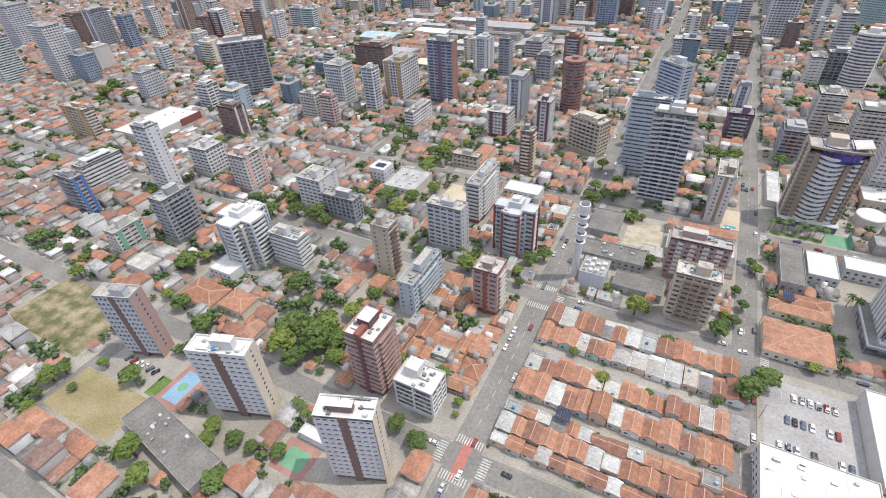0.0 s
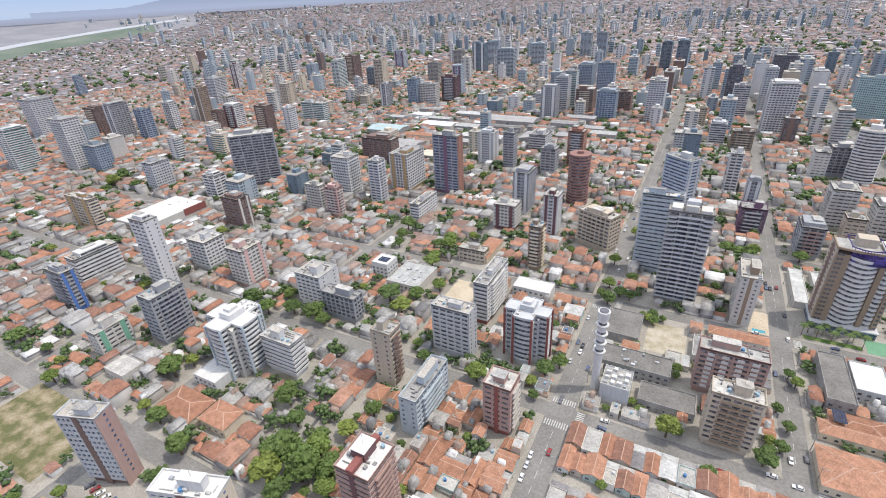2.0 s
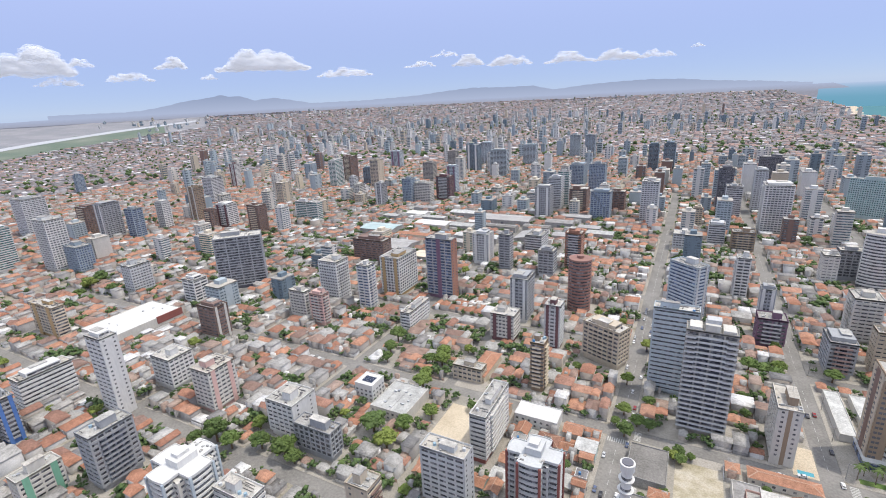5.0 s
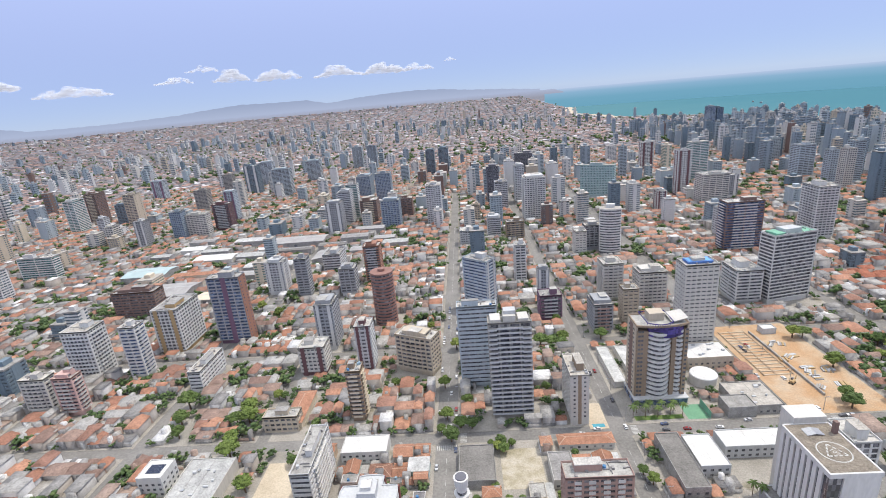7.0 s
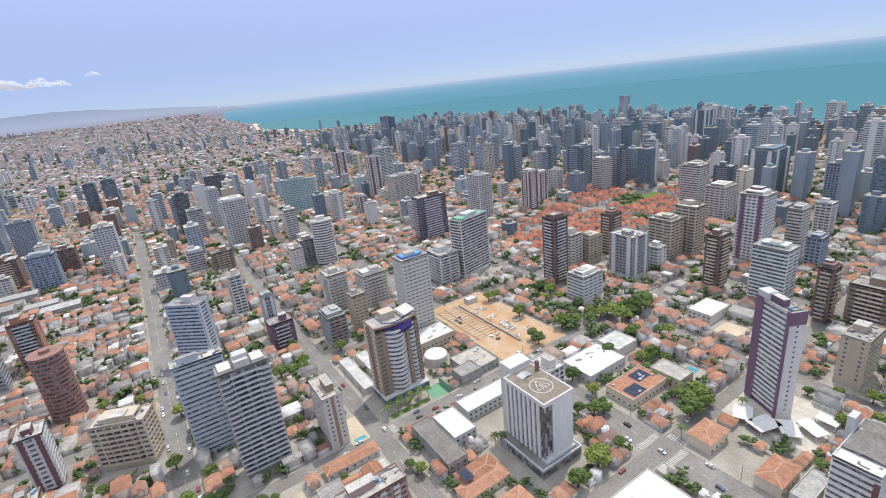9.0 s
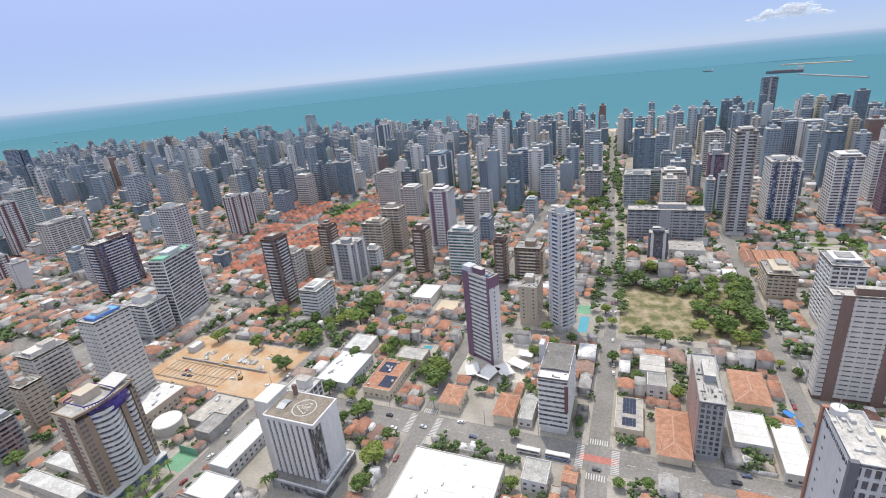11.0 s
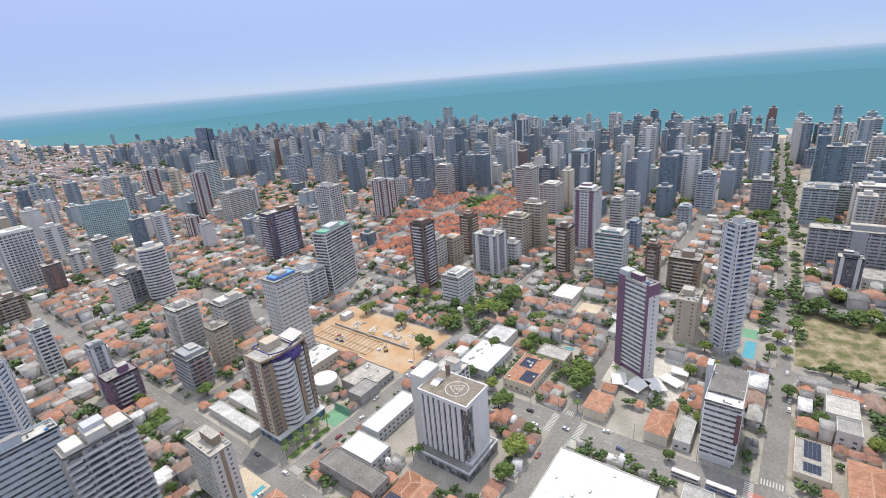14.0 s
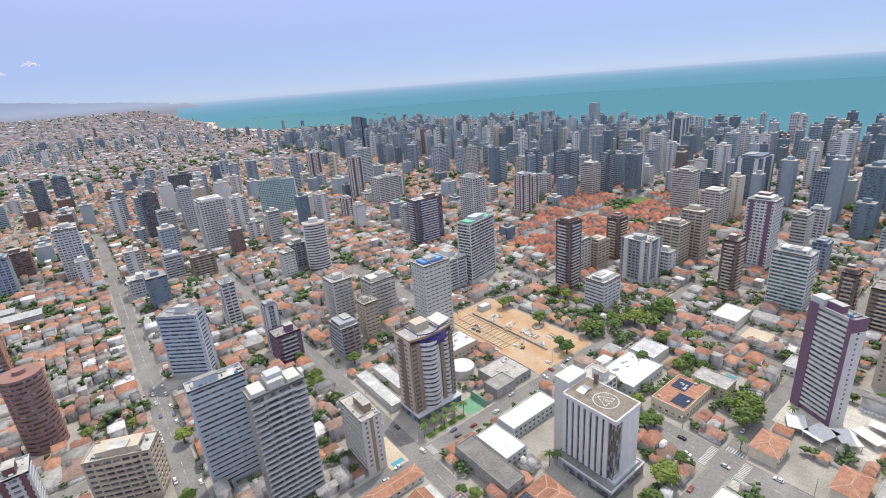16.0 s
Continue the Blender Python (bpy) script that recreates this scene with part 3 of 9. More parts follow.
# ---- towers ----
def tower(label, x, y, w, d, h, wall, glass=GLASS, rot=0, fh=3.0, sp=1.35, px=0, py=0, blank="", balc="", accent=None, strips="",
          split=False, endwall=None, name="apartment_tower", category="apartment building", roof=None, cap=True, group="", bal=None, pilotis=True, seed=None):
    """A tower block: glass core, wall bands at every storey, piers (px per x face, py per y face), blank walls on the given sides (NESW),
    balconies on sides balc, coloured full-height strips on sides strips. split: each storey's band and balcony is a part of its own."""
    rng = random.Random(seed if seed is not None else int(x * 7 + y * 13 + h * 3))
    take(x, y, w if not rot else max(w, d), d if not rot else max(w, d))
    t = thing(name, x, y, SLAB, rot, label, category, group)
    if not split and not px and not py:
        grid = rng.choice((3.0, 3.6, 4.5, 0))
        px, py = (int(w / grid), int(d / grid)) if grid else (2, 2)
    hw, hd, e = w / 2, d / 2, 0.4
    z0 = 4.2 if pilotis and h > 16 else 0.6
    floors = max(1, int(round((h - z0) / fh)))
    fh = (h - z0) / floors
    core = MB()
    core.box(-hw + e, hw - e, -hd + e, hd - e, z0 - 0.3, h - 0.2)
    part("glazing", core, glass, t, "dark glazed core behind the bands")
    base = MB()
    base.box(-hw + 1.0, hw - 1.0, -hd + 1.0, hd - 1.0, 0, z0)
    part("ground_storey", base, accent or wall, t)
    band = MB()
    lo, hi = -sp * 0.55, sp * 0.45
    band.box(-hw, hw, -hd, -hd + e + 0.02, lo, hi).box(-hw, hw, hd - e - 0.02, hd, lo, hi)
    band.box(-hw, -hw + e + 0.02, -hd + e, hd - e, lo, hi).box(hw - e - 0.02, hw, -hd + e, hd - e, lo, hi)
    bay = MB()
    bd = 1.35
    for s in balc:
        if s in "SN":
            f, k = (-1 if s == "S" else 1), 0.30 * w
            y_a, y_b = sorted((f * (hd - 0.1), f * (hd + bd)))
            bay.box(-k, k, y_a, y_b, -0.15, 0.12)
            y_a, y_b = sorted((f * (hd + bd - 0.12), f * (hd + bd)))
            bay.box(-k, k, y_a, y_b, 0.12, 1.05)
        else:
            f, k = (-1 if s == "W" else 1), 0.30 * d
            x_a, x_b = sorted((f * (hw - 0.1), f * (hw + bd)))
            bay.box(x_a, x_b, -k, k, -0.15, 0.12)
            x_a, x_b = sorted((f * (hw + bd - 0.12), f * (hw + bd)))
            bay.box(x_a, x_b, -k, k, 0.12, 1.05)
    zs = [z0 + i * fh for i in range(floors + 1)]
    split = split and math.hypot(x - 20, y - 60) < 330
    if split:
        bm = band.mesh("storey_band", wall)
        for z in zs:
            part("storey_band", bm, None, t, loc=(0, 0, z))
        if bay.v:
            bm = bay.mesh("balcony", bal or wall)
            for z in zs[:-1]:
                part("balcony", bm, None, t, loc=(0, 0, z))
    else:
        allb = MB()
        for z in zs:
            allb.add([(a, b, c + z) for a, b, c in band.v], band.f)
        part("facade_banding", allb, wall, t, kind="stuff")
        if bay.v:
            allb = MB()
            for z in zs[:-1]:
                allb.add([(a, b, c + z) for a, b, c in bay.v], bay.f)
            part("balcony_relief", allb, bal or wall, t, kind="stuff")
    piers = MB()
    for i in range(px + 1 if px else 0):
        c = -hw + 0.5 + (w - 1.0) * i / px
        piers.box(c - 0.45, c + 0.45, -hd + 0.02, -hd + e, z0, h).box(c - 0.45, c + 0.45, hd - e, hd - 0.02, z0, h)
    for i in range(py + 1 if py else 0):
        c = -hd + 0.5 + (d - 1.0) * i / py
        piers.box(-hw + 0.02, -hw + e, c - 0.45, c + 0.45, z0, h).box(hw - e, hw - 0.02, c - 0.45, c + 0.45, z0, h)
    if piers.v:
        part("facade_ribbing", piers, wall, t, kind="stuff")
    q = 0.06
    for s in blank:
        g = MB()
        if s == "S":
            g.box(-hw, hw, -hd - q, -hd + e, 0, h)
        if s == "N":
            g.box(-hw, hw, hd - e, hd + q, 0, h)
        if s == "W":
            g.box(-hw - q, -hw + e, -hd, hd, 0, h)
        if s == "E":
            g.box(hw - e, hw + q, -hd, hd, 0, h)
        part("end_wall", g, endwall or wall, t, "plain end wall")
        slit = MB()
        for z in zs[:-1]:
            if s in "SN":
                f = -1 if s == "S" else 1
                ya, yb = sorted((f * (hd + q - 0.02), f * (hd + q + 0.03)))
                for c in ((-0.28, 0.28) if w > 9 else (0.0,)):
                    slit.box(c * w - 0.6, c * w + 0.6, ya, yb, z + 1.1, z + 2.2)
            else:
                f = -1 if s == "W" else 1
                xa, xb = sorted((f * (hw + q - 0.02), f * (hw + q + 0.03)))
                for c in ((-0.28, 0.28) if d > 9 else (0.0,)):
                    slit.box(xa, xb, c * d - 0.6, c * d + 0.6, z + 1.1, z + 2.2)
        part("window_column", slit, glass, t, kind="stuff")
    for s in strips:
        p = 0.12
        one, s = s.islower(), s.upper()
        for c in ((0.0,) if one else (-0.5, 0.5)):
            if s in "SN":
                f, k = (-1 if s == "S" else 1), max(1.0, 0.075 * w)
                ya, yb = sorted((f * (hd - e), f * (hd + p)))
                g = MB().box(c * 0.62 * w - k, c * 0.62 * w + k, ya, yb, 0.3, h + 0.6)
            else:
                f, k = (-1 if s == "W" else 1), max(1.0, 0.075 * d)
                xa, xb = sorted((f * (hw - e), f * (hw + p)))
                g = MB().box(xa, xb, c * 0.62 * d - k, c * 0.62 * d + k, 0.3, h + 0.6)
            part("coloured_strip", g, accent or TERRA, t, "full-height coloured facing")
    g = MB()
    g.box(-hw + 0.25, hw - 0.25, -hd + 0.25, hd - 0.25, h - 0.25, h + 0.05)
    part("roof_slab", g, roof or ROOF_GREY, t, "stained flat roof")
    g = MB()
    for a, b, c, f in ((-hw, hw, -hd, -hd + 0.25), (-hw, hw, hd - 0.25, hd), (-hw, -hw + 0.25, -hd + 0.25, hd - 0.25), (hw - 0.25, hw, -hd + 0.25, hd - 0.25)):
        g.box(a, b, c, f, h - 0.3, h + 0.95)
    part("parapet", g, wall, t)
    if not split and cap and rng.random() < 0.5:
        g = MB()
        kx, ky = rng.uniform(0.28, 0.42) * w, rng.uniform(0.28, 0.42) * d
        g.box(-kx, kx, -ky, ky, h, h + 3.1)
        part("penthouse", g, wall, t, "set-back top storey")
        part("penthouse_glazing", MB().box(-kx - 0.05, kx + 0.05, -ky + 0.8, ky - 0.8, h + 0.9, h + 2.3), glass, t)
    g = MB()
    for _ in range(int(5 + w * d / 30)):
        a, b = rng.uniform(-0.46, 0.40) * w, rng.uniform(-0.46, 0.40) * d
        k = rng.random()
        if k < 0.5:
            g.box(a, a + rng.uniform(0.5, 1.8), b, b + rng.uniform(0.5, 1.6), h, h + rng.uniform(0.4, 1.5))
        elif k < 0.75:
            g.box(a, min(a + rng.uniform(2, 7), hw - 0.3), b, b + 0.25, h, h + 0.7)
        else:
            g.box(a, a + 0.25, b, min(b + rng.uniform(2, 6), hd - 0.3), h, h + 0.7)
    part("roof_clutter", g, SHEET, t, kind="stuff")
    if cap:
        lw, ld, lh = w * rng.uniform(0.28, 0.42), d * rng.uniform(0.3, 0.48), rng.uniform(3.2, 5.2)
        lx, ly = rng.uniform(-0.18, 0.18) * w, rng.uniform(-0.15, 0.15) * d
        g = MB()
        g.box(lx - lw / 2, lx + lw / 2, ly - ld / 2, ly + ld / 2, h, h + lh)
        lift = part("lift_house", g, accent if accent and rng.random() < 0.5 else wall, t, "lift machine house on the roof")
        g = MB()
        g.box(lx - lw / 2 - 0.2, lx + lw / 2 + 0.2, ly - ld / 2 - 0.2, ly + ld / 2 + 0.2, h + lh, h + lh + 0.25)
        part("lift_house_roof", g, roof or ROOF_GREY, lift)
        if split:
            for k in range(rng.randint(2, 4)):
                g = MB()
                cx, cy = rng.uniform(-0.4, 0.4) * w, rng.uniform(-0.4, 0.4) * d
                if abs(cx - lx) < lw / 2 + 1 and abs(cy - ly) < ld / 2 + 1:
                    continue
                if rng.random() < 0.5:
                    g.box(cx - 0.8, cx + 0.8, cy - 0.6, cy + 0.6, h, h + 1.0)
                    part("air_conditioner", g, STEEL, t, "grey air-conditioning unit")
                else:
                    g.cyl(cx, cy, 0.9, h, h + 1.5, 10, 0.8)
                    part("water_tank", g, TANKBLUE, t, "round plastic water tank")
            g = MB()
            g.cyl(lx, ly, 0.07, h + lh, h + lh + 5, 5)
            part("antenna", g, STEEL, lift)
    return t


def round_tower(label, x, y, r, h, wall, glass=GLASS, fh=3.0, sp=1.5, split=True):
    take(x, y, 2 * r, 2 * r)
    t = thing("round_tower", x, y, SLAB, 0, label, "apartment building")
    g = MB()
    g.cyl(0, 0, r - 0.5, 0, h - 0.2, 28)
    part("glazing", g, glass, t)
    g = MB()
    g.cyl(0, 0, r, -sp * 0.5, sp * 0.5, 28)
    me = g.mesh("storey_band", wall)
    for i in range(int(h / fh) + 1):
        part("storey_band", me, None, t, loc=(0, 0, 1 + i * fh))
    g = MB()
    g.cyl(0, 0, r - 0.3, h, h + 1.2, 28)
    part("roof_slab", g, ROOF_WHITE, t, "pale circular roof")
    g = MB()
    g.cyl(0, 0, r * 0.3, h + 1.2, h + 3.6, 18)
    part("lift_house", g, wall, t)
    return t


def curved_tower(label, x, y, w, d, h, wall, glass=GLASS, rot=0, fh=3.0, sp=1.4, split=False, roof=None):
    """A slab whose long front bows outwards."""
    take(x, y, max(w, d), max(w, d))
    t = thing("curved_tower", x, y, SLAB, rot, label, "apartment building")

    def outline(o):
        pts = [(-w / 2 - o, d / 2 + o), (-w / 2 - o, -d / 2 - o)]
        for i in range(1, 10):
            a = -1 + 2 * i / 10
            pts.append((a * (w / 2 + o), -d / 2 - o - 0.16 * w * (1 - a * a)))
        return pts + [(w / 2 + o, -d / 2 - o), (w / 2 + o, d / 2 + o)]

    def ringed(g, z0, z1, o):
        return g.prism(outline(o)[::1], z0, z1)

    g = ringed(MB(), 0, h - 0.2, -0.7)
    part("glazing", g, glass, t)
    me = ringed(MB(), -sp * 0.5, sp * 0.5, 0).mesh("storey_band", wall)
    n_ = int((h - 4) / fh)
    if split:
        for i in range(n_ + 1):
            part("storey_band", me, None, t, loc=(0, 0, 4 + i * (h - 4) / n_))
    else:
        g = MB()
        for i in range(n_ + 1):
            ringed(g, 4 + i * (h - 4) / n_ - sp * 0.5, 4 + i * (h - 4) / n_ + sp * 0.5, 0)
        part("facade_banding", g, wall, t, kind="stuff")
    g = ringed(MB(), h - 0.2, h + 0.9, -0.1)
    part("roof_slab", g, roof or ROOF_GREY, t)
    g = MB()
    g.box(-w * 0.2, w * 0.2, -d * 0.2, d * 0.3, h + 0.9, h + 5)
    part("lift_house", g, wall, t)
    return t


def winged_tower(label, x, y, w, d, h, wall, accent=None, strip_mat=None, rot=0, fh=3.0):
    """Four arms with bowed, balconied ends round a core, and lower infill blocks in the angles."""
    take(x, y, w, d)
    t = thing("apartment_tower", x, y, SLAB, rot, label, "apartment building", GR)
    ca, cb = 0.23 * w, 0.23 * d

    def outline(o, bow=0.7):
        a, b = w / 2 + o, d / 2 + o
        p, q = ca + o, cb + o
        pts = []
        for sx, sy, along in ((1, -1, "x"), (1, 1, "y"), (-1, 1, "x"), (-1, -1, "y")):
            for i in range(6):
                u = -1 + 2 * i / 5
                k = bow * (1 - u * u)
                if along == "x":
                    pts.append((-sy * u * p, sy * (b + k)))
                else:
                    pts.append((sx * (a + k), sx * u * q))
            # the inner corner before the next arm
            pts.append({(1, -1): (p, -q), (1, 1): (p, q), (-1, 1): (-p, q), (-1, -1): (-p, -q)}[(sx, sy)])
        return pts

    n_ = max(1, round((h - 4.2) / fh))
    step = (h - 4.2) / n_
    part("glazing", MB().prism(outline(-0.9), 3.8, h - 0.3), GLASS, t, "dark glazing behind the balconies")
    part("ground_storey", MB().prism(outline(-1.6), 0, 4.0), wall, t)
    me = MB().prism(outline(0.0), -0.5, 0.5).mesh("storey_band", wall)
    for i in range(n_ + 1):
        part("storey_band", me, None, t, loc=(0, 0, 4.2 + i * step))
    for sx in (-1, 1):
        for sy in (-1, 1):
            x0, x1 = sorted((sx * (ca - 1.0), sx * (w / 2 - 4.0)))
            y0, y1 = sorted((sy * (cb - 1.0), sy * (d / 2 - 4.0)))
            infill = part("corner_infill", MB().box(x0, x1, y0, y1, 0, h - 1.5), strip_mat or wall, t, "plain corner wall between the arms")
            g = MB()
            for i in range(n_):
                z = 4.2 + i * step + 1.0
                yy = y0 - 0.04 if sy < 0 else y1 + 0.01
                xx = x0 - 0.04 if sx < 0 else x1 + 0.01
                g.box((x0 + x1) / 2 - 0.8, (x0 + x1) / 2 + 0.8, yy, yy + 0.03, z, z + 1.2)
                g.box(xx, xx + 0.03, (y0 + y1) / 2 - 0.8, (y0 + y1) / 2 + 0.8, z, z + 1.2)
            part("window_column", g, GLASS, infill, kind="stuff")
            for px_, py_ in ((sx * (ca - 0.3), sy * (d / 2 + 0.4)), (sx * (w / 2 + 0.4), sy * (cb - 0.3))):
                part("pier", MB().box(px_ - 0.55, px_ + 0.55, py_ - 0.55, py_ + 0.55, 0, h + 0.4), accent or wall, t)
    part("roof_slab", MB().prism(outline(-0.3), h - 0.2, h + 0.15), ROOF_GREY, t, "stained flat roof")
    part("parapet", MB().rim(outline(0.05), outline(-0.3), h - 0.3, h + 1.0), wall, t)
    part("lift_house", MB().box(-0.16 * w, 0.16 * w, -0.18 * d, 0.2 * d, h, h + 4.2), wall, t, "lift machine house on the roof")
    part("tank_house", MB().box(-0.10 * w, 0.08 * w, -0.10 * d, 0.12 * d, h + 4.2, h + 6.0), ROOF_WHITE, t)
    q = random.Random(int(x * 3 + y))
    for _ in range(9):
        u, v = q.uniform(-0.22, 0.22) * w, q.choice((-1, 1)) * q.uniform(0.26, 0.44) * d
        part("roof_box", MB().box(u, u + q.uniform(0.6, 1.8), v, v + q.uniform(0.6, 1.5), h + 0.1, h + q.uniform(0.6, 1.5)), SHEET, t)
    return t


GR = "named towers of the skyline"
tower("white tower block with a brown central strip and white roof", -118.3, 3.4, 26.5, 9, 42.6, WHITE, rot=18, px=8, sp=1.7, blank="E", strips="s", endwall=CREAM, accent=BROWN, glass=GLASS_BLUE, roof=ROOF_WHITE, split=True, group=GR)
tower("white tower block with a tall brown balcony strip", -53.7, 1.8, 21.7, 9, 43.1, WHITE, rot=20, px=8, sp=1.7, blank="E", strips="s", endwall=CREAM, accent=BROWN, glass=GLASS_BLUE, roof=ROOF_WHITE, split=True, group=GR)
tower("pale tower with a rose-brick end wall and brown strip", -191.9, 7.1, 19.6, 9, 41.5, LGREY, rot=19, px=8, sp=1.5, blank="E", strips="s", accent=BROWN, endwall=ROSE, split=True, glass=GLASS_BLUE, group=GR)
t_ = tower("rose-banded tower with a maroon facing strip", -72.4, 42.5, 15.6, 17.2, 37.8, ROSE, sp=1.5, strips="s", accent=MAROON, roof=ROOF_WHITE, split=True, balc="E", group=GR)
part("roof_beam", MB().box(-1.4, 1.4, -9.2, 8.8, 38.5, 40.6), REDTILE, t_, "broad red roof beam")
tower("white office block with tall dark glass bays", -47.3, 39.4, 19, 12.9, 19.4, WHITE, sp=0.5, px=2, py=3, split=True, name="office_building", category="office building", roof=ROOF_WHITE, group=GR)
tower("slim beige tower with brown balcony bands", -111.3, 113.7, 12.1, 10.4, 35.2, BEIGE, sp=1.4, blank="S", balc="E", bal=BROWN, split=True, group=GR)
tower("long grey apartment block with stacked bays", -81.6, 101.3, 9.5, 32.4, 22.4, PALEGREY, sp=1.2, px=2, py=9, blank="S", balc="E", split=True, group=GR)
tower("rose block with a red-tiled centre and white side bands", -44.2, 109.7, 13.7, 12.9, 29.6, ROSE, sp=1.6, px=3, strips="s", accent=REDTILE, balc="E", bal=OFFWHITE, split=True, group=GR)
tower("grey slab block with continuous window bands", -88.6, 148.8, 23.6, 10.3, 33.2, LGREY, sp=1.3, px=5, blank="E", split=True, group=GR)
winged_tower("grey winged block with stacked balconies and red-tiled piers", -49.5, 163.5, 24, 20, 32.5, LGREY, accent=REDTILE, strip_mat=LGREY)
tower("long white slab block with red trim", -85.6, 196.7, 9.5, 35.4, 30.0, WHITE, sp=1.4, py=9, balc="E", bal=WHITE, accent=REDTILE, split=True, group=GR)
tower("white mid-rise block with an antenna on its roof", -200.4, 159.4, 21.5, 19.5, 24.7, WHITE, sp=1.4, px=5, py=5, blank="E", split=True, group=GR)
tower("grey-green block with vertical ribs", -172.1, 150.0, 27.1, 9.9, 19.2, GREY, sp=0.7, px=7, py=3, split=True, group=GR)
tower("white block with dark continuous window bands", -169.5, 94.7, 22.7, 10.6, 24.2, WHITE, sp=1.6, split=True, group=GR)
winged_tower("white apartment tower with four wings of curved balconies", -197, 88, 27, 27, 34.5, WHITE, accent=PALEGREY, strip_mat=OFFWHITE)
tower("grey concrete tower with ribbed balcony front", -263.3, 88.7, 13.5, 22.5, 34.0, GREY, sp=1.4, py=6, px=2, balc="E", split=True, group=GR)
tower("slender tall white slab tower", -325.1, 125.6, 17.3, 10.9, 56.6, WHITE, sp=1.6, blank="E", px=3, split=True, group=GR)
tower("dark tower with a blue facing strip", -362.4, 78.6, 21.7, 9.5, 31.3, GREY, sp=1.3, strips="E", accent=BLUE, balc="S", split=True, group=GR)
tower("long white block with dark window bands", -384.7, 110.9, 12.9, 32.6, 25.4, WHITE, sp=1.6, split=True, group=GR)
tower("unfinished white block wrapped in green netting", -284.8, 62.5, 10.8, 20.2, 18.9, OFFWHITE, sp=1.5, px=3, py=4, accent=GREENP, strips="E", split=True, group=GR)
tower("white block with dark window bands", -320.0, 163.3, 20.9, 18.5, 24.7, WHITE, sp=1.4, px=4, py=5, group=GR)
tower("white block with pink and beige facing", -267.8, 158.3, 17.6, 20.3, 30.6, OFFWHITE, sp=1.5, px=4, py=5, strips="E", accent=PINK, group=GR)
tower("dark brown tower with pale corner strips", -356.2, 227.0, 21.6, 14.2, 30.1, BROWN, sp=1.5, px=3, strips="E", accent=OFFWHITE, group=GR)
tower("long tan and dark block", -503.4, 168.5, 39.5, 9.9, 30.9, BEIGE, sp=1.3, px=6, strips="S", accent=OCHRE, group=GR)
tower("broad grey twin slab tower", -434.1, 325.8, 22.5, 48.6, 58.0, GREY, rot=-45, sp=1.0, px=10, py=4, strips="s", accent=DGREY, group=GR)
tower("white tower with banded balconies and dark core", -305.3, 329.1, 22.2, 19.1, 44.1, WHITE, sp=1.5, balc="SE", group=GR)
tower("white twin tower with dark central glazing", -263.8, 326.7, 13, 12.5, 44.7, WHITE, sp=1.5, balc="SE", glass=GLASS_BLUE, group=GR)
tower("white gridded block with an ochre balcony stack", -258.5, 375.6, 22.6, 35.1, 40.9, WHITE, sp=1.1, px=6, py=9, strips="S", accent=OCHRE, group=GR)
tower("tall grey tower with terracotta end wall", -209.2, 377.6, 28.5, 12.1, 61.3, GREY, sp=1.1, px=4, blank="E", endwall=TERRA, strips="s", accent=PLUM, glass=GLASS_BLUE, group=GR)
tower("white tower with pale vertical strips", -210.9, 487.6, 20.1, 18.1, 36.6, LGREY, sp=1.4, strips="SE", accent=WHITE, group=GR)
tower("slim grey tower with white bands", -176.7, 472.5, 13.2, 12.3, 42.5, GREY, sp=1.4, px=2, group=GR)
tower("brown brick tower with dark bands", -339.5, 441.5, 44.6, 17.2, 30.3, BROWN, sp=1.5, px=5, group=GR)
tower("white mid-rise block with rounded balconies", -311.6, 286.5, 19.3, 9.5, 27.2, OFFWHITE, sp=1.5, balc="SE", group=GR)
tower("pinkish white mid-rise block", -284.3, 281.9, 14.7, 9.5, 29.8, PINK, sp=1.5, balc="SE", bal=OFFWHITE, group=GR)
tower("long low white block", -203.1, 312.8, 9.5, 35.2, 18.3, WHITE, sp=1.4, py=8, group=GR)
tower("white block with brown window piers", -121.8, 320.5, 20, 16.7, 23.1, OFFWHITE, sp=1.6, px=6, accent=MAROON, strips="S", group=GR)
tower("low beige apartment block", -124.2, 253.7, 22.3, 9.5, 10.6, BEIGE, sp=1.6, px=6, py=2, group=GR)
tower("slim ochre tower with cream balconies", -76.2, 261.0, 9.5, 10.9, 35.9, TAN, sp=1.5, balc="SE", bal=CREAM, split=True, group=GR)
tower("wide tan apartment block with ribbed balconies", -41.8, 314.0, 29.7, 14.7, 29.6, BEIGE, rot=-24, sp=1.4, px=7, py=4, balc="S", group=GR)
tower("dark tower with white side bands", -81.4, 320.0, 12.1, 14.1, 37.4, LGREY, sp=1.4, px=3, accent=MAROON, strips="S", group=GR)
tower("tall pale grey slab with continuous window bands", 2.5, 288.8, 26, 9.5, 61.0, PALEGREY, sp=1.75, px=1, split=True, group=GR)
t_ = tower("tall grey tower with three stacks of balconies on its front", 20.8, 256.2, 25.1, 10.4, 65.1, TAUPE, sp=1.0, px=4, py=3, balc="S", bal=LGREY, split=True, cap=False, group=GR)
side = MB().box(-2.6, 2.6, -1.15, 0.1, -0.15, 0.1).box(-2.6, 2.6, -1.15, -1.02, 0.1, 1.0).mesh("balcony", LGREY)
for i in range(20):
    for c_ in (-9.9, 9.9):
        part("balcony", side, None, t_, loc=(c_, -5.2, 4.2 + i * 3.0))
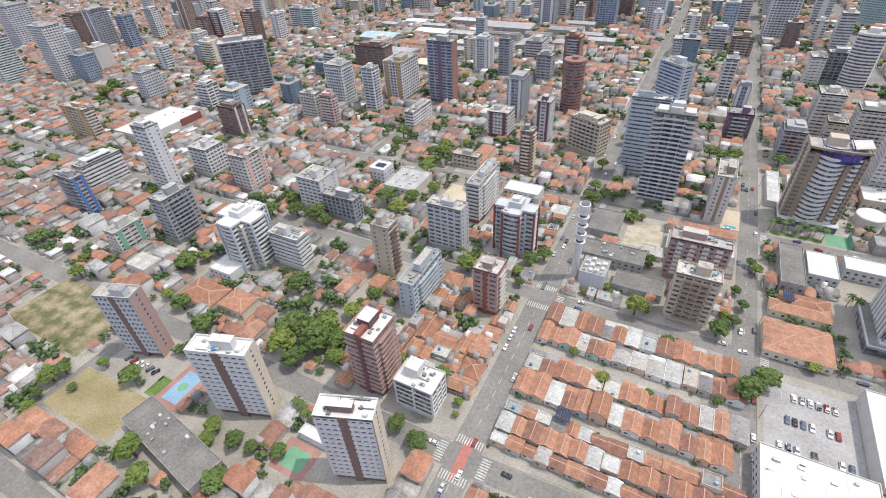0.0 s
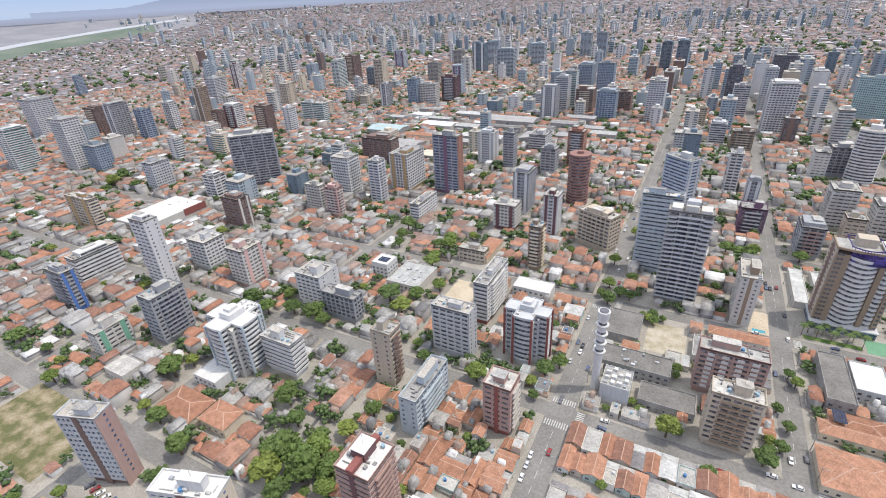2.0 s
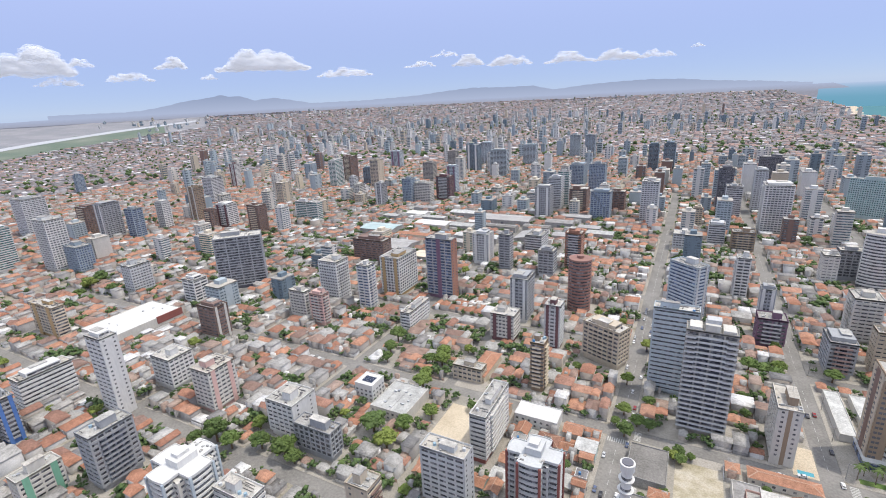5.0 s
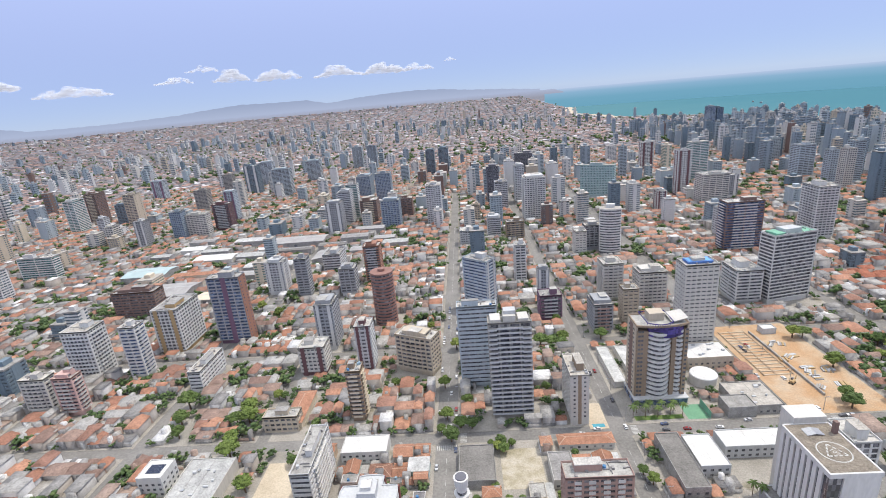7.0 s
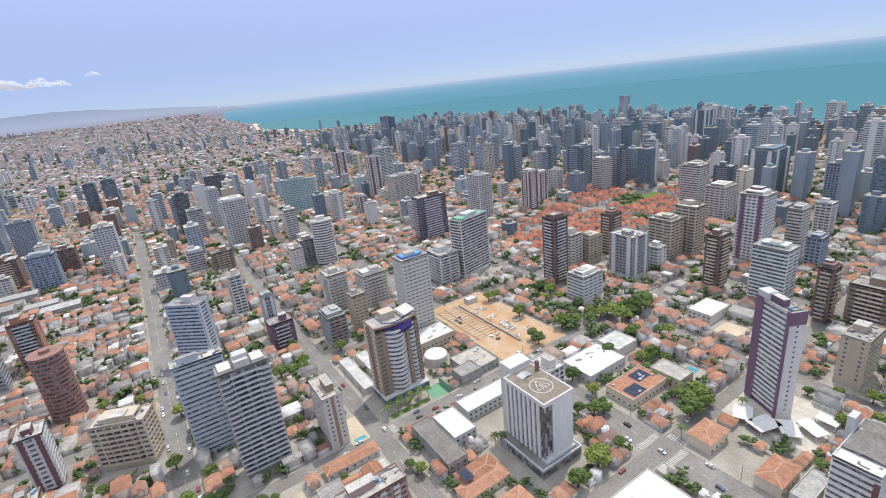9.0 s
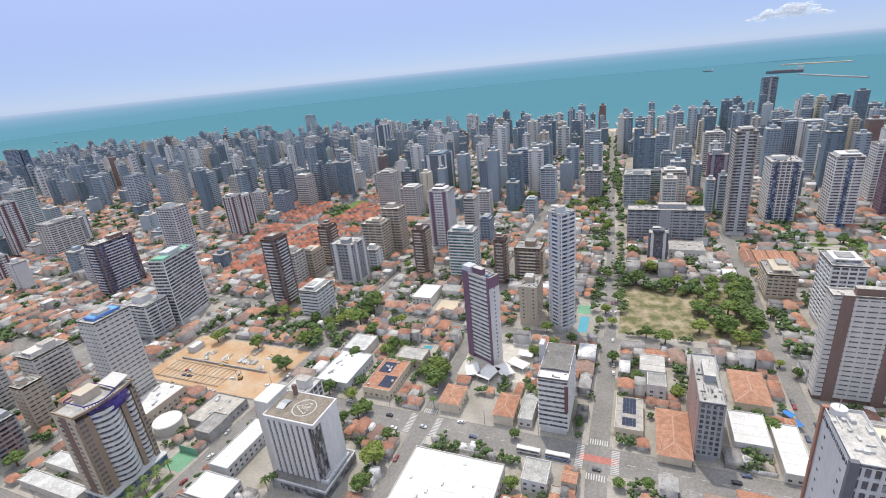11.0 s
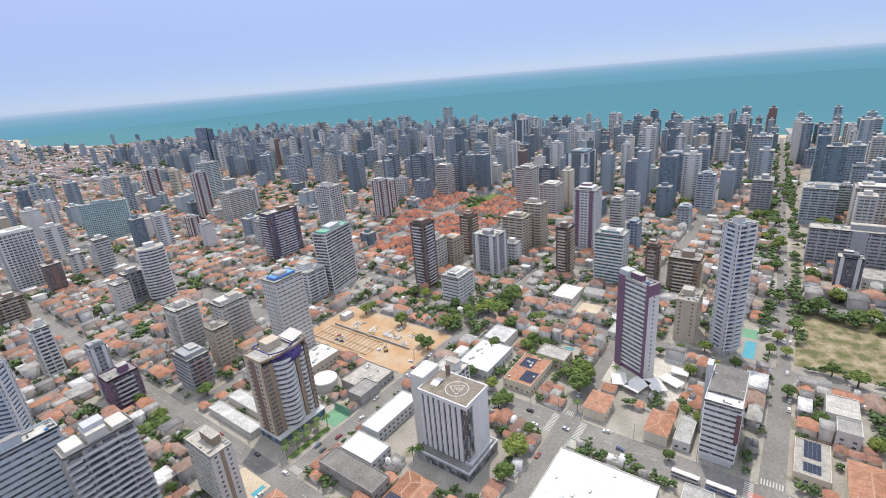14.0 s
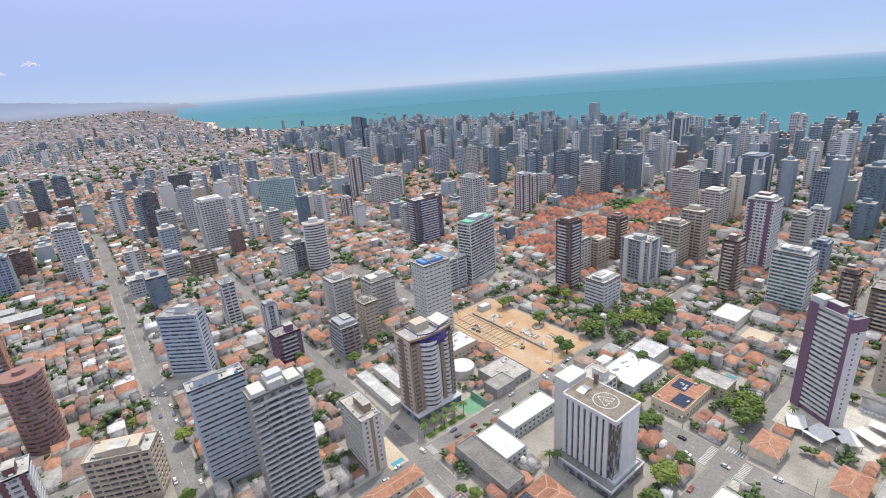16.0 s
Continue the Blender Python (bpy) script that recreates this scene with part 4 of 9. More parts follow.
for a_, b_, z_ in ((-11, -5, 2.6), (-3.5, 3.5, 4.6), (5, 11, 2.6)):
    part("roof_block", MB().box(a_, b_, -4.6, 4.2, 64.8, 64.8 + z_), OFFWHITE, t_, "stepped roof block")
part("lift_house", MB().box(-3, 4, -2, 3.5, 69.4, 71.5), LGREY, t_)
tower("grey slab tower with pale bands and grey wing", 8.0, 414.5, 27.4, 14.1, 49.1, PALEGREY, rot=-39, sp=1.5, px=1, strips="E", accent=LGREY, glass=GLASS_BLUE, group=GR)
tower("slim white block with ochre side", 58.8, 254.7, 10.8, 24.3, 33.1, OFFWHITE, sp=1.4, py=6, blank="S", strips="sE", accent=TAN, split=True, group=GR)
t_ = tower("maroon block with white window frames", 50.8, 177.0, 30, 10.4, 28.1, ROSE, sp=1.3, px=8, py=3, split=True, group=GR)
for c_ in (-9.5, -3.2, 3.2, 9.5):
    for i in range(8):
        part("window_frame", MB().box(c_ - 1.5, c_ + 1.5, -5.45, -5.2, 4.9 + i * 2.9, 6.5 + i * 2.9), WHITE, t_)
tower("beige tower with brown balcony bands", 51.5, 143.4, 20.4, 10.6, 31.4, BEIGE, sp=1.4, px=5, py=3, balc="S", bal=TAN, split=True, group=GR)
tower("tall cream tower with arched window columns", 159.5, 323.5, 23, 16, 66.7, OFFWHITE, sp=1.95, px=6, py=5, split=True, group=GR)
tower("tall maroon tower with white balcony bands", 307.7, 316.4, 17.4, 14.7, 63.2, BROWN, sp=1.3, px=1, balc="SW", bal=WHITE, split=True, group=GR)
tower("white mid-rise block with dark window bands", 296.9, 272.5, 23.6, 18.3, 24.9, WHITE, sp=1.6, px=4, split=True, group=GR)
t_ = tower("tall white and plum slab tower", 262.7, 112.8, 9, 23.6, 63.4, WHITE, rot=-27, sp=1.4, px=1, blank="SN", accent=PLUM, split=True, group=GR)
for y0_, y1_, m_ in ((6.4, 11.7, PLUM), (-11.7, -9.6, PLUM)):
    part("side_facing", MB().box(-4.75, -4.1, y0_, y1_, 0.3, 64.6), m_, t_, "plum full-height facing")
part("roof_band", MB().box(-4.72, 4.6, -11.95, -11.7, 57, 64.4), PLUM, t_)
part("crest", MB().box(-4.4, 2.0, 4.5, 11.4, 63.4, 68.0), LGREY, t_)
tower("very tall slender white tower with grey balconies", 312.6, 68.2, 13.4, 12.6, 90.1, WHITE, rot=-38, sp=1.3, px=2, strips="sW", accent=LGREY, balc="S", glass=GLASS_BLUE, split=True, group=GR)
tower("small grey-beige tower with a clay roof edge", 323.4, 92.8, 23.7, 13.3, 30.8, BEIGE, sp=1.3, blank="W", px=5, split=True, group=GR)
tower("broad white tower with brown facing strips", 268.8, -89.7, 9.5, 34.9, 63.3, OFFWHITE, sp=2.1, py=7, strips="W", accent=BROWN, split=True, group=GR)
tower("slim brick-faced slab with dark front", 221.7, -14.9, 40.6, 11, 34.2, GREY, sp=0.8, px=7, py=4, blank="N", endwall=ROSE, split=True, glass=GLASS, group=GR)
tower("broad brown slab with white bands and dark glass", 299.8, 524.8, 40, 17.6, 56.0, BROWN, sp=0.9, px=2, bal=WHITE, balc="SW", glass=GLASS_BLUE, group=GR)
round_tower("round red-brick tower with pale window bands", -78.6, 396.6, 10.2, 48.5, RUST)
tower("white apartment tower with banded balconies", 52.0, 473.1, 11.1, 12.5, 40.6, WHITE, sp=1.4, balc="SW", group=GR)
tower("plum-brown block with pale bands", 66.5, 384.9, 18.9, 15.3, 23.3, PLUM, sp=1.3, px=2, balc="S", bal=LGREY, group=GR)
tower("dark grey tower with white end strips", 63.9, 402.8, 10, 9.8, 38.9, GREY, sp=1.3, strips="SW", accent=WHITE, group=GR)
tower("grey block with brown balconies", 102.7, 360.8, 15.4, 21.5, 24.9, GREY, sp=1.4, px=3, balc="S", bal=ROSE, group=GR)
tower("slim beige-grey block with small windows", 127.8, 367.8, 12.6, 11.7, 31.2, BEIGE, sp=1.95, px=3, py=3, group=GR)
tower("off-white block with stacked balconies", 127.4, 417.8, 18, 20, 36.2, OFFWHITE, sp=1.95, px=4, py=4, balc="SW", group=GR)
tower("off-white block with ribbed balconies", 156.8, 400.9, 24, 18, 32.1, OFFWHITE, sp=1.95, px=6, py=3, balc="S", group=GR)
tower("white apartment tower with banded balconies", 234.3, 398.6, 21.5, 26, 30.6, WHITE, sp=1.4, balc="SW", group=GR)
t_ = tower("dark glazed tower with thin white bands and a green roof rim", 266.5, 394.0, 40.0, 15.0, 60.5, WHITE, rot=12, sp=0.95, px=1, blank="E", endwall=LGREY, split=True, roof=GREENP, cap=False, group=GR)
part("lift_house", MB().box(-8, 7, -4.5, 5, 60.5, 64.5), LGREY, t_)
part("roof_garden", MB().box(-17, -9, -6, 6, 60.6, 62.2), GREENP, t_, "green roof-deck canopy")
tower("off-white tower with dark window bands", 347.1, 334.6, 16.6, 17.9, 33.4, OFFWHITE, sp=1.5, px=3, group=GR)
tower("beige apartment tower with square windows", 367.4, 327.1, 19.3, 15.1, 26.7, BEIGE, sp=1.4, px=3, py=3, group=GR)
tower("brown apartment block with pale balconies", 384.5, 132.2, 12.7, 9.6, 41.5, BROWN, sp=1.4, balc="SW", bal=BEIGE, group=GR)
tower("tan apartment block with pale balconies", 396.5, 109.0, 20.4, 23.8, 31.7, TAN, sp=1.4, balc="SW", bal=CREAM, group=GR)
tower("brown-tiled tower with cream balconies", 387.0, 210.6, 16.9, 11.8, 48.3, BROWN, sp=1.4, balc="SW", bal=CREAM, group=GR)
tower("white tower with green glass", 385.4, 167.4, 17.2, 25, 48.4, WHITE, sp=1.2, px=2, glass=GLASS_GREEN, group=GR)
tower("brown-tiled tower with cream balconies", 398.7, 326.0, 15.8, 13.7, 43.3, BROWN, sp=1.4, balc="SW", bal=CREAM, group=GR)
tower("dark grey tower with white end strips", 364.4, 279.3, 22.5, 26.4, 40.3, GREY, sp=1.3, strips="SW", accent=WHITE, group=GR)
tower("beige apartment tower with square windows", 422.5, 279.9, 21.4, 24.8, 40.7, BEIGE, sp=1.4, px=3, py=3, group=GR)
tower("beige apartment tower with square windows", 445.5, 269.6, 17.3, 22.1, 50.2, BEIGE, sp=1.4, px=3, py=3, group=GR)
tower("white tower with plum strips", 459.1, 216.3, 20.2, 23, 66.5, WHITE, sp=1.4, strips="W", accent=PLUM, group=GR)
tower("grey-beige gridded apartment block", 397.3, -82.3, 28.5, 19.6, 21.2, BEIGE, sp=1.5, px=6, py=5, group=GR)
tower("white slab block with grey ribs", 356.2, -106.1, 25.7, 19.1, 47.1, WHITE, sp=1.2, px=4, py=4, group=GR)
tower("long grey banded apartment block", 506.2, -6.6, 17.6, 70.4, 34.9, GREY, sp=1.4, py=10, strips="w", accent=GREY, group=GR)
tower("dark grey tower with white end strips", 454.2, 0.5, 12.3, 16.9, 27.9, DGREY, sp=1.3, strips="SW", accent=WHITE, group=GR)
tower("very tall slim pale tower with stacked balconies", 539.1, -74.0, 21.3, 18.8, 104.4, TAUPE, sp=1.2, px=1, py=1, balc="SW", bal=LGREY, strips="w", accent=WHITE, group=GR)
tower("white tower with tall blue glass bays", 586.4, -119.8, 32.2, 27.1, 65.6, WHITE, sp=0.9, px=5, py=6, strips="W", accent=GLASS_BLUE, group=GR)
tower("white office tower with a blue glass front", 577.8, -170.2, 24.9, 23.8, 70.4, WHITE, sp=1.2, px=4, py=3, strips="w", accent=GLASS_BLUE, group=GR)
tower("tall blue-grey twin tower by the sea", 1303.5, -244.0, 22.3, 28.1, 97.5, HAZE_SLATE, sp=1.2, py=2, strips="w", accent=GREY, group=GR)
tower("off-white gridded apartment block", 626.5, -19.9, 27.5, 27, 45.6, OFFWHITE, sp=1.6, px=7, py=7, group=GR)
tower("dark tower with grey end strips", 640.3, -68.0, 15.8, 21.5, 62.0, PLUM, sp=1.3, strips="SW", accent=GREY, group=GR)
tower("slim pale grey apartment block", 597.2, -69.1, 13.2, 9.9, 46.9, HAZE_GREY, sp=1.5, px=2, group=GR)
tower("white apartment tower with banded balconies", 799.7, -216.0, 26.1, 18.7, 38.6, WHITE, sp=1.4, balc="SW", group=GR)
tower("white slab tower with ribs", 655.3, -226.6, 20, 16.5, 66.7, WHITE, sp=1.3, px=4, py=3, group=GR)
tower("dark plum-brown slab tower", 605.6, -219.2, 17.1, 12.7, 63.5, PLUM, sp=1.3, py=2, group=GR)
tower("grey apartment block with pale bands", 561.0, -227.3, 12.3, 15.2, 35.9, BLUEGREY, sp=1.4, px=2, balc="SW", bal=BEIGE, group=GR)
tower("slate-grey tower with pale balconies", 1210.6, -350.3, 24.7, 25.3, 60.5, HAZE_SLATE, sp=1.4, balc="SW", bal=PALEGREY, group=GR)
tower("white tower with maroon strips", 1212.4, -291.7, 23.4, 26.7, 57.2, WHITE, sp=1.4, strips="SW", accent=MAROON, group=GR)
tower("dark grey tower with white end strips", 930.5, -185.6, 17, 21.7, 55.3, HAZE_SLATE, sp=1.3, strips="SW", accent=WHITE, group=GR)
tower("blue-grey glazed apartment tower", 913.2, -201.0, 17.1, 20, 54.9, BLUEGREY, sp=1.1, glass=GLASS_BLUE, group=GR)
tower("white apartment tower with banded balconies", 890.6, -222.8, 21.2, 29.1, 59.0, WHITE, sp=1.4, balc="SW", group=GR)
tower("dark grey tower with white end strips", 1340.5, -487.1, 26.8, 23.4, 60.6, HAZE_SLATE, sp=1.3, strips="SW", accent=WHITE, group=GR)
tower("blue-grey glazed apartment tower", 1209.9, -473.0, 25.7, 24.3, 70.7, BLUEGREY, sp=1.1, glass=GLASS_BLUE, group=GR)
tower("off-white tower with gridded windows", 1056.0, -397.5, 18.7, 18.4, 46.0, OFFWHITE, sp=1.3, px=4, py=4, group=GR)
tower("pale grey apartment tower with square windows", 1243.8, -124.6, 22, 28.5, 28.9, PALEGREY, sp=1.4, px=3, py=3, group=GR)
tower("off-white tower with gridded windows", 808.6, -82.2, 22.5, 27.8, 59.9, OFFWHITE, sp=1.3, px=4, py=4, group=GR)
tower("grey tower with dark window bands", 670.2, 75.6, 29.7, 21.2, 39.7, GREY, sp=1.4, group=GR)
tower("grey apartment block with gridded windows", 646.7, 20.8, 35.8, 31.1, 39.6, HAZE_GREY, sp=1.3, px=4, py=4, group=GR)
tower("blue-grey glazed apartment tower", 963.0, 24.3, 22.3, 28, 26.3, BLUEGREY, sp=1.1, glass=GLASS_BLUE, group=GR)
tower("light grey slab tower with window bands", 846.3, 92.3, 24.9, 25.1, 65.0, HAZE_GREY, sp=1.6, group=GR)
tower("light grey slab tower with window bands", 739.1, -18.9, 17.6, 19.6, 45.3, HAZE_GREY, sp=1.6, group=GR)
tower("white tower with green glass", 673.7, -1.1, 11.9, 14.7, 35.7, WHITE, sp=1.2, px=2, glass=GLASS_GREEN, group=GR)
tower("pale grey apartment tower with square windows", 1312.2, 53.0, 9.8, 13.2, 46.2, PALEGREY, sp=1.4, px=3, py=3, group=GR)
tower("white apartment tower with banded balconies", 1176.6, -22.9, 17.5, 14.4, 39.8, WHITE, sp=1.4, balc="SW", group=GR)
tower("off-white tower with dark window bands", 612.8, 362.5, 22.9, 26.4, 52.3, OFFWHITE, sp=1.5, px=3, group=GR)
tower("off-white tower with gridded windows", 570.1, 305.3, 26.7, 24.1, 40.4, OFFWHITE, sp=1.3, px=4, py=4, group=GR)
tower("slate-grey tower with pale balconies", 707.8, 372.2, 18.3, 24.3, 32.7, HAZE_SLATE, sp=1.4, balc="SW", bal=PALEGREY, group=GR)
tower("dark grey tower with white end strips", 697.3, 312.7, 45.2, 31.7, 62.0, HAZE_SLATE, sp=1.3, strips="SW", accent=WHITE, group=GR)
tower("blue-grey glazed apartment tower", 671.0, 226.5, 20.5, 20.4, 54.9, BLUEGREY, sp=1.1, glass=GLASS_BLUE, group=GR)
tower("white apartment tower with banded balconies", 574.3, 202.3, 13.8, 14.8, 34.1, WHITE, sp=1.4, balc="SW", group=GR)
tower("off-white tower with dark window bands", 491.8, 194.5, 17, 12.3, 48.8, OFFWHITE, sp=1.5, px=3, group=GR)
tower("blue-grey glazed apartment tower", 480.0, 173.6, 14.8, 11.9, 29.1, BLUEGREY, sp=1.1, glass=GLASS_BLUE, group=GR)
tower("pale grey apartment tower with square windows", 650.5, 133.9, 14.3, 20.9, 46.3, PALEGREY, sp=1.4, px=3, py=3, group=GR)
tower("blue-grey glazed apartment tower", 741.9, 188.5, 20.3, 22.5, 54.8, BLUEGREY, sp=1.1, glass=GLASS_BLUE, group=GR)
tower("grey apartment tower with pale bands", 576.5, 143.3, 18, 14.1, 22.3, HAZE_GREY, sp=1.4, py=3, group=GR)
tower("white tower with maroon strips", 782.3, 529.7, 16.4, 12.1, 41.2, WHITE, sp=1.4, strips="SW", accent=MAROON, group=GR)
tower("light grey slab tower with window bands", 771.3, 497.7, 14.3, 12, 47.6, HAZE_GREY, sp=1.6, group=GR)
tower("off-white tower with dark window bands", 607.2, 507.5, 20.1, 22.8, 49.6, OFFWHITE, sp=1.5, px=3, group=GR)
tower("slate-grey tower with pale balconies", 635.3, 497.3, 20, 14.4, 62.5, HAZE_SLATE, sp=1.4, balc="SW", bal=PALEGREY, group=GR)
tower("white apartment tower with banded balconies", 918.4, 712.1, 23.4, 26.7, 67.2, WHITE, sp=1.4, balc="SW", group=GR)
tower("dark grey tower with white end strips", 940.1, 538.5, 23, 27.2, 83.0, HAZE_SLATE, sp=1.3, strips="SW", accent=WHITE, group=GR)
tower("light grey slab tower with window bands", 1355.5, 1030.1, 30.1, 20.8, 79.0, HAZE_GREY, sp=1.6, group=GR)
tower("pale grey apartment tower with square windows", 582.7, 856.5, 26.8, 24.4, 59.9, PALEGREY, sp=1.4, px=3, py=3, group=GR)
tower("pale grey apartment tower with square windows", 599.1, 812.8, 11.9, 17, 54.7, PALEGREY, sp=1.4, px=3, py=3, group=GR)
tower("grey apartment tower with pale bands", 631.7, 807.1, 16.9, 18.1, 67.0, HAZE_GREY, sp=1.4, py=3, group=GR)
tower("pale grey apartment tower with square windows", 681.2, 813.6, 24.2, 16.3, 46.8, PALEGREY, sp=1.4, px=3, py=3, group=GR)
tower("light grey slab tower with window bands", 652.1, 1054.9, 19.8, 26.9, 46.8, HAZE_GREY, sp=1.6, group=GR)
tower("white tower with maroon strips", 465.9, 518.8, 20.4, 13.9, 55.7, WHITE, sp=1.4, strips="SW", accent=MAROON, group=GR)
tower("slate-grey tower with pale balconies", 628.8, 571.0, 28.5, 29.2, 61.3, HAZE_SLATE, sp=1.4, balc="SW", bal=PALEGREY, group=GR)
tower("slate-grey tower with pale balconies", 596.7, 613.5, 17.9, 23.9, 64.8, HAZE_SLATE, sp=1.4, balc="SW", bal=PALEGREY, group=GR)
tower("white apartment tower with banded balconies", 558.4, 558.7, 13.3, 18.7, 36.3, WHITE, sp=1.4, balc="SW", group=GR)
tower("white apartment tower with banded balconies", 400.7, 551.9, 22.6, 28.6, 60.5, WHITE, sp=1.4, balc="SW", group=GR)
tower("off-white tower with gridded windows", 376.3, 743.4, 39.3, 26.9, 44.7, OFFWHITE, sp=1.3, px=4, py=4, group=GR)
tower("light grey slab tower with window bands", -49.7, 740.9, 23.2, 33.2, 61.7, LGREY, sp=1.6, group=GR)
tower("dark grey tower with white end strips", -204.8, 726.3, 24.3, 21.9, 48.5, GREY, sp=1.3, strips="SW", accent=WHITE, group=GR)
tower("grey apartment tower with pale bands", -198.7, 778.2, 21, 23.3, 55.2, LGREY, sp=1.4, py=3, group=GR)
tower("blue-grey glazed apartment tower", -213.4, 1018.4, 29.3, 42.1, 43.3, BLUEGREY, sp=1.1, glass=GLASS_BLUE, group=GR)
tower("blue-grey glazed apartment tower", -163.2, 957.0, 30.7, 23.1, 54.1, BLUEGREY, sp=1.1, glass=GLASS_BLUE, group=GR)
tower("blue-grey glazed apartment tower", -118.6, 738.3, 28.8, 22.6, 43.2, BLUEGREY, sp=1.1, glass=GLASS_BLUE, group=GR)
tower("dark brown block with narrow bands", -102.8, 797.3, 24.2, 20.7, 32.7, BROWN, sp=1.2, px=3, py=3, group=GR)
tower("brown-tiled tower with cream balconies", -161.2, 784.0, 27.9, 27.3, 37.2, BROWN, sp=1.4, balc="SW", bal=CREAM, group=GR)
tower("dark brown-grey tower with narrow bands", 49.4, 853.5, 21, 25, 66.1, DGREY, sp=1.1, px=2, group=GR)
tower("grey apartment tower with pale bands", 59.4, 799.5, 20.9, 21.6, 47.7, LGREY, sp=1.4, py=3, group=GR)
tower("light grey slab tower with window bands", 95.0, 846.3, 16.7, 24, 65.1, LGREY, sp=1.6, group=GR)
tower("white apartment tower with banded balconies", 103.1, 727.2, 31.8, 32.6, 64.5, WHITE, sp=1.4, balc="SW", group=GR)
tower("broad dark grey slab with a framed roof terrace", 152.8, 1144.3, 62, 30, 47.5, DGREY, rot=-20, sp=1.2, px=9, group=GR)
tower("pale teal slab tower with a fine window grid", 231.0, 842.0, 58, 13, 55, TEAL, rot=-28, sp=1.3, px=22, glass=GLASS_GREEN, group=GR)
curved_tower("tower with a bowed white-banded front", 164.6, 544.3, 23.7, 12.4, 53.1, WHITE, GLASS, -15, split=False)
tower("slim off-white block with small windows", 128.9, 541.4, 13, 15, 30.3, OFFWHITE, sp=2.0, px=3, py=3, group=GR)
tower("dark-glazed slab with thin grey bands", 149.7, 562.7, 22, 14.9, 30.6, GREY, sp=0.9, px=4, group=GR)
tower("dark slate apartment tower with fine window bands", -85.0, 1248.0, 22, 34, 62.0, HAZE_SLATE, sp=1.2, px=2, group=GR)
tower("dark slate apartment tower with fine window bands", -50.0, 1232.0, 25, 34, 66.0, HAZE_SLATE, sp=1.2, px=2, group=GR)
tower("sea-grey slim tower with window bands", 319.7, 989.1, 13.9, 10.9, 63.7, HAZE_GREY, sp=1.4, px=2, group=GR)
tower("white tower with maroon strips", 399.1, 1077.8, 25.9, 19, 57.4, WHITE, sp=1.4, strips="SW", accent=MAROON, group=GR)
tower("grey apartment tower with pale bands", 35.9, 645.5, 18.2, 20.2, 27.2, LGREY, sp=1.4, py=3, group=GR)
tower("beige apartment tower with square windows", 14.2, 730.6, 12.5, 11.5, 26.8, BEIGE, sp=1.4, px=3, py=3, group=GR)
tower("light grey slab tower with window bands", -0.9, 620.3, 20.4, 21.2, 19.3, LGREY, sp=1.6, group=GR)
tower("brown block with stacked balconies", 62.7, 625.0, 23.9, 16.4, 25.0, TAN, sp=1.3, px=4, py=4, balc="S", bal=BEIGE, group=GR)
tower("white tower with maroon strips", 358.1, 806.6, 20.5, 15.9, 73.7, WHITE, sp=1.4, strips="SW", accent=MAROON, group=GR)
tower("white tower with green glass", 434.8, 920.3, 30.1, 24.1, 70.8, WHITE, sp=1.2, px=2, glass=GLASS_GREEN, group=GR)
tower("dark grey tower with white end strips", 416.1, 776.4, 23.5, 24.8, 34.8, GREY, sp=1.3, strips="SW", accent=WHITE, group=GR)
tower("white tower with maroon strips", 285.9, 708.9, 13.4, 16.4, 32.1, WHITE, sp=1.4, strips="SW", accent=MAROON, group=GR)
tower("light grey slab tower with window bands", 313.6, 587.5, 16.9, 12.1, 32.9, LGREY, sp=1.6, group=GR)
tower("tall blue-grey glazed twin tower", 708.0, 1442.0, 17, 30, 96.7, BLUEGREY, sp=1.2, glass=GLASS_BLUE, px=2, group=GR)
tower("tall blue-grey glazed twin tower", 729.0, 1442.0, 17, 30, 92.5, HAZE_SLATE, sp=1.2, glass=GLASS_BLUE, px=2, group=GR)
tower("off-white tower with gridded windows", 860.5, 1414.8, 17.7, 17.4, 68.6, OFFWHITE, sp=1.3, px=4, py=4, group=GR)
tower("off-white tower with gridded windows", 592.0, 769.5, 14.5, 16.2, 62.0, OFFWHITE, sp=1.3, px=4, py=4, group=GR)
tower("white tower with maroon strips", 501.1, 535.5, 16.6, 15.6, 46.4, WHITE, sp=1.4, strips="SW", accent=MAROON, group=GR)
tower("off-white tower with gridded windows", 635.9, 679.7, 20, 15.3, 42.2, OFFWHITE, sp=1.3, px=4, py=4, group=GR)
tower("blue-grey glazed apartment tower", 567.4, 523.2, 19.9, 21.8, 33.2, BLUEGREY, sp=1.1, glass=GLASS_BLUE, group=GR)
tower("white tower with green glass", -792.4, 242.9, 26.6, 27.9, 56.8, WHITE, sp=1.2, px=2, glass=GLASS_GREEN, group=GR)
tower("light grey slab tower with window bands", -979.7, 362.2, 36.1, 34.8, 62.9, LGREY, sp=1.6, group=GR)
tower("white apartment tower with banded balconies", -720.9, 276.2, 30.5, 22.5, 67.4, WHITE, sp=1.4, balc="SW", group=GR)
tower("blue-grey glazed apartment tower", -681.1, 283.0, 28, 19.3, 33.9, BLUEGREY, sp=1.1, glass=GLASS_BLUE, group=GR)
tower("brown-tiled tower with cream balconies", -888.5, 404.0, 29.5, 25, 45.4, BROWN, sp=1.4, balc="SW", bal=CREAM, group=GR)
tower("dark grey tower with white end strips", -818.4, 397.5, 20.4, 29.1, 55.9, GREY, sp=1.3, strips="SW", accent=WHITE, group=GR)
tower("light grey slab tower with window bands", -535.0, 268.1, 17.3, 22.8, 32.3, LGREY, sp=1.6, group=GR)
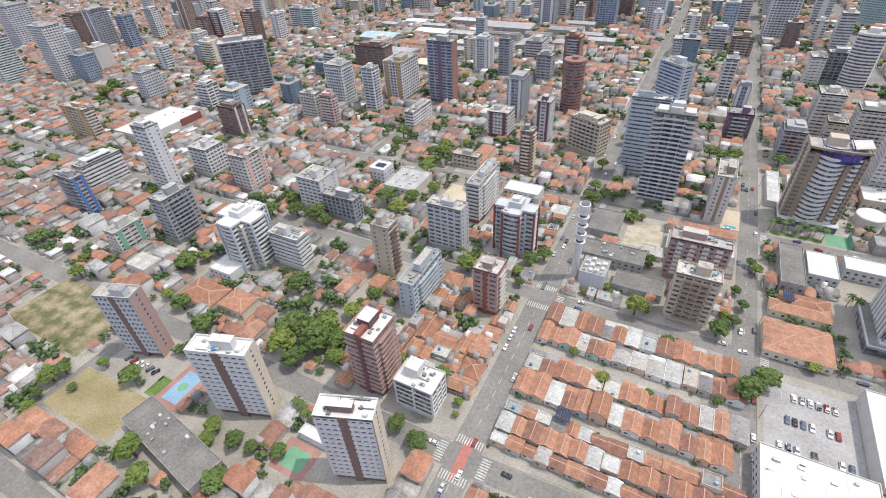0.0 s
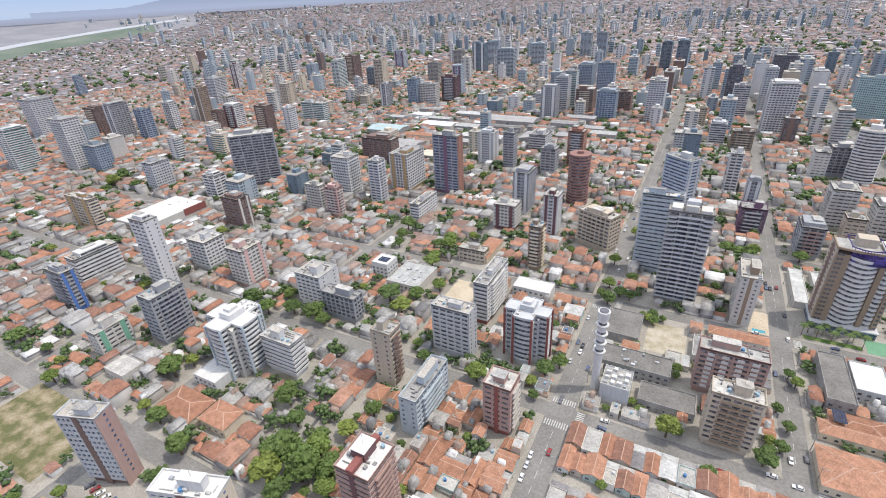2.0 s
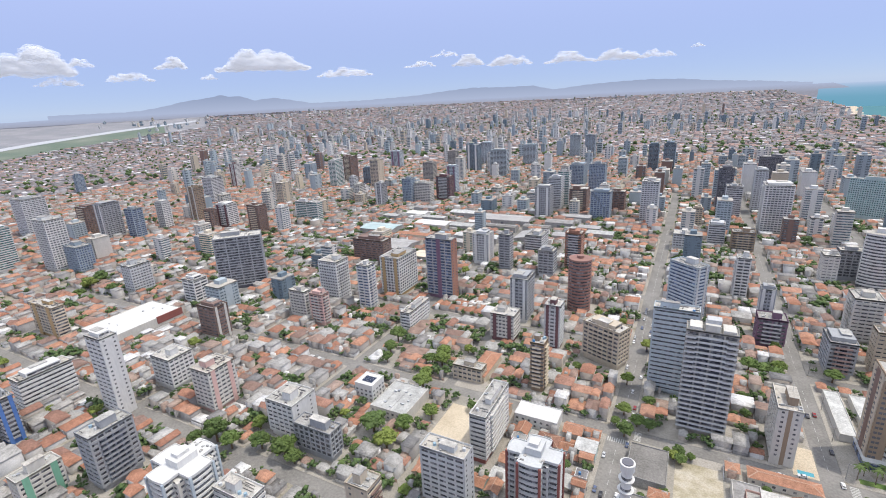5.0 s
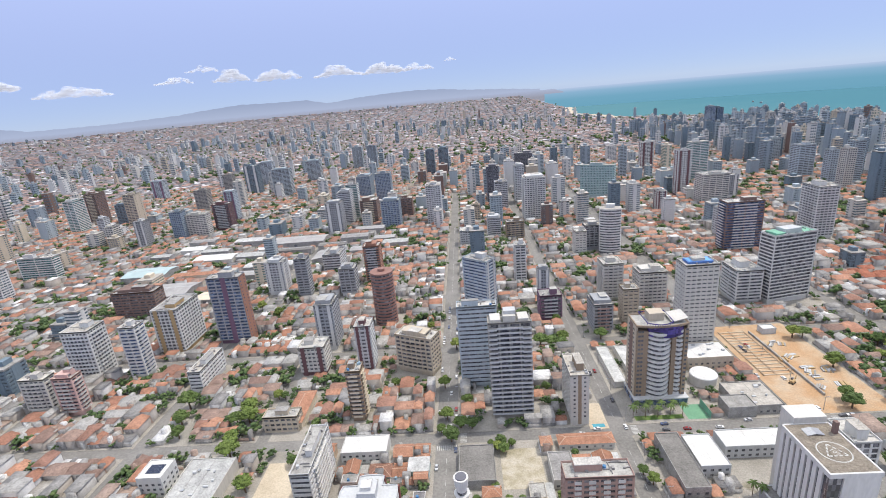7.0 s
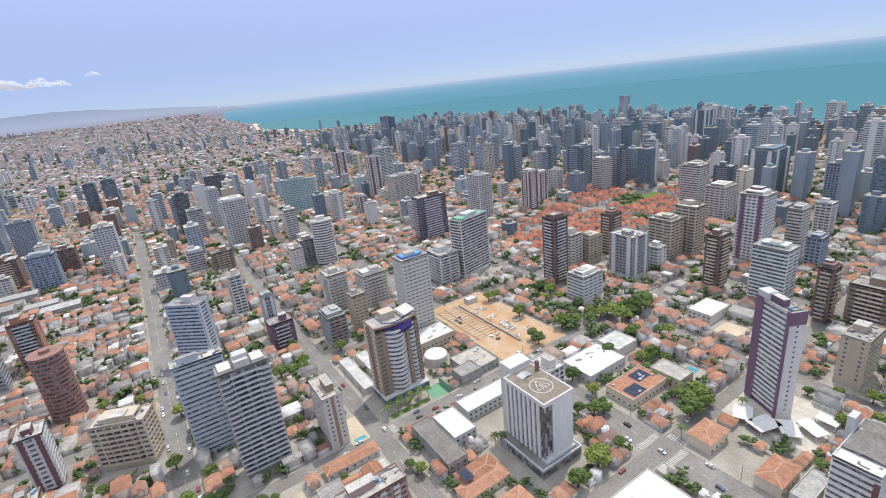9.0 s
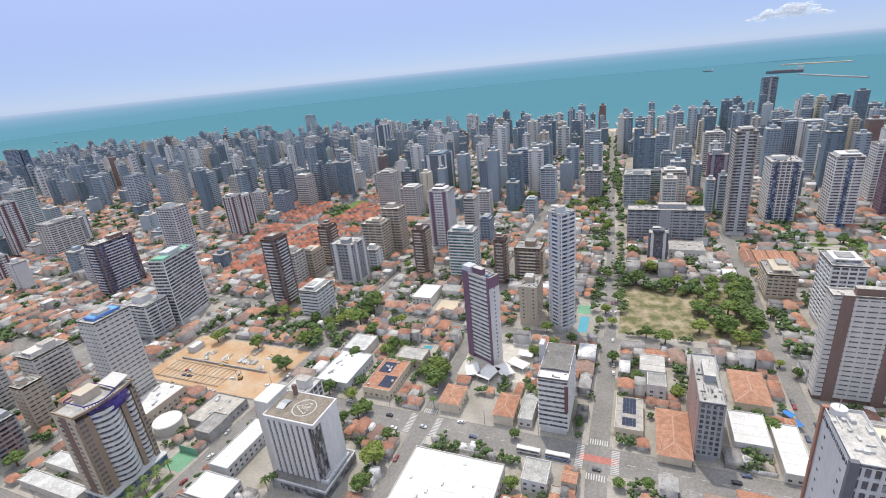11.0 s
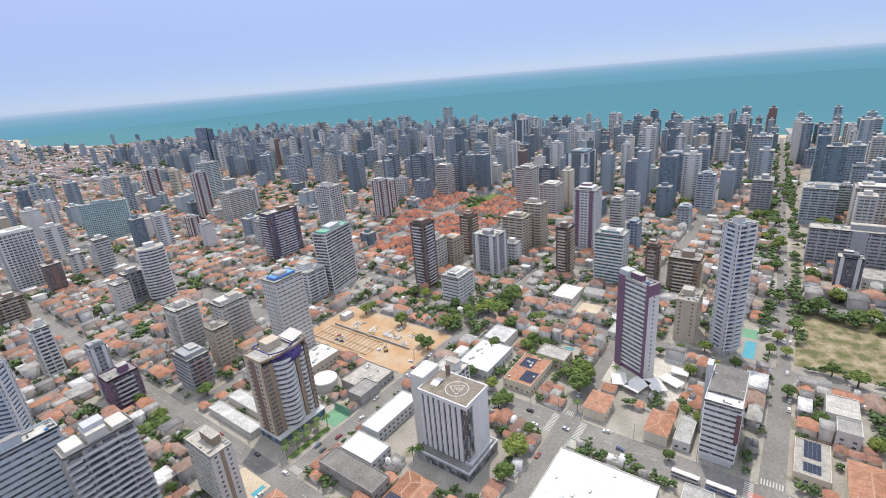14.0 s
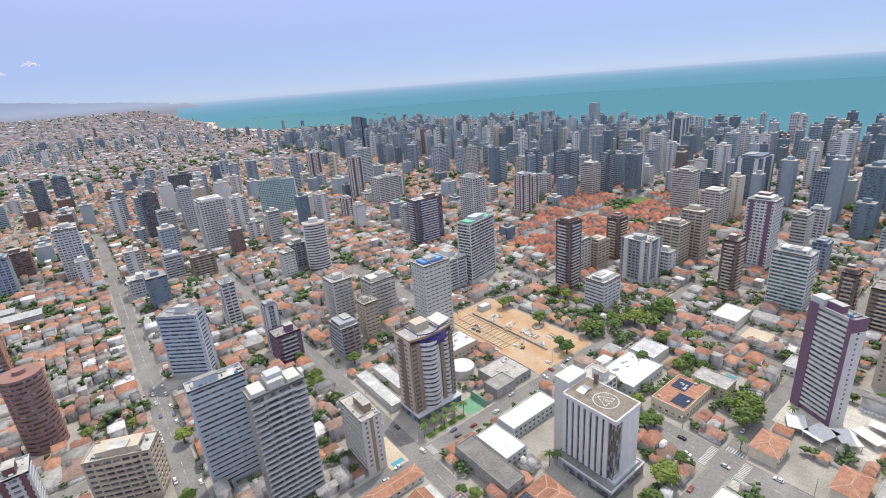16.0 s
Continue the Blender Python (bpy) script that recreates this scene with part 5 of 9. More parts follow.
tower("blue-grey glazed apartment tower", -772.0, 410.5, 20.2, 17.1, 47.7, BLUEGREY, sp=1.1, glass=GLASS_BLUE, group=GR)
tower("white apartment tower with banded balconies", -777.5, 461.8, 19.4, 14.3, 46.7, WHITE, sp=1.4, balc="SW", group=GR)
tower("tan tower with white strips", -775.9, 523.8, 20.3, 17.6, 61.1, TAN, sp=1.4, strips="SW", accent=OFFWHITE, group=GR)
tower("light grey slab tower with window bands", -885.6, 644.3, 28.9, 28.4, 54.9, LGREY, sp=1.6, group=GR)
tower("white tower with maroon strips", -688.0, 513.9, 29.1, 20.5, 37.6, WHITE, sp=1.4, strips="SW", accent=MAROON, group=GR)
tower("brown-tiled tower with cream balconies", -695.0, 487.4, 16.8, 13, 32.4, BROWN, sp=1.4, balc="SW", bal=CREAM, group=GR)
tower("brown-tiled tower with cream balconies", -594.4, 495.0, 24, 16.9, 45.7, BROWN, sp=1.4, balc="SW", bal=CREAM, group=GR)
tower("white apartment tower with banded balconies", -443.3, 272.6, 18.3, 16.2, 26.4, WHITE, sp=1.4, balc="SW", group=GR)
tower("blue-grey glazed apartment tower", -1361.9, 625.1, 13.8, 18.4, 47.6, BLUEGREY, sp=1.1, glass=GLASS_BLUE, group=GR)
tower("white tower with maroon strips", -1011.9, 806.1, 21.1, 15.4, 57.0, WHITE, sp=1.4, strips="SW", accent=MAROON, group=GR)
tower("white tower with green glass", -743.2, 869.4, 20.6, 29, 61.6, WHITE, sp=1.2, px=2, glass=GLASS_GREEN, group=GR)
tower("brown-tiled tower with cream balconies", -746.7, 929.6, 22.7, 28.9, 64.2, BROWN, sp=1.4, balc="SW", bal=CREAM, group=GR)
tower("light grey slab tower with window bands", -639.9, 799.4, 13.1, 14.5, 36.9, LGREY, sp=1.6, group=GR)
tower("white tower with green glass", -193.8, 811.5, 20.4, 16, 60.3, WHITE, sp=1.2, px=2, glass=GLASS_GREEN, group=GR)
tower("maroon tower with pale banded balconies", -424.4, 806.5, 30, 18, 45.4, MAROON, sp=1.2, balc="S", bal=LGREY, group=GR)
tower("beige-grey tower with ribbed balconies", -563.8, 999.1, 28, 20, 43.1, TAUPE, sp=1.4, px=4, group=GR)
tower("slim mauve-grey tower with white strips", -439.2, 872.1, 20, 16, 55.0, PALEGREY, sp=1.2, strips="SW", accent=PLUM, group=GR)
tower("broad grey-blue slab tower with fine bands", -416.2, 1083.7, 42, 20, 63.5, HAZE_GREY, sp=1.2, px=5, group=GR)
tower("dark tower with white edge strips", -513.1, 1149.8, 32, 24, 69.2, HAZE_SLATE, sp=1.2, strips="SW", accent=WHITE, group=GR)
tower("grey slab tower with window bands", -395.0, 1262.2, 36, 22, 56.6, HAZE_GREY, sp=1.5, px=4, group=GR)
tower("pale grey slab tower with window bands", -520.7, 1262.4, 34, 22, 63.0, PALEGREY, sp=1.5, px=3, group=GR)
tower("beige and grey slim tower", -574.4, 1150.3, 24, 18, 52.3, TAUPE, sp=1.4, px=2, group=GR)
tower("pale tower with mauve strips", -774.1, 1183.2, 32, 20, 45.8, PALEGREY, sp=1.4, strips="SW", accent=PLUM, group=GR)
tower("grey twin tower with window bands", -316.6, 1456.9, 30, 24, 66.0, HAZE_GREY, sp=1.4, px=3, group=GR)
tower("grey twin tower with window bands", -270.7, 1444.1, 28, 24, 67.0, BLUEGREY, sp=1.4, px=3, group=GR)
tower("white apartment block with gridded windows", -454.0, 767.0, 44, 16, 38.0, OFFWHITE, sp=1.4, px=8, py=3, group=GR)
tower("tall beige tower with a blank end wall", -626.0, 867.9, 22, 22, 65.0, BEIGE, sp=1.4, blank="E", px=3, group=GR)
tower("dark tower with white piers", -672.7, 905.4, 26, 22, 41.1, HAZE_SLATE, sp=1.2, px=4, accent=WHITE, group=GR)
tower("grey apartment tower with pale bands", -164.6, 551.5, 21.3, 30.5, 23.1, LGREY, sp=1.4, py=3, group=GR)
tower("dark grey tower with white end strips", -120.3, 360.0, 15.3, 21.2, 40.2, GREY, sp=1.3, strips="SW", accent=WHITE, group=GR)
tower("dark grey block with white piers", -128.6, 470.8, 17, 15, 29.5, GREY, sp=1.2, px=3, accent=WHITE, group=GR)
tower("rust-brown tower with pale bands", -106.7, 502.8, 18, 16, 42.5, TERRA, sp=1.2, px=1, bal=LGREY, balc="S", group=GR)
tower("blue-grey glazed apartment tower", -477.3, 757.0, 20, 15, 47.0, BLUEGREY, sp=1.1, glass=GLASS_BLUE, group=GR)
tower("off-white tower with dark window bands", -577.3, 735.7, 13.6, 18.6, 35.3, OFFWHITE, sp=1.5, px=3, group=GR)
tower("white tower with green glass", -576.7, 589.4, 49.7, 12.4, 32.1, WHITE, sp=1.2, px=2, glass=GLASS_GREEN, group=GR)
tower("dark grey tower with white end strips", -519.4, 725.6, 16.5, 17.5, 42.5, GREY, sp=1.3, strips="SW", accent=WHITE, group=GR)


# ---- low buildings ----
def flat_building(label, x, y, w, d, h, wall, roof, name="low_building", category="building", rot=0, windows="S", par=0.7, split=True, lean=0.0):
    take(x, y, w, d, 0.6)
    t = thing(name, x, y, SLAB, rot, label, category)
    hw, hd = w / 2, d / 2
    g = MB()
    g.box(-hw, hw, -hd, hd, 0, h)
    part("wall", g, wall, t)
    g = MB()
    g.box(-hw + 0.3, hw - 0.3, -hd + 0.3, hd - 0.3, h, h + 0.12)
    part("roof_slab", g, roof, t)
    if w > 14 and d > 10 and split:
        seam = MB().box(-0.08, 0.08, -hd + 0.4, hd - 0.4, h + 0.12, h + 0.22).mesh("roof_seam", roof)
        for i in range(1, int(w / 7)):
            part("roof_seam", seam, None, t, loc=(-hw + i * 7, 0, 0))
    g = MB()
    for a, b, c, f in ((-hw, hw, -hd, -hd + 0.25), (-hw, hw, hd - 0.25, hd), (-hw, -hw + 0.25, -hd + 0.25, hd - 0.25), (hw - 0.25, hw, -hd + 0.25, hd - 0.25)):
        g.box(a, b, c, f, h, h + par)
    part("parapet", g, wall, t)
    if w * d > 500 and split:
        q = random.Random(int(x * 5 + y))
        for _ in range(9):
            a, b = q.uniform(-0.42, 0.38) * w, q.uniform(-0.42, 0.38) * d
            part("roof_vent", MB().box(a, a + q.uniform(0.8, 2.6), b, b + q.uniform(0.7, 1.6), h + 0.12, h + q.uniform(0.5, 1.4)), STEEL if q.random() < 0.5 else LGREY, t)
    k = max(1, int(h / 3.2))
    for s in windows:
        for i in range(k):
            g = MB()
            z = 1.1 + i * 3.1
            n_ = max(1, int((w if s in "SN" else d) / 3.5))
            for j in range(n_):
                if s in "SN":
                    c = -hw + (j + 0.5) * w / n_
                    yy = -hd - 0.05 if s == "S" else hd + 0.01
                    g.box(c - 0.8, c + 0.8, yy, yy + 0.04, z, z + 1.3)
                else:
                    c = -hd + (j + 0.5) * d / n_
                    xx = -hw - 0.05 if s == "W" else hw + 0.01
                    g.box(xx, xx + 0.04, c - 0.8, c + 0.8, z, z + 1.3)
            part("window_relief", g, GLASS, t, kind="stuff")
    return t


def solar_array(x, y, z, nx, ny, rot=0):
    t = thing("solar_array", x, y, z, rot, "rows of dark blue solar panels on a roof", "solar panel", "rooftop solar panels")
    g = MB()
    g.box(-0.48, 0.48, -0.8, 0.8, 0.12, 0.17)
    me = g.mesh("solar_panel", PANEL)
    for i in range(nx):
        for j in range(ny):
            ob = part("solar_panel", me, None, t, loc=((i - nx / 2 + 0.5) * 1.05, (j - ny / 2 + 0.5) * 1.7, 0.0))
    g = MB()
    for j in range(ny):
        yy = (j - ny / 2 + 0.5) * 1.7
        g.box(-nx * 0.53, nx * 0.53, yy - 0.05, yy + 0.05, 0.0, 0.12)
    part("rail", g, STEEL, t)


WIN = MB().box(-0.7, 0.7, -0.04, 0.04, 0, 1.1).mesh("window", GLASS)


def house(x, y, w, d, rng, style=None, rot=0, low=False):
    """A low house: gabled or hipped clay roof, or a flat roof with a parapet."""
    style = style or rng.choices(("gable", "hip", "flat", "sheet"), (0.50, 0.18, 0.18, 0.14))[0]
    h = rng.choice((3.0, 3.2, 3.4, 6.0)) if style != "flat" else rng.choice((3.4, 3.4, 6.2, 6.2))
    if low:
        h = rng.uniform(2.9, 3.9)
    words = {"gable": "small plastered house with a gabled clay-tile roof", "hip": "plastered house with a hipped clay-tile roof",
             "flat": "flat-roofed concrete house with a low parapet", "sheet": "low building roofed with fibre-cement sheets"}
    t = thing("house", x, y, SLAB, rot, words[style] + (", two storeys high" if 5 < h < 8 else ""), "house", "low houses of the blocks")
    if max(w, d) > 9 and rng.random() < 0.6:
        # a lower lean-to behind or beside the main roof
        g, k = MB(), rng.uniform(0.22, 0.4)
        zz = rng.uniform(2.5, 3.4)
        if d >= w:
            yy = d / 2 - k * d
            part("annex", g.box(-w / 2, w / 2, yy, d / 2, 0, zz), HOUSE_WALL, t)
            part("annex_roof", MB().box(-w / 2 - 0.2, w / 2 + 0.2, yy + 0.1, d / 2 + 0.2, zz, zz + 0.18), SHEET if rng.random() < 0.6 else TILE, t)
            off, d = -k * d / 2, d * (1 - k)
            shift = (0, off)
        else:
            xx = w / 2 - k * w
            part("annex", g.box(xx, w / 2, -d / 2, d / 2, 0, zz), HOUSE_WALL, t)
            part("annex_roof", MB().box(xx + 0.1, w / 2 + 0.2, -d / 2 - 0.2, d / 2 + 0.2, zz, zz + 0.18), SHEET if rng.random() < 0.6 else TILE, t)
            off, w = -k * w / 2, w * (1 - k)
            shift = (off, 0)
    else:
        shift = (0, 0)
    hw, hd = w / 2, d / 2
    before = set(t.children)
    g = MB().box(-hw, hw, -hd, hd, 0, h)
    o = 0.5
    if style in ("gable", "sheet"):
        ax = "x" if w > d else "y"
        rise = min(w, d) * (0.24 if style == "gable" else 0.10)
        if ax == "x":
            g.add([(-hw, -hd, h), (-hw, hd, h), (-hw, 0, h + rise), (hw, -hd, h), (hw, hd, h), (hw, 0, h + rise)], [(0, 2, 1), (3, 4, 5)])
        else:
            g.add([(-hw, -hd, h), (hw, -hd, h), (0, -hd, h + rise), (-hw, hd, h), (hw, hd, h), (0, hd, h + rise)], [(0, 1, 2), (3, 5, 4)])
    part("wall", g, HOUSE_WALL, t)
    g = MB()
    if style in ("gable", "sheet"):
        g.gable(-hw - o, hw + o, -hd - o, hd + o, h + 0.1, rise * (1 + o / min(hw, hd)), ax)
        cover = part("roof", g, TILE if style == "gable" else SHEET, t)
        if style == "gable":
            g = MB()
            if ax == "x":
                g.box(-hw - o, hw + o, -0.18, 0.18, h + rise * 1.06, h + rise * 1.1 + 0.22)
            else:
                g.box(-0.18, 0.18, -hd - o, hd + o, h + rise * 1.06, h + rise * 1.1 + 0.22)
            part("ridge", g, RIDGE, cover)
    elif style == "hip":
        g.hip(-hw - o, hw + o, -hd - o, hd + o, h, min(w, d) * 0.25)
        cover, caps = part("roof", g, TILE, t), MB()
        for q in hip_caps(-hw - o, hw + o, -hd - o, hd + o, h, min(w, d) * 0.25):
            caps.add(q.v, q.f)
        part("ridge_relief", caps, RIDGE, cover, kind="stuff")
    else:
        g.box(-hw + 0.2, hw - 0.2, -hd + 0.2, hd - 0.2, h, h + 0.1)
        part("roof", g, ROOF_GREY if rng.random() < 0.6 else SHEET, t)
        g = MB()
        for a, b, c, f in ((-hw, hw, -hd, -hd + 0.2), (-hw, hw, hd - 0.2, hd), (-hw, -hw + 0.2, -hd + 0.2, hd - 0.2), (hw - 0.2, hw, -hd + 0.2, hd - 0.2)):
            g.box(a, b, c, f, h, h + 0.6)
        part("parapet", g, HOUSE_WALL, t)
        if rng.random() < 0.6:
            g = MB()
            g.cyl(rng.uniform(-0.3, 0.3) * w, rng.uniform(-0.3, 0.3) * d, 0.75, h + 0.1, h + 1.4, 10, 0.65)
            part("water_tank", g, TANKBLUE, t)
    for lvl in (0,):
        part("window", WIN, None, t, loc=(-0.25 * w, -hd - 0.02, 1.1 + lvl))
    for c in t.children:
        if c not in before:
            c.location.x += shift[0]
            c.location.y += shift[1]
    return t


def hip_caps(x0, x1, y0, y1, z, rise, wide=0.22):
    """Ridge and hip tiles along the edges of a hipped roof."""
    w, d = x1 - x0, y1 - y0
    cx, cy = (x0 + x1) / 2, (y0 + y1) / 2
    if w >= d:
        a, b = Vector((x0 + d / 2, cy, z + rise)), Vector((x1 - d / 2, cy, z + rise))
        ends = ((a, (x0, y0)), (a, (x0, y1)), (b, (x1, y0)), (b, (x1, y1)))
    else:
        a, b = Vector((cx, y0 + w / 2, z + rise)), Vector((cx, y1 - w / 2, z + rise))
        ends = ((a, (x0, y0)), (a, (x1, y0)), (b, (x0, y1)), (b, (x1, y1)))
    out = []
    for p, q in [(a, b)] + [(e, Vector((c[0], c[1], z))) for e, c in ends]:
        if (q - p).length < 0.2:
            continue
        u = (q - p).normalized()
        s = Vector((-u.y, u.x, 0)).normalized() * wide
        up = Vector((0, 0, 0.16))
        out.append(MB().add([tuple(v) for v in (p - s, p + s, q + s, q - s, p + up, q + up)], [(1, 2, 5, 4), (3, 0, 4, 5), (0, 1, 4), (2, 3, 5)]))
    return out


SHRUBS = []            # bushes and small garden trees, joined with the far ones


# ---- plants ----
def crown_mesh(name, seed, sq, n_):
    """A rounded crown: leafy lobes, covered with many small clumps and loose leaves, with gaps and a ragged outline."""
    rng = random.Random(seed)
    iv, jf = [], []
    for k in (1, 2):
        ico = bmesh.new()
        bmesh.ops.create_icosphere(ico, subdivisions=k, radius=1)
        iv.append([v.co.copy() for v in ico.verts])
        jf.append([tuple(v.index for v in f.verts) for f in ico.faces])
        ico.free()
    g = MB()
    lobes = [(0, 0, 0.12, 0.55)]
    for i in range(7):
        a = i * 0.9 + rng.uniform(-0.25, 0.25)
        q = rng.uniform(0.42, 0.62)
        lobes.append((q * math.cos(a), q * math.sin(a), rng.uniform(-0.12, 0.16), rng.uniform(0.28, 0.42)))
    for i in range(3):
        a = i * 2.1 + rng.uniform(-0.4, 0.4)
        lobes.append((0.28 * math.cos(a), 0.28 * math.sin(a), rng.uniform(0.30, 0.48), rng.uniform(0.26, 0.36)))
    for lx, ly, lz, lr in lobes:
        g.add([(lx + v.x * lr * f, ly + v.y * lr * f, (lz + v.z * lr * f) * sq) for v in iv[1] for f in (rng.uniform(0.74, 1.0),)], jf[1])
    done = 0
    while done < n_ * 3:
        lx, ly, lz, lr = rng.choice(lobes)
        a, u = rng.uniform(0, 6.283), rng.uniform(-0.5, 1)
        k = math.sqrt(max(0, 1 - u * u)) * lr * rng.uniform(0.88, 1.12)
        c = Vector((lx + k * math.cos(a), ly + k * math.sin(a), lz + u * lr))
        done += 1
        if any((c - Vector(q[:3])).length < q[3] * 0.8 for q in lobes):
            continue
        c.z *= sq
        e = Euler((rng.uniform(0, 6), rng.uniform(0, 6), rng.uniform(0, 6))).to_matrix()
        if done % 3 == 0:
            s = rng.uniform(0.07, 0.14)
            st = Vector((rng.uniform(0.8, 1.3), rng.uniform(0.8, 1.3), rng.uniform(0.5, 0.8)))
            g.add([tuple(Vector((p.x * st.x, p.y * st.y, p.z * st.z)) * s * rng.uniform(0.72, 1.25) + c) for p in (e @ v for v in iv[0])], jf[0])
        else:
            s = rng.uniform(0.035, 0.075)
            g.add([tuple(c * 1.04 + e @ Vector((p[0] * s, p[1] * s, 0))) for p in ((-1, -0.5), (1, -0.6), (1.1, 0.5), (-0.8, 0.6))], [(0, 1, 2, 3)])
    return g.mesh(name, LEAF)


def trunk_mesh(h, r, seed):
    rng = random.Random(seed)
    g = MB()
    g.cyl(0, 0, 0.09 * r, 0, h, 7, 0.06 * r)
    for i in range(4):
        a = i * 1.57 + rng.uniform(-0.4, 0.4)
        ex, ey, ez = math.cos(a) * r * 0.55, math.sin(a) * r * 0.55, h + r * 0.45
        b, c = 0.045 * r, 0.02 * r
        g.add([(b, 0, h * 0.85), (-b / 2, b, h * 0.85), (-b / 2, -b, h * 0.85), (ex + c, ey, ez), (ex - c / 2, ey + c, ez), (ex - c / 2, ey - c, ez)],
              [(0, 1, 4, 3), (1, 2, 5, 4), (2, 0, 3, 5)])
    return g.mesh("trunk", TRUNK)


CROWNS = [crown_mesh("crown", s, q, n_) for s, q, n_ in ((1, 0.80, 120), (2, 0.70, 130), (3, 0.95, 120), (4, 0.75, 130), (5, 0.85, 115))]
TRUNKS = [trunk_mesh(0.9, 1.0, s) for s in (1, 2, 3)]
TREE_WORDS = ("leafy green street tree with a rounded crown", "broad-crowned dark green shade tree", "bushy bright green tree")


def tree(x, y, r, seed=0, group="street and garden trees", z=SLAB):
    rng = random.Random(int(x * 31 + y * 17) + seed)
    if any(a < x < b and c < y < d for a, b, c, d in BUILT):
        return None
    TAKEN.append((x - r * 0.45, x + r * 0.45, y - r * 0.45, y + r * 0.45))
    t = thing("tree", x, y, z, rng.uniform(0, 360), TREE_WORDS[1] if r > 5 else rng.choice((TREE_WORDS[0], TREE_WORDS[2])), "tree", group)
    t.scale = (r, r, r * rng.uniform(0.85, 1.1))
    part("trunk", rng.choice(TRUNKS), None, t)
    part("crown", rng.choice(CROWNS), None, t, loc=(0, 0, 1.1))
    return t


def palm_meshes():
    g = MB()
    for i in range(6):
        g.cyl(0.05 * math.sin(i), 0, 0.17 - 0.01 * i, i * 1.2, (i + 1) * 1.2, 7, 0.15 - 0.01 * i)
    fr = MB()
    for i in range(13):
        a = i * 2.4
        up = 0.9 - 0.11 * i % 1.0
        prev = None
        for k in range(6):
            s = k / 5
            rr = 2.9 * s
            zz = 7.2 + up * 1.6 * s - 2.2 * s * s
            wd = 0.42 * math.sin(math.pi * min(1, s * 0.9 + 0.12))
            c, n_ = (math.cos(a) * rr, math.sin(a) * rr), (-math.sin(a), math.cos(a))
            cur = ((c[0] + n_[0] * wd, c[1] + n_[1] * wd, zz - wd * 0.5), (c[0], c[1], zz), (c[0] - n_[0] * wd, c[1] - n_[1] * wd, zz - wd * 0.5))
            if prev:
                fr.add([*prev, *cur], [(0, 1, 4, 3), (1, 2, 5, 4)])
            prev = cur
    return g.mesh("trunk", TRUNK), fr.mesh("fronds", PALM)


PALM_TRUNK, PALM_FRONDS = palm_meshes()


def palm(x, y, s=1.0, z=SLAB):
    rng = random.Random(int(x * 13 + y * 7))
    t = thing("palm_tree", x, y, z, rng.uniform(0, 360), "slender palm tree with arching fronds", "palm tree", "palm trees")
    t.scale = (s, s, s * rng.uniform(0.85, 1.1))
    part("trunk", PALM_TRUNK, None, t)
    part("fronds", PALM_FRONDS, None, t)


# ---- cars ----
def car_meshes():
    prof = [(-2.1, 0.35), (2.1, 0.35), (2.15, 0.75), (1.9, 0.92), (0.95, 1.0), (-1.95, 1.02), (-2.15, 0.8)]
    g = MB()
    for s0, s1 in ((-0.86, 0.86),):
        k = len(prof)
        g.add([(x, s0, z) for x, z in prof] + [(x, s1, z) for x, z in prof], [tuple(range(k)), tuple(range(2 * k - 1, k - 1, -1))] + [(i, k + i, k + (i + 1) % k, (i + 1) % k) for i in range(k)])
    cab = MB()
    cab.add([(-1.9, -0.8, 0.98), (0.95, -0.8, 0.98), (0.95, 0.8, 0.98), (-1.9, 0.8, 0.98), (-1.35, -0.62, 1.42), (0.2, -0.62, 1.42), (0.2, 0.62, 1.42), (-1.35, 0.62, 1.42)],
            [(0, 1, 5, 4), (1, 2, 6, 5), (2, 3, 7, 6), (3, 0, 4, 7)])
    g.box(-1.38, 0.24, -0.64, 0.64, 1.40, 1.47)
    wh = MB()
    k = 10
    a = [6.2832 * i / k for i in range(k)]
    for wx in (-1.35, 1.3):
        for wy in (-0.8, 0.8):
            wh.add([(wx + 0.32 * math.cos(t), wy - 0.1, 0.32 + 0.32 * math.sin(t)) for t in a] + [(wx + 0.32 * math.cos(t), wy + 0.1, 0.32 + 0.32 * math.sin(t)) for t in a],
                   [tuple(range(k)), tuple(range(2 * k - 1, k - 1, -1))] + [(i, k + i, k + (i + 1) % k, (i + 1) % k) for i in range(k)])
    return g.mesh("body", CARPAINT), cab.mesh("cabin_glass", GLASS), wh.mesh("running_gear", RUBBER)


CAR = car_meshes()


def car(x, y, rot, z=0.07):
    t = thing("car", x, y, z, rot, "small passenger car in the street", "car", "cars in the streets")
    part("body", CAR[0], None, t)
    part("cabin_glass", CAR[1], None, t)
    part("running_gear", CAR[2], None, t, kind="stuff")


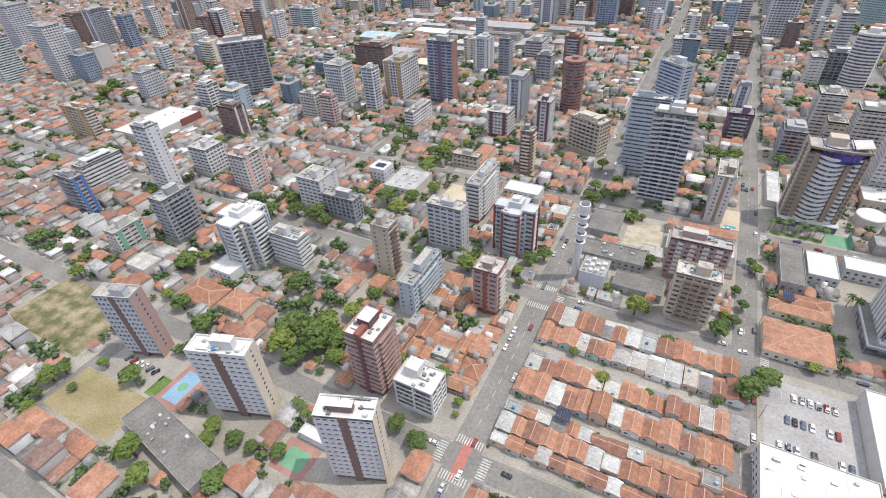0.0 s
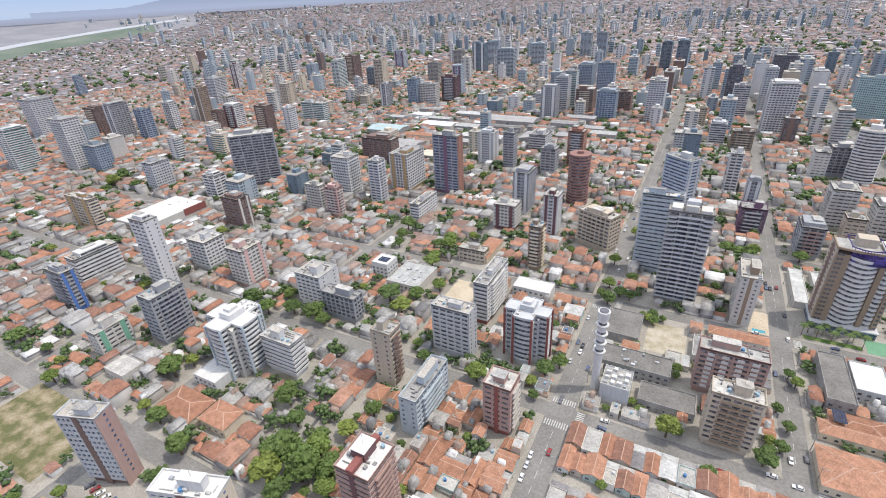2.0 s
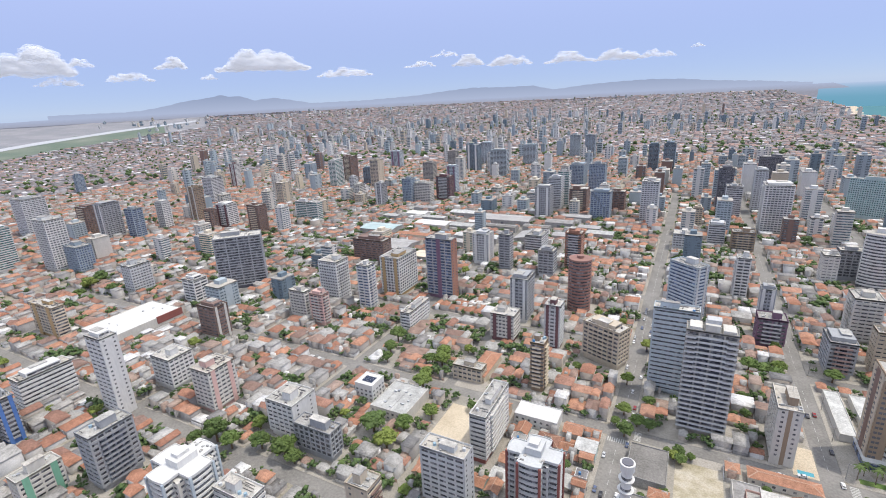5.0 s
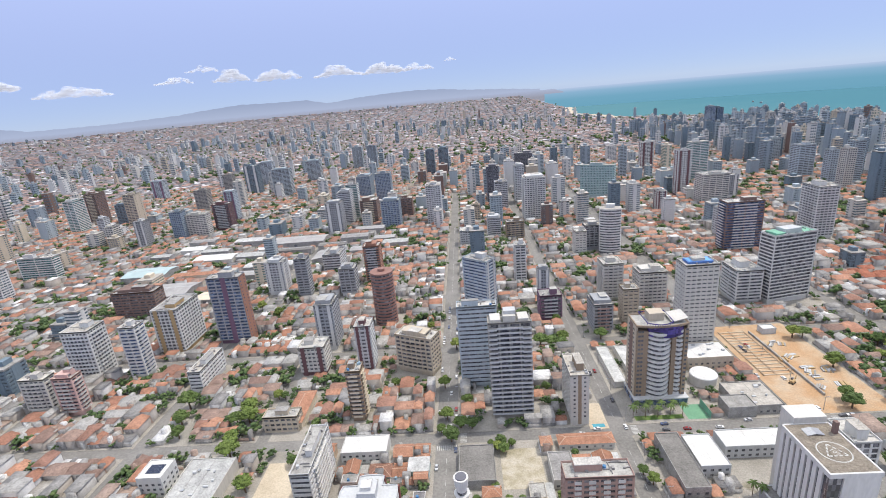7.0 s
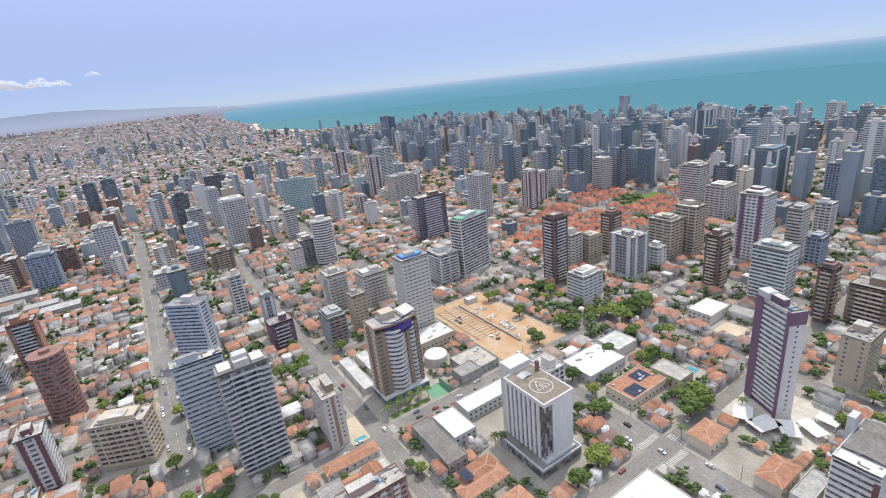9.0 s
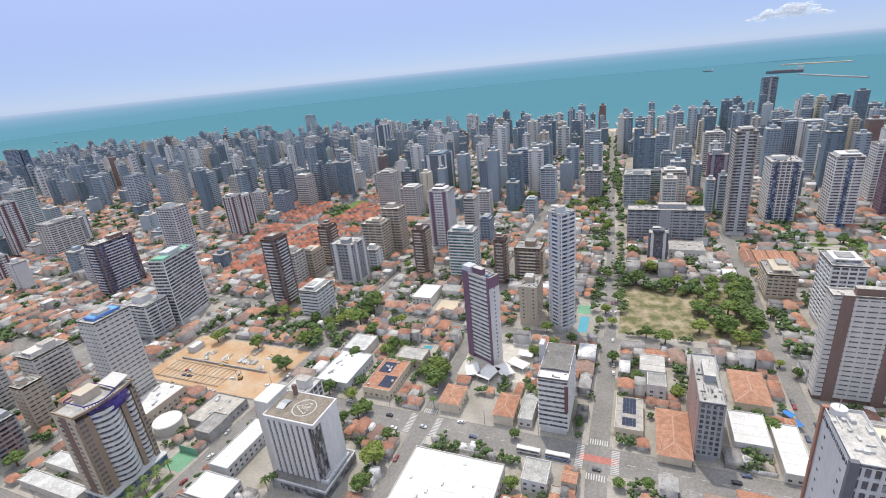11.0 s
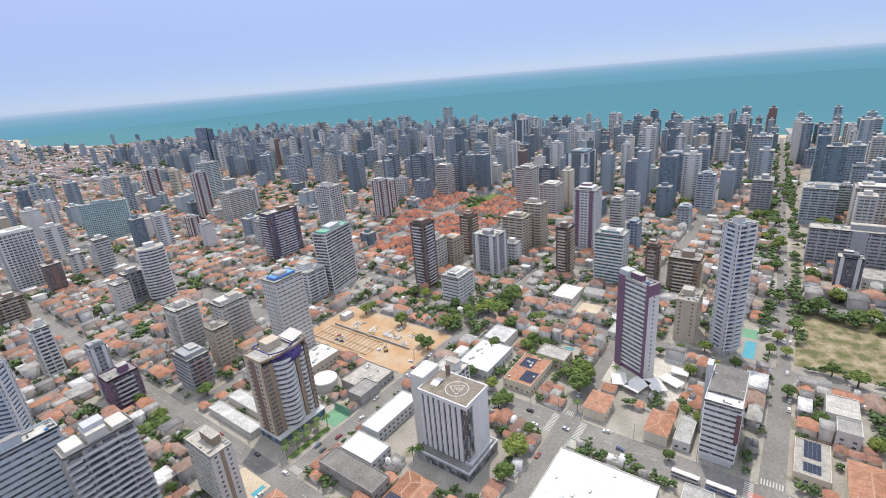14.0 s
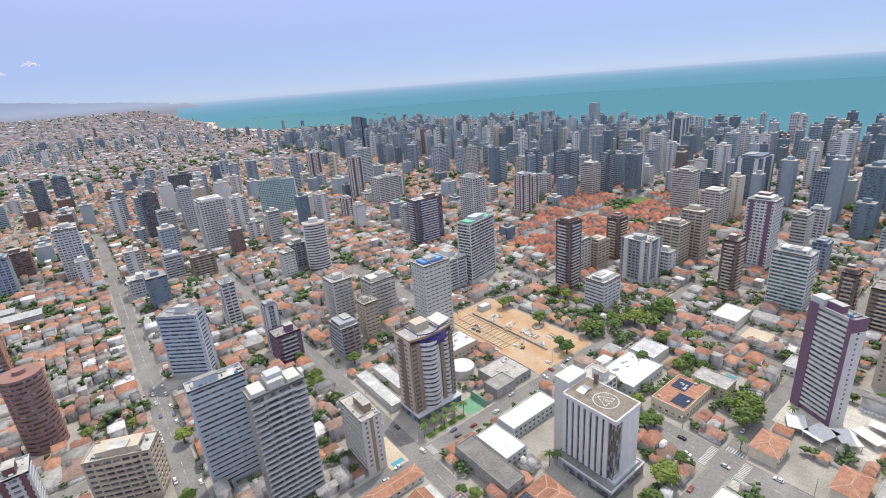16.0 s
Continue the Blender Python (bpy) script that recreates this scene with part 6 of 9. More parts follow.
# ---- named ground and low buildings, space by space ----
def hip_building(label, x, y, w, d, h, wall, name="low_building", category="building", rise=None, rot=0):
    take(x, y, w, d, 0.6)
    t = thing(name, x, y, SLAB, rot, label, category)
    part("wall", MB().box(-w / 2, w / 2, -d / 2, d / 2, 0, h), wall, t)
    cover = part("roof", MB().hip(-w / 2 - 0.6, w / 2 + 0.6, -d / 2 - 0.6, d / 2 + 0.6, h, rise or min(w, d) * 0.2), TILE, t)
    for q in hip_caps(-w / 2 - 0.6, w / 2 + 0.6, -d / 2 - 0.6, d / 2 + 0.6, h, rise or min(w, d) * 0.2, 0.3):
        part("ridge_cap", q, RIDGE, cover)
    g = MB()
    for i in range(max(2, int(w / 4))):
        c = -w / 2 + (i + 0.5) * w / max(2, int(w / 4))
        g.box(c - 0.7, c + 0.7, -d / 2 - 0.05, -d / 2, 1.0, 2.3)
    part("window_relief", g, GLASS, t, kind="stuff")
    return t


# the violet-topped tower with a bowed, white-banded front
def violet_tower(x, y):
    w, d, h, n_ = 30.0, 15.0, 55.5, 15
    take(x, y, w + 6, d + 8)
    t = thing("curved_tower", x, y, SLAB, 0, "tan tower with bowed white balconies and a violet glass top", "apartment building", GR)

    def outline(o, x0, x1, bow):
        pts = [(x0 - o, d / 2 + o), (x0 - o, -d / 2 - o)]
        for i in range(1, 12):
            a = -1 + 2 * i / 12
            pts.append(((x0 + x1) / 2 + a * ((x1 - x0) / 2 + o), -d / 2 - o - bow * (1 - a * a)))
        return pts + [(x1 + o, -d / 2 - o), (x1 + o, d / 2 + o)]

    part("glazing", MB().prism(outline(-0.8, -8.5, 5.5, 4.6), 0, h - 6), GLASS, t)
    part("glazing", MB().prism(outline(-0.8, 8.0, 12.5, 1.2), 0, h - 6), GLASS, t)
    part("wall", MB().box(-w / 2, w / 2, -d / 2 + 0.4, d / 2, 0, h - 6.5), TAN, t, "tan-tiled wall")
    me = MB().prism(outline(0.0, -8.5, 5.5, 4.6), -0.75, 0.65).mesh("balcony", WHITE)
    me2 = MB().prism(outline(0.0, 8.0, 12.5, 1.2), -0.75, 0.65).mesh("balcony", WHITE)
    for i in range(n_):
        part("balcony", me, None, t, loc=(0, 0, 5.5 + i * 3.05))
        part("balcony", me2, None, t, loc=(0, 0, 5.5 + i * 3.05))
    for a, b in ((-15, -10.6), (-10.6, -8.4), (5.6, 8.0), (12.6, 15)):
        part("pier", MB().box(a, b, -d / 2 - 0.9, d / 2, 0, h - 6), TAN, t, "tan-tiled full-height pier")
    win = MB().box(-0.7, 0.7, -0.05, 0.05, 0, 1.3).mesh("window", GLASS)
    for i in range(n_ + 1):
        for c in (-13.6, -11.9, 14.0):
            part("window", win, None, t, loc=(c, -d / 2 - 0.93, 5.2 + i * 2.9))
    sidewin = MB().box(-0.05, 0.05, -1.0, 1.0, 0, 1.3).mesh("window", GLASS)
    for s in (-1, 1):
        part("end_wall", MB().box(s * w / 2 - 0.5, s * w / 2 + 0.5, -d / 2, d / 2, 0, h - 3), BEIGE, t)
        part("end_strip", MB().box(s * w / 2 - 0.58, s * w / 2 + 0.58, -2.6, 2.6, 4, h - 3.2), BROWN, t)
        for i in range(n_ + 1):
            for c in (-4.2, 3.6):
                part("window", sidewin, None, t, loc=(s * (w / 2 + 0.5), c, 5.2 + i * 2.9))
    part("crown_band", MB().prism(outline(-0.2, -8.5, 12.5, 4.2), h - 9.5, h - 3.2), GLASS_VIOLET, t, "violet glass crown storeys")
    for z in (h - 7.6, h - 5.6):
        part("crown_mullion", MB().rim(outline(0.0, -8.5, 12.5, 4.2), outline(-0.4, -8.5, 12.5, 4.2), z, z + 0.25), PURPLE, t)
    part("crown_wall", MB().rim(outline(0.3, -w / 2, w / 2, 2.6), outline(-0.3, -w / 2, w / 2, 2.6), h - 3.3, h - 2.0), TAN, t)
    part("crown_rail", MB().rim(outline(0.2, -9, 6, 3.6), outline(0.0, -9, 6, 3.6), h - 1.0, h - 0.4), PURPLE, t, "thin violet roof rail")
    post = MB().box(-0.12, 0.12, -0.12, 0.12, h - 2.1, h - 1.0).mesh("rail_post", PURPLE)
    for px_, py_ in outline(0.1, -9, 6, 3.6):
        part("rail_post", post, None, t, loc=(px_, py_, 0))
    part("roof_slab", MB().prism(outline(-0.3, -w / 2, w / 2, 2.6), h - 3.2, h - 2.6), ROOF_GREY, t)
    part("lift_house", MB().box(-6, 3, -2, 5.5, h - 2.6, h + 2.2), BEIGE, t)
    g = MB()
    g.add([(5.5, -7, h - 1.2), (15, -6.5, h + 0.6), (15, 5, h + 0.8), (5.5, 5, h - 0.6), (5.5, -7, h - 1.7), (15, -6.5, h + 0.1), (15, 5, h + 0.3), (5.5, 5, h - 1.1)],
          [(0, 1, 2, 3), (7, 6, 5, 4), (0, 4, 5, 1), (1, 5, 6, 2), (2, 6, 7, 3), (3, 7, 4, 0)])
    part("roof_wing", g, OFFWHITE, t, "white tilted roof wing")
    part("podium", MB().box(-w / 2 - 1, w / 2 + 1, -d / 2 - 4, d / 2, 0, 4.2), GLASS_BLUE, t)
    part("podium_roof", MB().box(-w / 2 - 1.5, w / 2 + 1.5, -d / 2 - 4.6, d / 2, 4.2, 4.9), LGREY, t)


violet_tower(111.5, 268.5)


# the office tower with the landing ring on its roof
def ring_tower(x, y):
    w, d, h = 19.4, 28.5, 41.5
    take(x, y, 36, 40)
    t = thing("office_tower", x, y, SLAB, 0, "pale office tower with dark window slots and roof ring", "office building", GR)
    part("glazing", MB().box(-w / 2 + 0.7, w / 2 - 0.7, -d / 2 + 0.7, d / 2 - 0.7, 6, h - 1), GLASS, t)
    fin = MB().box(-0.35, 0.35, -1.05, 1.05, 7, h - 1.6).mesh("fin", WHITE)
    for i in range(8):
        part("fin", fin, None, t, loc=(-w / 2 + 0.35, -d / 2 + 4.2 + i * (d - 5.2) / 7, 0))
    for i in range(8):
        part("fin", fin, None, t, loc=(w / 2 - 0.35, -d / 2 + 4.2 + i * (d - 5.2) / 7, 0))
    part("end_wall", MB().box(-w / 2 + 5.5, w / 2, -d / 2 - 0.5, -d / 2 + 0.9, 0, h), WHITE, t, "blank white end wall")
    part("corner_glazing", MB().box(-w / 2 + 0.4, -w / 2 + 5.5, -d / 2 + 0.1, -d / 2 + 0.9, 6, h - 1.2), GLASS, t)
    part("end_wall", MB().box(-w / 2, w / 2, d / 2 - 0.9, d / 2, 0, h), WHITE, t)
    g = MB()
    for a, b, c, f in ((-w / 2 - 0.3, w / 2 + 0.3, -d / 2 - 0.8, -d / 2 - 0.1), (-w / 2 - 0.3, w / 2 + 0.3, d / 2 - 0.3, d / 2 + 0.3), (-w / 2 - 0.3, -w / 2 + 0.4, -d / 2, d / 2), (w / 2 - 0.4, w / 2 + 0.3, -d / 2, d / 2)):
        g.box(a, b, c, f, h - 1.6, h + 0.5)
    part("parapet", g, WHITE, t)
    part("roof_slab", MB().box(-w / 2 + 0.4, w / 2 - 0.3, -d / 2, d / 2 - 0.3, h - 0.4, h + 0.25), ROOFBROWN, t, "stained brown-grey roof")
    g = MB()
    k = 40
    a = [6.28319 * i / k for i in range(k)]
    for r0, r1 in ((5.6, 6.1),):
        g.add([(r0 * math.cos(q), r0 * math.sin(q) - 3, h + 0.28) for q in a] + [(r1 * math.cos(q), r1 * math.sin(q) - 3, h + 0.28) for q in a], [(i, k + i, k + (i + 1) % k, (i + 1) % k) for i in range(k)])
    tri = [(4.6 * math.cos(radians(b)), 4.6 * math.sin(radians(b)) - 3) for b in (90, 210, 330)]
    for i in range(3):
        p, q = Vector(tri[i]), Vector(tri[(i + 1) % 3])
        for f0, f1 in ((0.03, 0.22), (0.30, 0.47), (0.55, 0.72), (0.8, 0.97)):
            u = (q - p).normalized()
            n_ = Vector((-u.y, u.x)) * 0.28
            s, e = p.lerp(q, f0), p.lerp(q, f1)
            g.add([(*(s - n_), h + 0.28), (*(e - n_), h + 0.28), (*(e + n_), h + 0.28), (*(s + n_), h + 0.28)], [(0, 1, 2, 3)])
    part("landing_mark", g, LINE, t, "faded pale ring and dashed triangle")
    fc = bpy.data.curves.new("digits", "FONT")
    fc.body, fc.size, fc.extrude, fc.align_x, fc.align_y = "107", 2.6, 0.01, "CENTER", "CENTER"
    tmp = bpy.data.objects.new("digits", fc)
    me = bpy.data.meshes.new_from_object(tmp)
    bpy.data.objects.remove(tmp)
    me.materials.clear()
    me.materials.append(LINE)
    ob = part("landing_number", me, None, t, loc=(0, -3.2, h + 0.29))
    ob.rotation_euler = (0, 0, radians(-70))
    part("lift_house", MB().box(-5, 9.0, d / 2 + 0.1, d / 2 + 9, 0, h + 3.5), OFFWHITE, t, "pale service core at the back")
    part("skylight", MB().gable(-4, 3, 6.5, 11, h + 0.5, 0.8, "y"), STEEL, t)
    part("chimney", MB().box(7, 8.6, 7, 8.8, h, h + 6), BROWN, t)
    part("podium", MB().box(-14, 13, -17, 16, 0, 6), GREY, t, "two-storey podium with dark glazing")
    part("podium_roof", MB().box(-14.4, 13.4, -17.4, 16.4, 6, 6.6), LGREY, t)
    part("podium_deck", MB().box(-13.6, 12.6, -16.6, 15.6, 6.6, 6.75), DARKSHEET, t)
    part("podium_glazing", MB().box(-14.06, 13.06, -17.06, 10, 1.0, 4.6), GLASS, t)
    for i in range(3):
        part("terrace", MB().box(-10 + i * 1.2, 10 - i * 1.2, -16 + i * 1.3, -12, 6.6 + i * 1.6, 8.2 + i * 1.6), LGREY, t)


ring_tower(142.8, 169.5)
tower("white annex block with dark window slots", 168.0, 188.0, 12, 16, 33.0, WHITE, px=3, py=5, sp=0.5, split=True, name="office_building", category="office building")

# dark-roofed office beside the main cross street
t_ = tower("white banded office tower with a dark sheet roof and red corner", 218.0, 57.4, 33, 15.6, 35.0, WHITE, sp=1.55, split=True, name="office_tower", category="office building", roof=ROOF_WHITE, cap=False)
part("roof_deck", MB().gable(-9, 16, -7.4, 7.4, 36.0, 0.7, "x"), DARKSHEET, t_, "dark corrugated roof deck")
part("corner_panel", MB().box(-16.9, -16.4, -7.9, -6.0, 16, 32), MAROON, t_)
part("service_core", MB().box(4, 10, 7.8, 10.5, 0, 42), LGREY, t_)

# grey slab tower close by, with its roof tanks
t_ = tower("tall smooth grey slab tower with narrow window slots", 145.5, -44, 25, 10.5, 72, LGREY, sp=1.2, px=2, py=4, split=True, blank="N", cap=False, fh=4.6)
for s in (-1, 1):
    part("corner_pier", MB().box(s * 12.3 - 0.8, s * 12.3 + 0.8, 3.5, 5.9, 0, 73.2), TERRA if s > 0 else DGREY, t_)
g = MB()
for i in range(18):
    g.box(-11 + i * 1.25, -10.4 + i * 1.25, 5.3, 5.45, 69.2, 70.4)
part("vent_row", g, GLASS, t_, "row of small dark vents")
part("tank_ring", MB().cyl(10.5, 2.0, 2.3, 72, 74.5, 20), WHITE, t_, "white round tank rim")
part("antenna", MB().cyl(10.5, 2.0, 0.12, 74.5, 82, 6), STEEL, t_)
t_ = tower("lower grey wing with a beige roof and pergola", 148, -57.5, 27, 14, 65, OFFWHITE, sp=1.2, px=4, split=True, cap=False, roof=CREAM, fh=4.2)
g = MB()
for i in range(16):
    g.box(-12 + i * 1.6, -11.6 + i * 1.6, -10.5, -6.9, 64.6, 65.0)
g.box(-13, 13, -10.7, -10.4, 64.4, 65.1)
part("pergola", g, WHITE, t_, "white slatted pergola along the roof edge")
t_ = thing("round_stair_tower", 130.5, -52, SLAB, 0, "pale cylindrical stair tower with a rim", "tower")
part("shaft", MB().cyl(0, 0, 2.6, 0, 63, 20), LGREY, t_)
part("rim", MB().cyl(0, 0, 3.0, 62.5, 64.2, 20), WHITE, t_)
take(130.5, -52, 6, 6)

# the white ringed water tower and the sheds round it
t_ = thing("water_tower", -8.6, 153, SLAB, 0, "slender white water tower with stacked ring galleries", "water tower")
take(-8.6, 153, 8, 8)
part("shaft", MB().cyl(0, 0, 2.0, 0, 47, 20), WHITE, t_)
for z in (25, 30.5, 36, 41.5):
    gal = part("ring_gallery", MB().cyl(0, 0, 2.9, z, z + 0.9, 20, 3.2), WHITE, t_)
    part("gallery_window", MB().cyl(0, 0, 2.08, z + 1.0, z + 2.2, 20), GLASS, t_)
part("head", MB().cyl(0, 0, 2.7, 46, 50, 20, 3.0), WHITE, t_)
part("cap", MB().cyl(0, 0, 2.2, 50, 50.4, 20), DGREY, t_)
t_ = flat_building("pale service block with rooftop plant", 2, 153, 14, 15, 11, LGREY, ROOF_GREY, windows="")
for i in range(14):
    a, b = (i % 4) * 3.1 - 5.6, (i // 4) * 3.4 - 6.0
    part("rooftop_unit", MB().box(a, a + 1.5 + (i % 3) * 0.4, b, b + 1.4 + (i % 2) * 0.8, 11.1, 12.0 + (i % 3) * 0.7), WHITE if i % 3 else STEEL, t_)
flat_building("long weathered shed with a dark sheet roof", 8, 176, 36, 15, 7, CONCRETE, DARKSHEET, "shed", "shed", windows="S")
flat_building("low shed with a dark sheet roof", 26, 156, 26, 14, 5, CONCRETE, DARKSHEET, "shed", "shed", windows="S")
flat_building("dark sheet-roofed warehouse at the corner", -3, 210, 19, 26, 5, CONCRETE, DARKSHEET, "warehouse", "warehouse", windows="W")
patch("bare_lot", 10, 32, 196, 225, BARE, "bare sandy vacant lot with scrub", "vacant lot")
flat_building("low grey roof beside the vacant lot", 41, 205, 12, 20, 5, OFFWHITE, SHEET)
hip_building("clay-roofed row behind a white wall", 58, 226, 30, 8, 4, OFFWHITE)

# south-east: commercial roofs
flat_building("long building with a dark weathered flat roof", 100, 203, 12, 38, 8, CONCRETE, DARKSHEET, "commercial_building", "commercial building", windows="S")
flat_building("commercial box with a white roof", 115, 209.5, 14.5, 23, 7, LGREY, ROOF_WHITE, "commercial_building", "commercial building", windows="S")
flat_building("showroom with a flat white roof", 144, 217, 36, 13, 7, LGREY, ROOF_WHITE, "commercial_building", "commercial building", windows="S")
patch("yard", 123, 168, 190, 209, PAVING, "pale concrete yard", "yard")
hip_building("clay-roofed building with a solar array", 106, 173.5, 22, 15, 4, CREAM)
solar_array(97.5, 174, 7.6, 5, 5)
flat_building("very large white-roofed supermarket", 144.6, 98, 43, 46.5, 8, OFFWHITE, ROOF_WHITE, "supermarket", "supermarket", windows="SE")
hip_building("restaurant with a broad clay-tile roof", 101, 143.5, 28, 22, 5, CREAM, "restaurant", "restaurant", 3.2)
hip_building("clay-roofed annex with solar panels", 103, 168, 26, 9, 4.5, CREAM)
patch("parking_lot", 88, 122.5, 78, 119, CARPARK, "grey asphalt car park with painted bays", "car park")
g = MB()
for i in range(10):
    for y in (84, 98, 111):
        g.box(92 + i * 3, 92.12 + i * 3, y - 2.4, y + 2.4, SLAB + 0.03, SLAB + 0.045)
solid("trim_parking_bays", g, LINE, "white painted parking bays", "road marking", kind="structure")
flat_building("white-roofed market hall at the car park", 103, 60, 38, 32, 8, OFFWHITE, ROOF_WHITE, "market_hall", "market", windows="W")

# round the violet tower
patch("garden", 90, 122, 243, 255, PAVING, "paved forecourt with a strip of palms", "garden")
patch("lawn_strip", 92, 120, 243.6, 247.5, GRASS, "narrow lawn under palms", "garden", SLAB + 0.03, 0.03, False)
patch("sports_court", 122, 134, 242.5, 256, COURT_GREEN, "green sports court behind netting", "sports court", SLAB + 0.03, 0.03)
t_ = thing("court_fence", 134.3, 249, SLAB, 0, "tall green net fence beside a court", "fence")
part("net", MB().box(-0.06, 0.06, -7, 7, 0, 4.5), GREENP, t_)
for i in range(5):
    part("post", MB().cyl(0, -7 + i * 3.5, 0.08, 0, 4.7, 6), STEEL, t_)
flat_building("long low shed with a pale sheet roof", 93.5, 300, 8, 46, 4, OFFWHITE, SHEET, "shed", "shed", windows="")
flat_building("second long low shed with a grey sheet roof", 107, 306, 9, 34, 4, OFFWHITE, SHEET, "shed", "shed", windows="")
t_ = thing("auditorium", 147, 279, SLAB, 0, "low white drum-shaped hall", "hall")
take(147, 279, 16, 18)
part("wall", MB().cyl(0, 0, 8.2, 0, 6, 28), OFFWHITE, t_)
part("roof", MB().cyl(0, 0, 8.4, 6, 6.5, 28, 8.0), ROOF_WHITE, t_)
flat_building("broad concrete canopy building", 164, 256, 25, 24, 5.5, CONCRETE, ROOF_GREY, windows="S")
flat_building("concrete canopy over a forecourt", 152, 248, 16, 12, 6.5, CONCRETE, ROOF_GREY, windows="")
flat_building("arcaded podium of the tall cream tower", 158, 302, 30, 20, 9, BEIGE, ROOF_WHITE, windows="SE")
g = MB().box(-8.5, 8.5, -4.6, 4.6, 0, 1.6)
t_ = thing("roof_pool", 159.5, 324, 66.8 + SLAB, 0, "bright blue covered pool deck on a tower roof", "pool")
part("deck", g, BLUE, t_)
part("cover", MB().box(-7.4, 7.4, -3.7, 3.7, 1.6, 1.75), surface("sky_blue_cover", [(0.16, 0.40, 0.75)], rough=0.4), t_)

# the building site
patch("building_site", 183, 240, 242, 350, ORANGE, "orange earth building site", "building site")
g = MB()
g.box(186, 207, 264, 346, SLAB + 0.03, SLAB + 0.05)
solid("site_pit", g, ORANGE, "levelled foundation bed in a building site", "foundation", kind="structure")
t_ = thing("formwork", 196.5, 311, SLAB + 0.05, 0, "rows of timber formwork beams on orange earth", "formwork")
bm_ = MB().box(-9.6, 9.6, -0.35, 0.35, 0, 0.5).mesh("beam", SAND)
for i in range(15):
    part("beam", bm_, None, t_, loc=(0, -29 + i * 4.1, 0))
bm_ = MB().box(-0.25, 0.25, -30, 30, 0.5, 0.75).mesh("purlin", TAN)
for c in (-9.2, -1.5, 9.2):
    part("purlin", bm_, None, t_, loc=(c, 0, 0))
t_ = thing("site_wall", 209, 302, SLAB, 0, "long low concrete retaining wall of a building site", "wall")
part("wall", MB().box(-0.5, 0.5, -44, 36, 0, 1.6), CONCRETE, t_)
srng = random.Random(8)
for i in range(16):
    t_ = thing("material_stack", 212 + srng.uniform(0, 24), 258 + srng.uniform(0, 66), SLAB + 0.03, srng.uniform(0, 90), "stack of building material on bare earth", "building material", "stacks on the building site")
    n_ = srng.randint(2, 5)
    for k in range(n_):
        part("crate", MB().box(-2.5, 2.5, k * 1.3 - 0.5, k * 1.3 + 0.5, 0, srng.uniform(0.4, 1.2)), srng.choice((CONCRETE, OCHRE, LGREY)), t_)
t_ = thing("excavator", 199, 272, SLAB + 0.05, 35, "small excavator on orange earth", "excavator")
for s in (-1, 1):
    part("track", MB().box(-1.9, 1.9, s * 1.1 - 0.3, s * 1.1 + 0.3, 0, 0.8), RUBBER, t_)
part("body", MB().box(-1.5, 1.6, -1.2, 1.2, 0.8, 2.2), OCHRE, t_)
part("cab", MB().box(0.2, 1.5, 0.1, 1.1, 2.2, 3.3), GLASS, t_)
g = MB()
g.add([(1.5, -0.3, 1.8), (1.5, 0.1, 1.8), (4.2, 0.1, 4.0), (4.2, -0.3, 4.0), (1.5, -0.3, 1.3), (1.5, 0.1, 1.3), (4.3, 0.1, 3.5), (4.3, -0.3, 3.5)], [(0, 1, 2, 3), (7, 6, 5, 4), (0, 3, 7, 4), (1, 5, 6, 2), (3, 2, 6, 7)])
g.box(4.0, 4.5, -0.3, 0.1, 1.2, 4.0)
part("boom", g, OCHRE, t_)
flat_building("low shed roof at the edge of the site", 222, 338, 10, 7, 4, LGREY, ROOF_WHITE, "shed", "shed", windows="")

# between the building site and the maroon-and-white tower
flat_building("large low building with a white and grey roof", 222, 200, 34, 24, 6, LGREY, ROOF_WHITE, windows="SW")
flat_building("low hall with a pale sheet roof", 252, 205, 20, 18, 6, OFFWHITE, SHEET, windows="W")
flat_building("low clay-coloured roof with solar panels", 221, 167, 32, 19, 6, CREAM, TILE, windows="SW")
solar_array(214, 163, 6.35, 11, 5)
solar_array(228, 170, 6.35, 11, 5)
flat_building("dark concrete block behind palms", 246, 160, 14, 20, 7, BEIGE, ROOF_GREY, windows="SW")
patch("pool_terrace", 252, 271, 150.5, 166, PAVING, "pale terrace round a pool", "terrace")
patch("pool", 255.5, 267, 154, 160.5, POOL, "turquoise swimming pool", "pool", SLAB + 0.03, 0.03, False)
patch("tower_terrace", 240, 282, 82, 126, mixed("pale_terrace", (0.50, 0.46, 0.40), (0.58, 0.55, 0.49), 0.2), "pale paved terrace round a tall tower", "terrace", SLAB, 0.04)
for i, (x, y, w, d, r) in enumerate(((243, 116, 13, 9, 24), (242, 105, 14, 10, -18), (247, 95.5, 13, 9, 40), (256, 88.5, 13, 8, 66), (268, 86, 10, 7, 88))):
    t_ = thing("canopy", x, y, SLAB, r, "flat white entrance canopy on posts", "canopy", "white canopies round the tower")
    part("roof", MB().box(-w / 2, w / 2, -d / 2, d / 2, 3.4, 3.75), ROOF_WHITE, t_)
    for a in (-1, 1):
        for b in (-1, 1):
            part("post", MB().box(a * (w / 2 - 0.6) - 0.15, a * (w / 2 - 0.6) + 0.15, b * (d / 2 - 0.6) - 0.15, b * (d / 2 - 0.6) + 0.15, 0, 3.4), WHITE, t_)
    take(x, y, 10, 8)
hip_building("cream house with a clay roof at the corner", 212, 118, 17, 12, 6.5, CREAM)
hip_building("cream house with a clay roof", 211, 85, 19, 11, 6.5, CREAM)
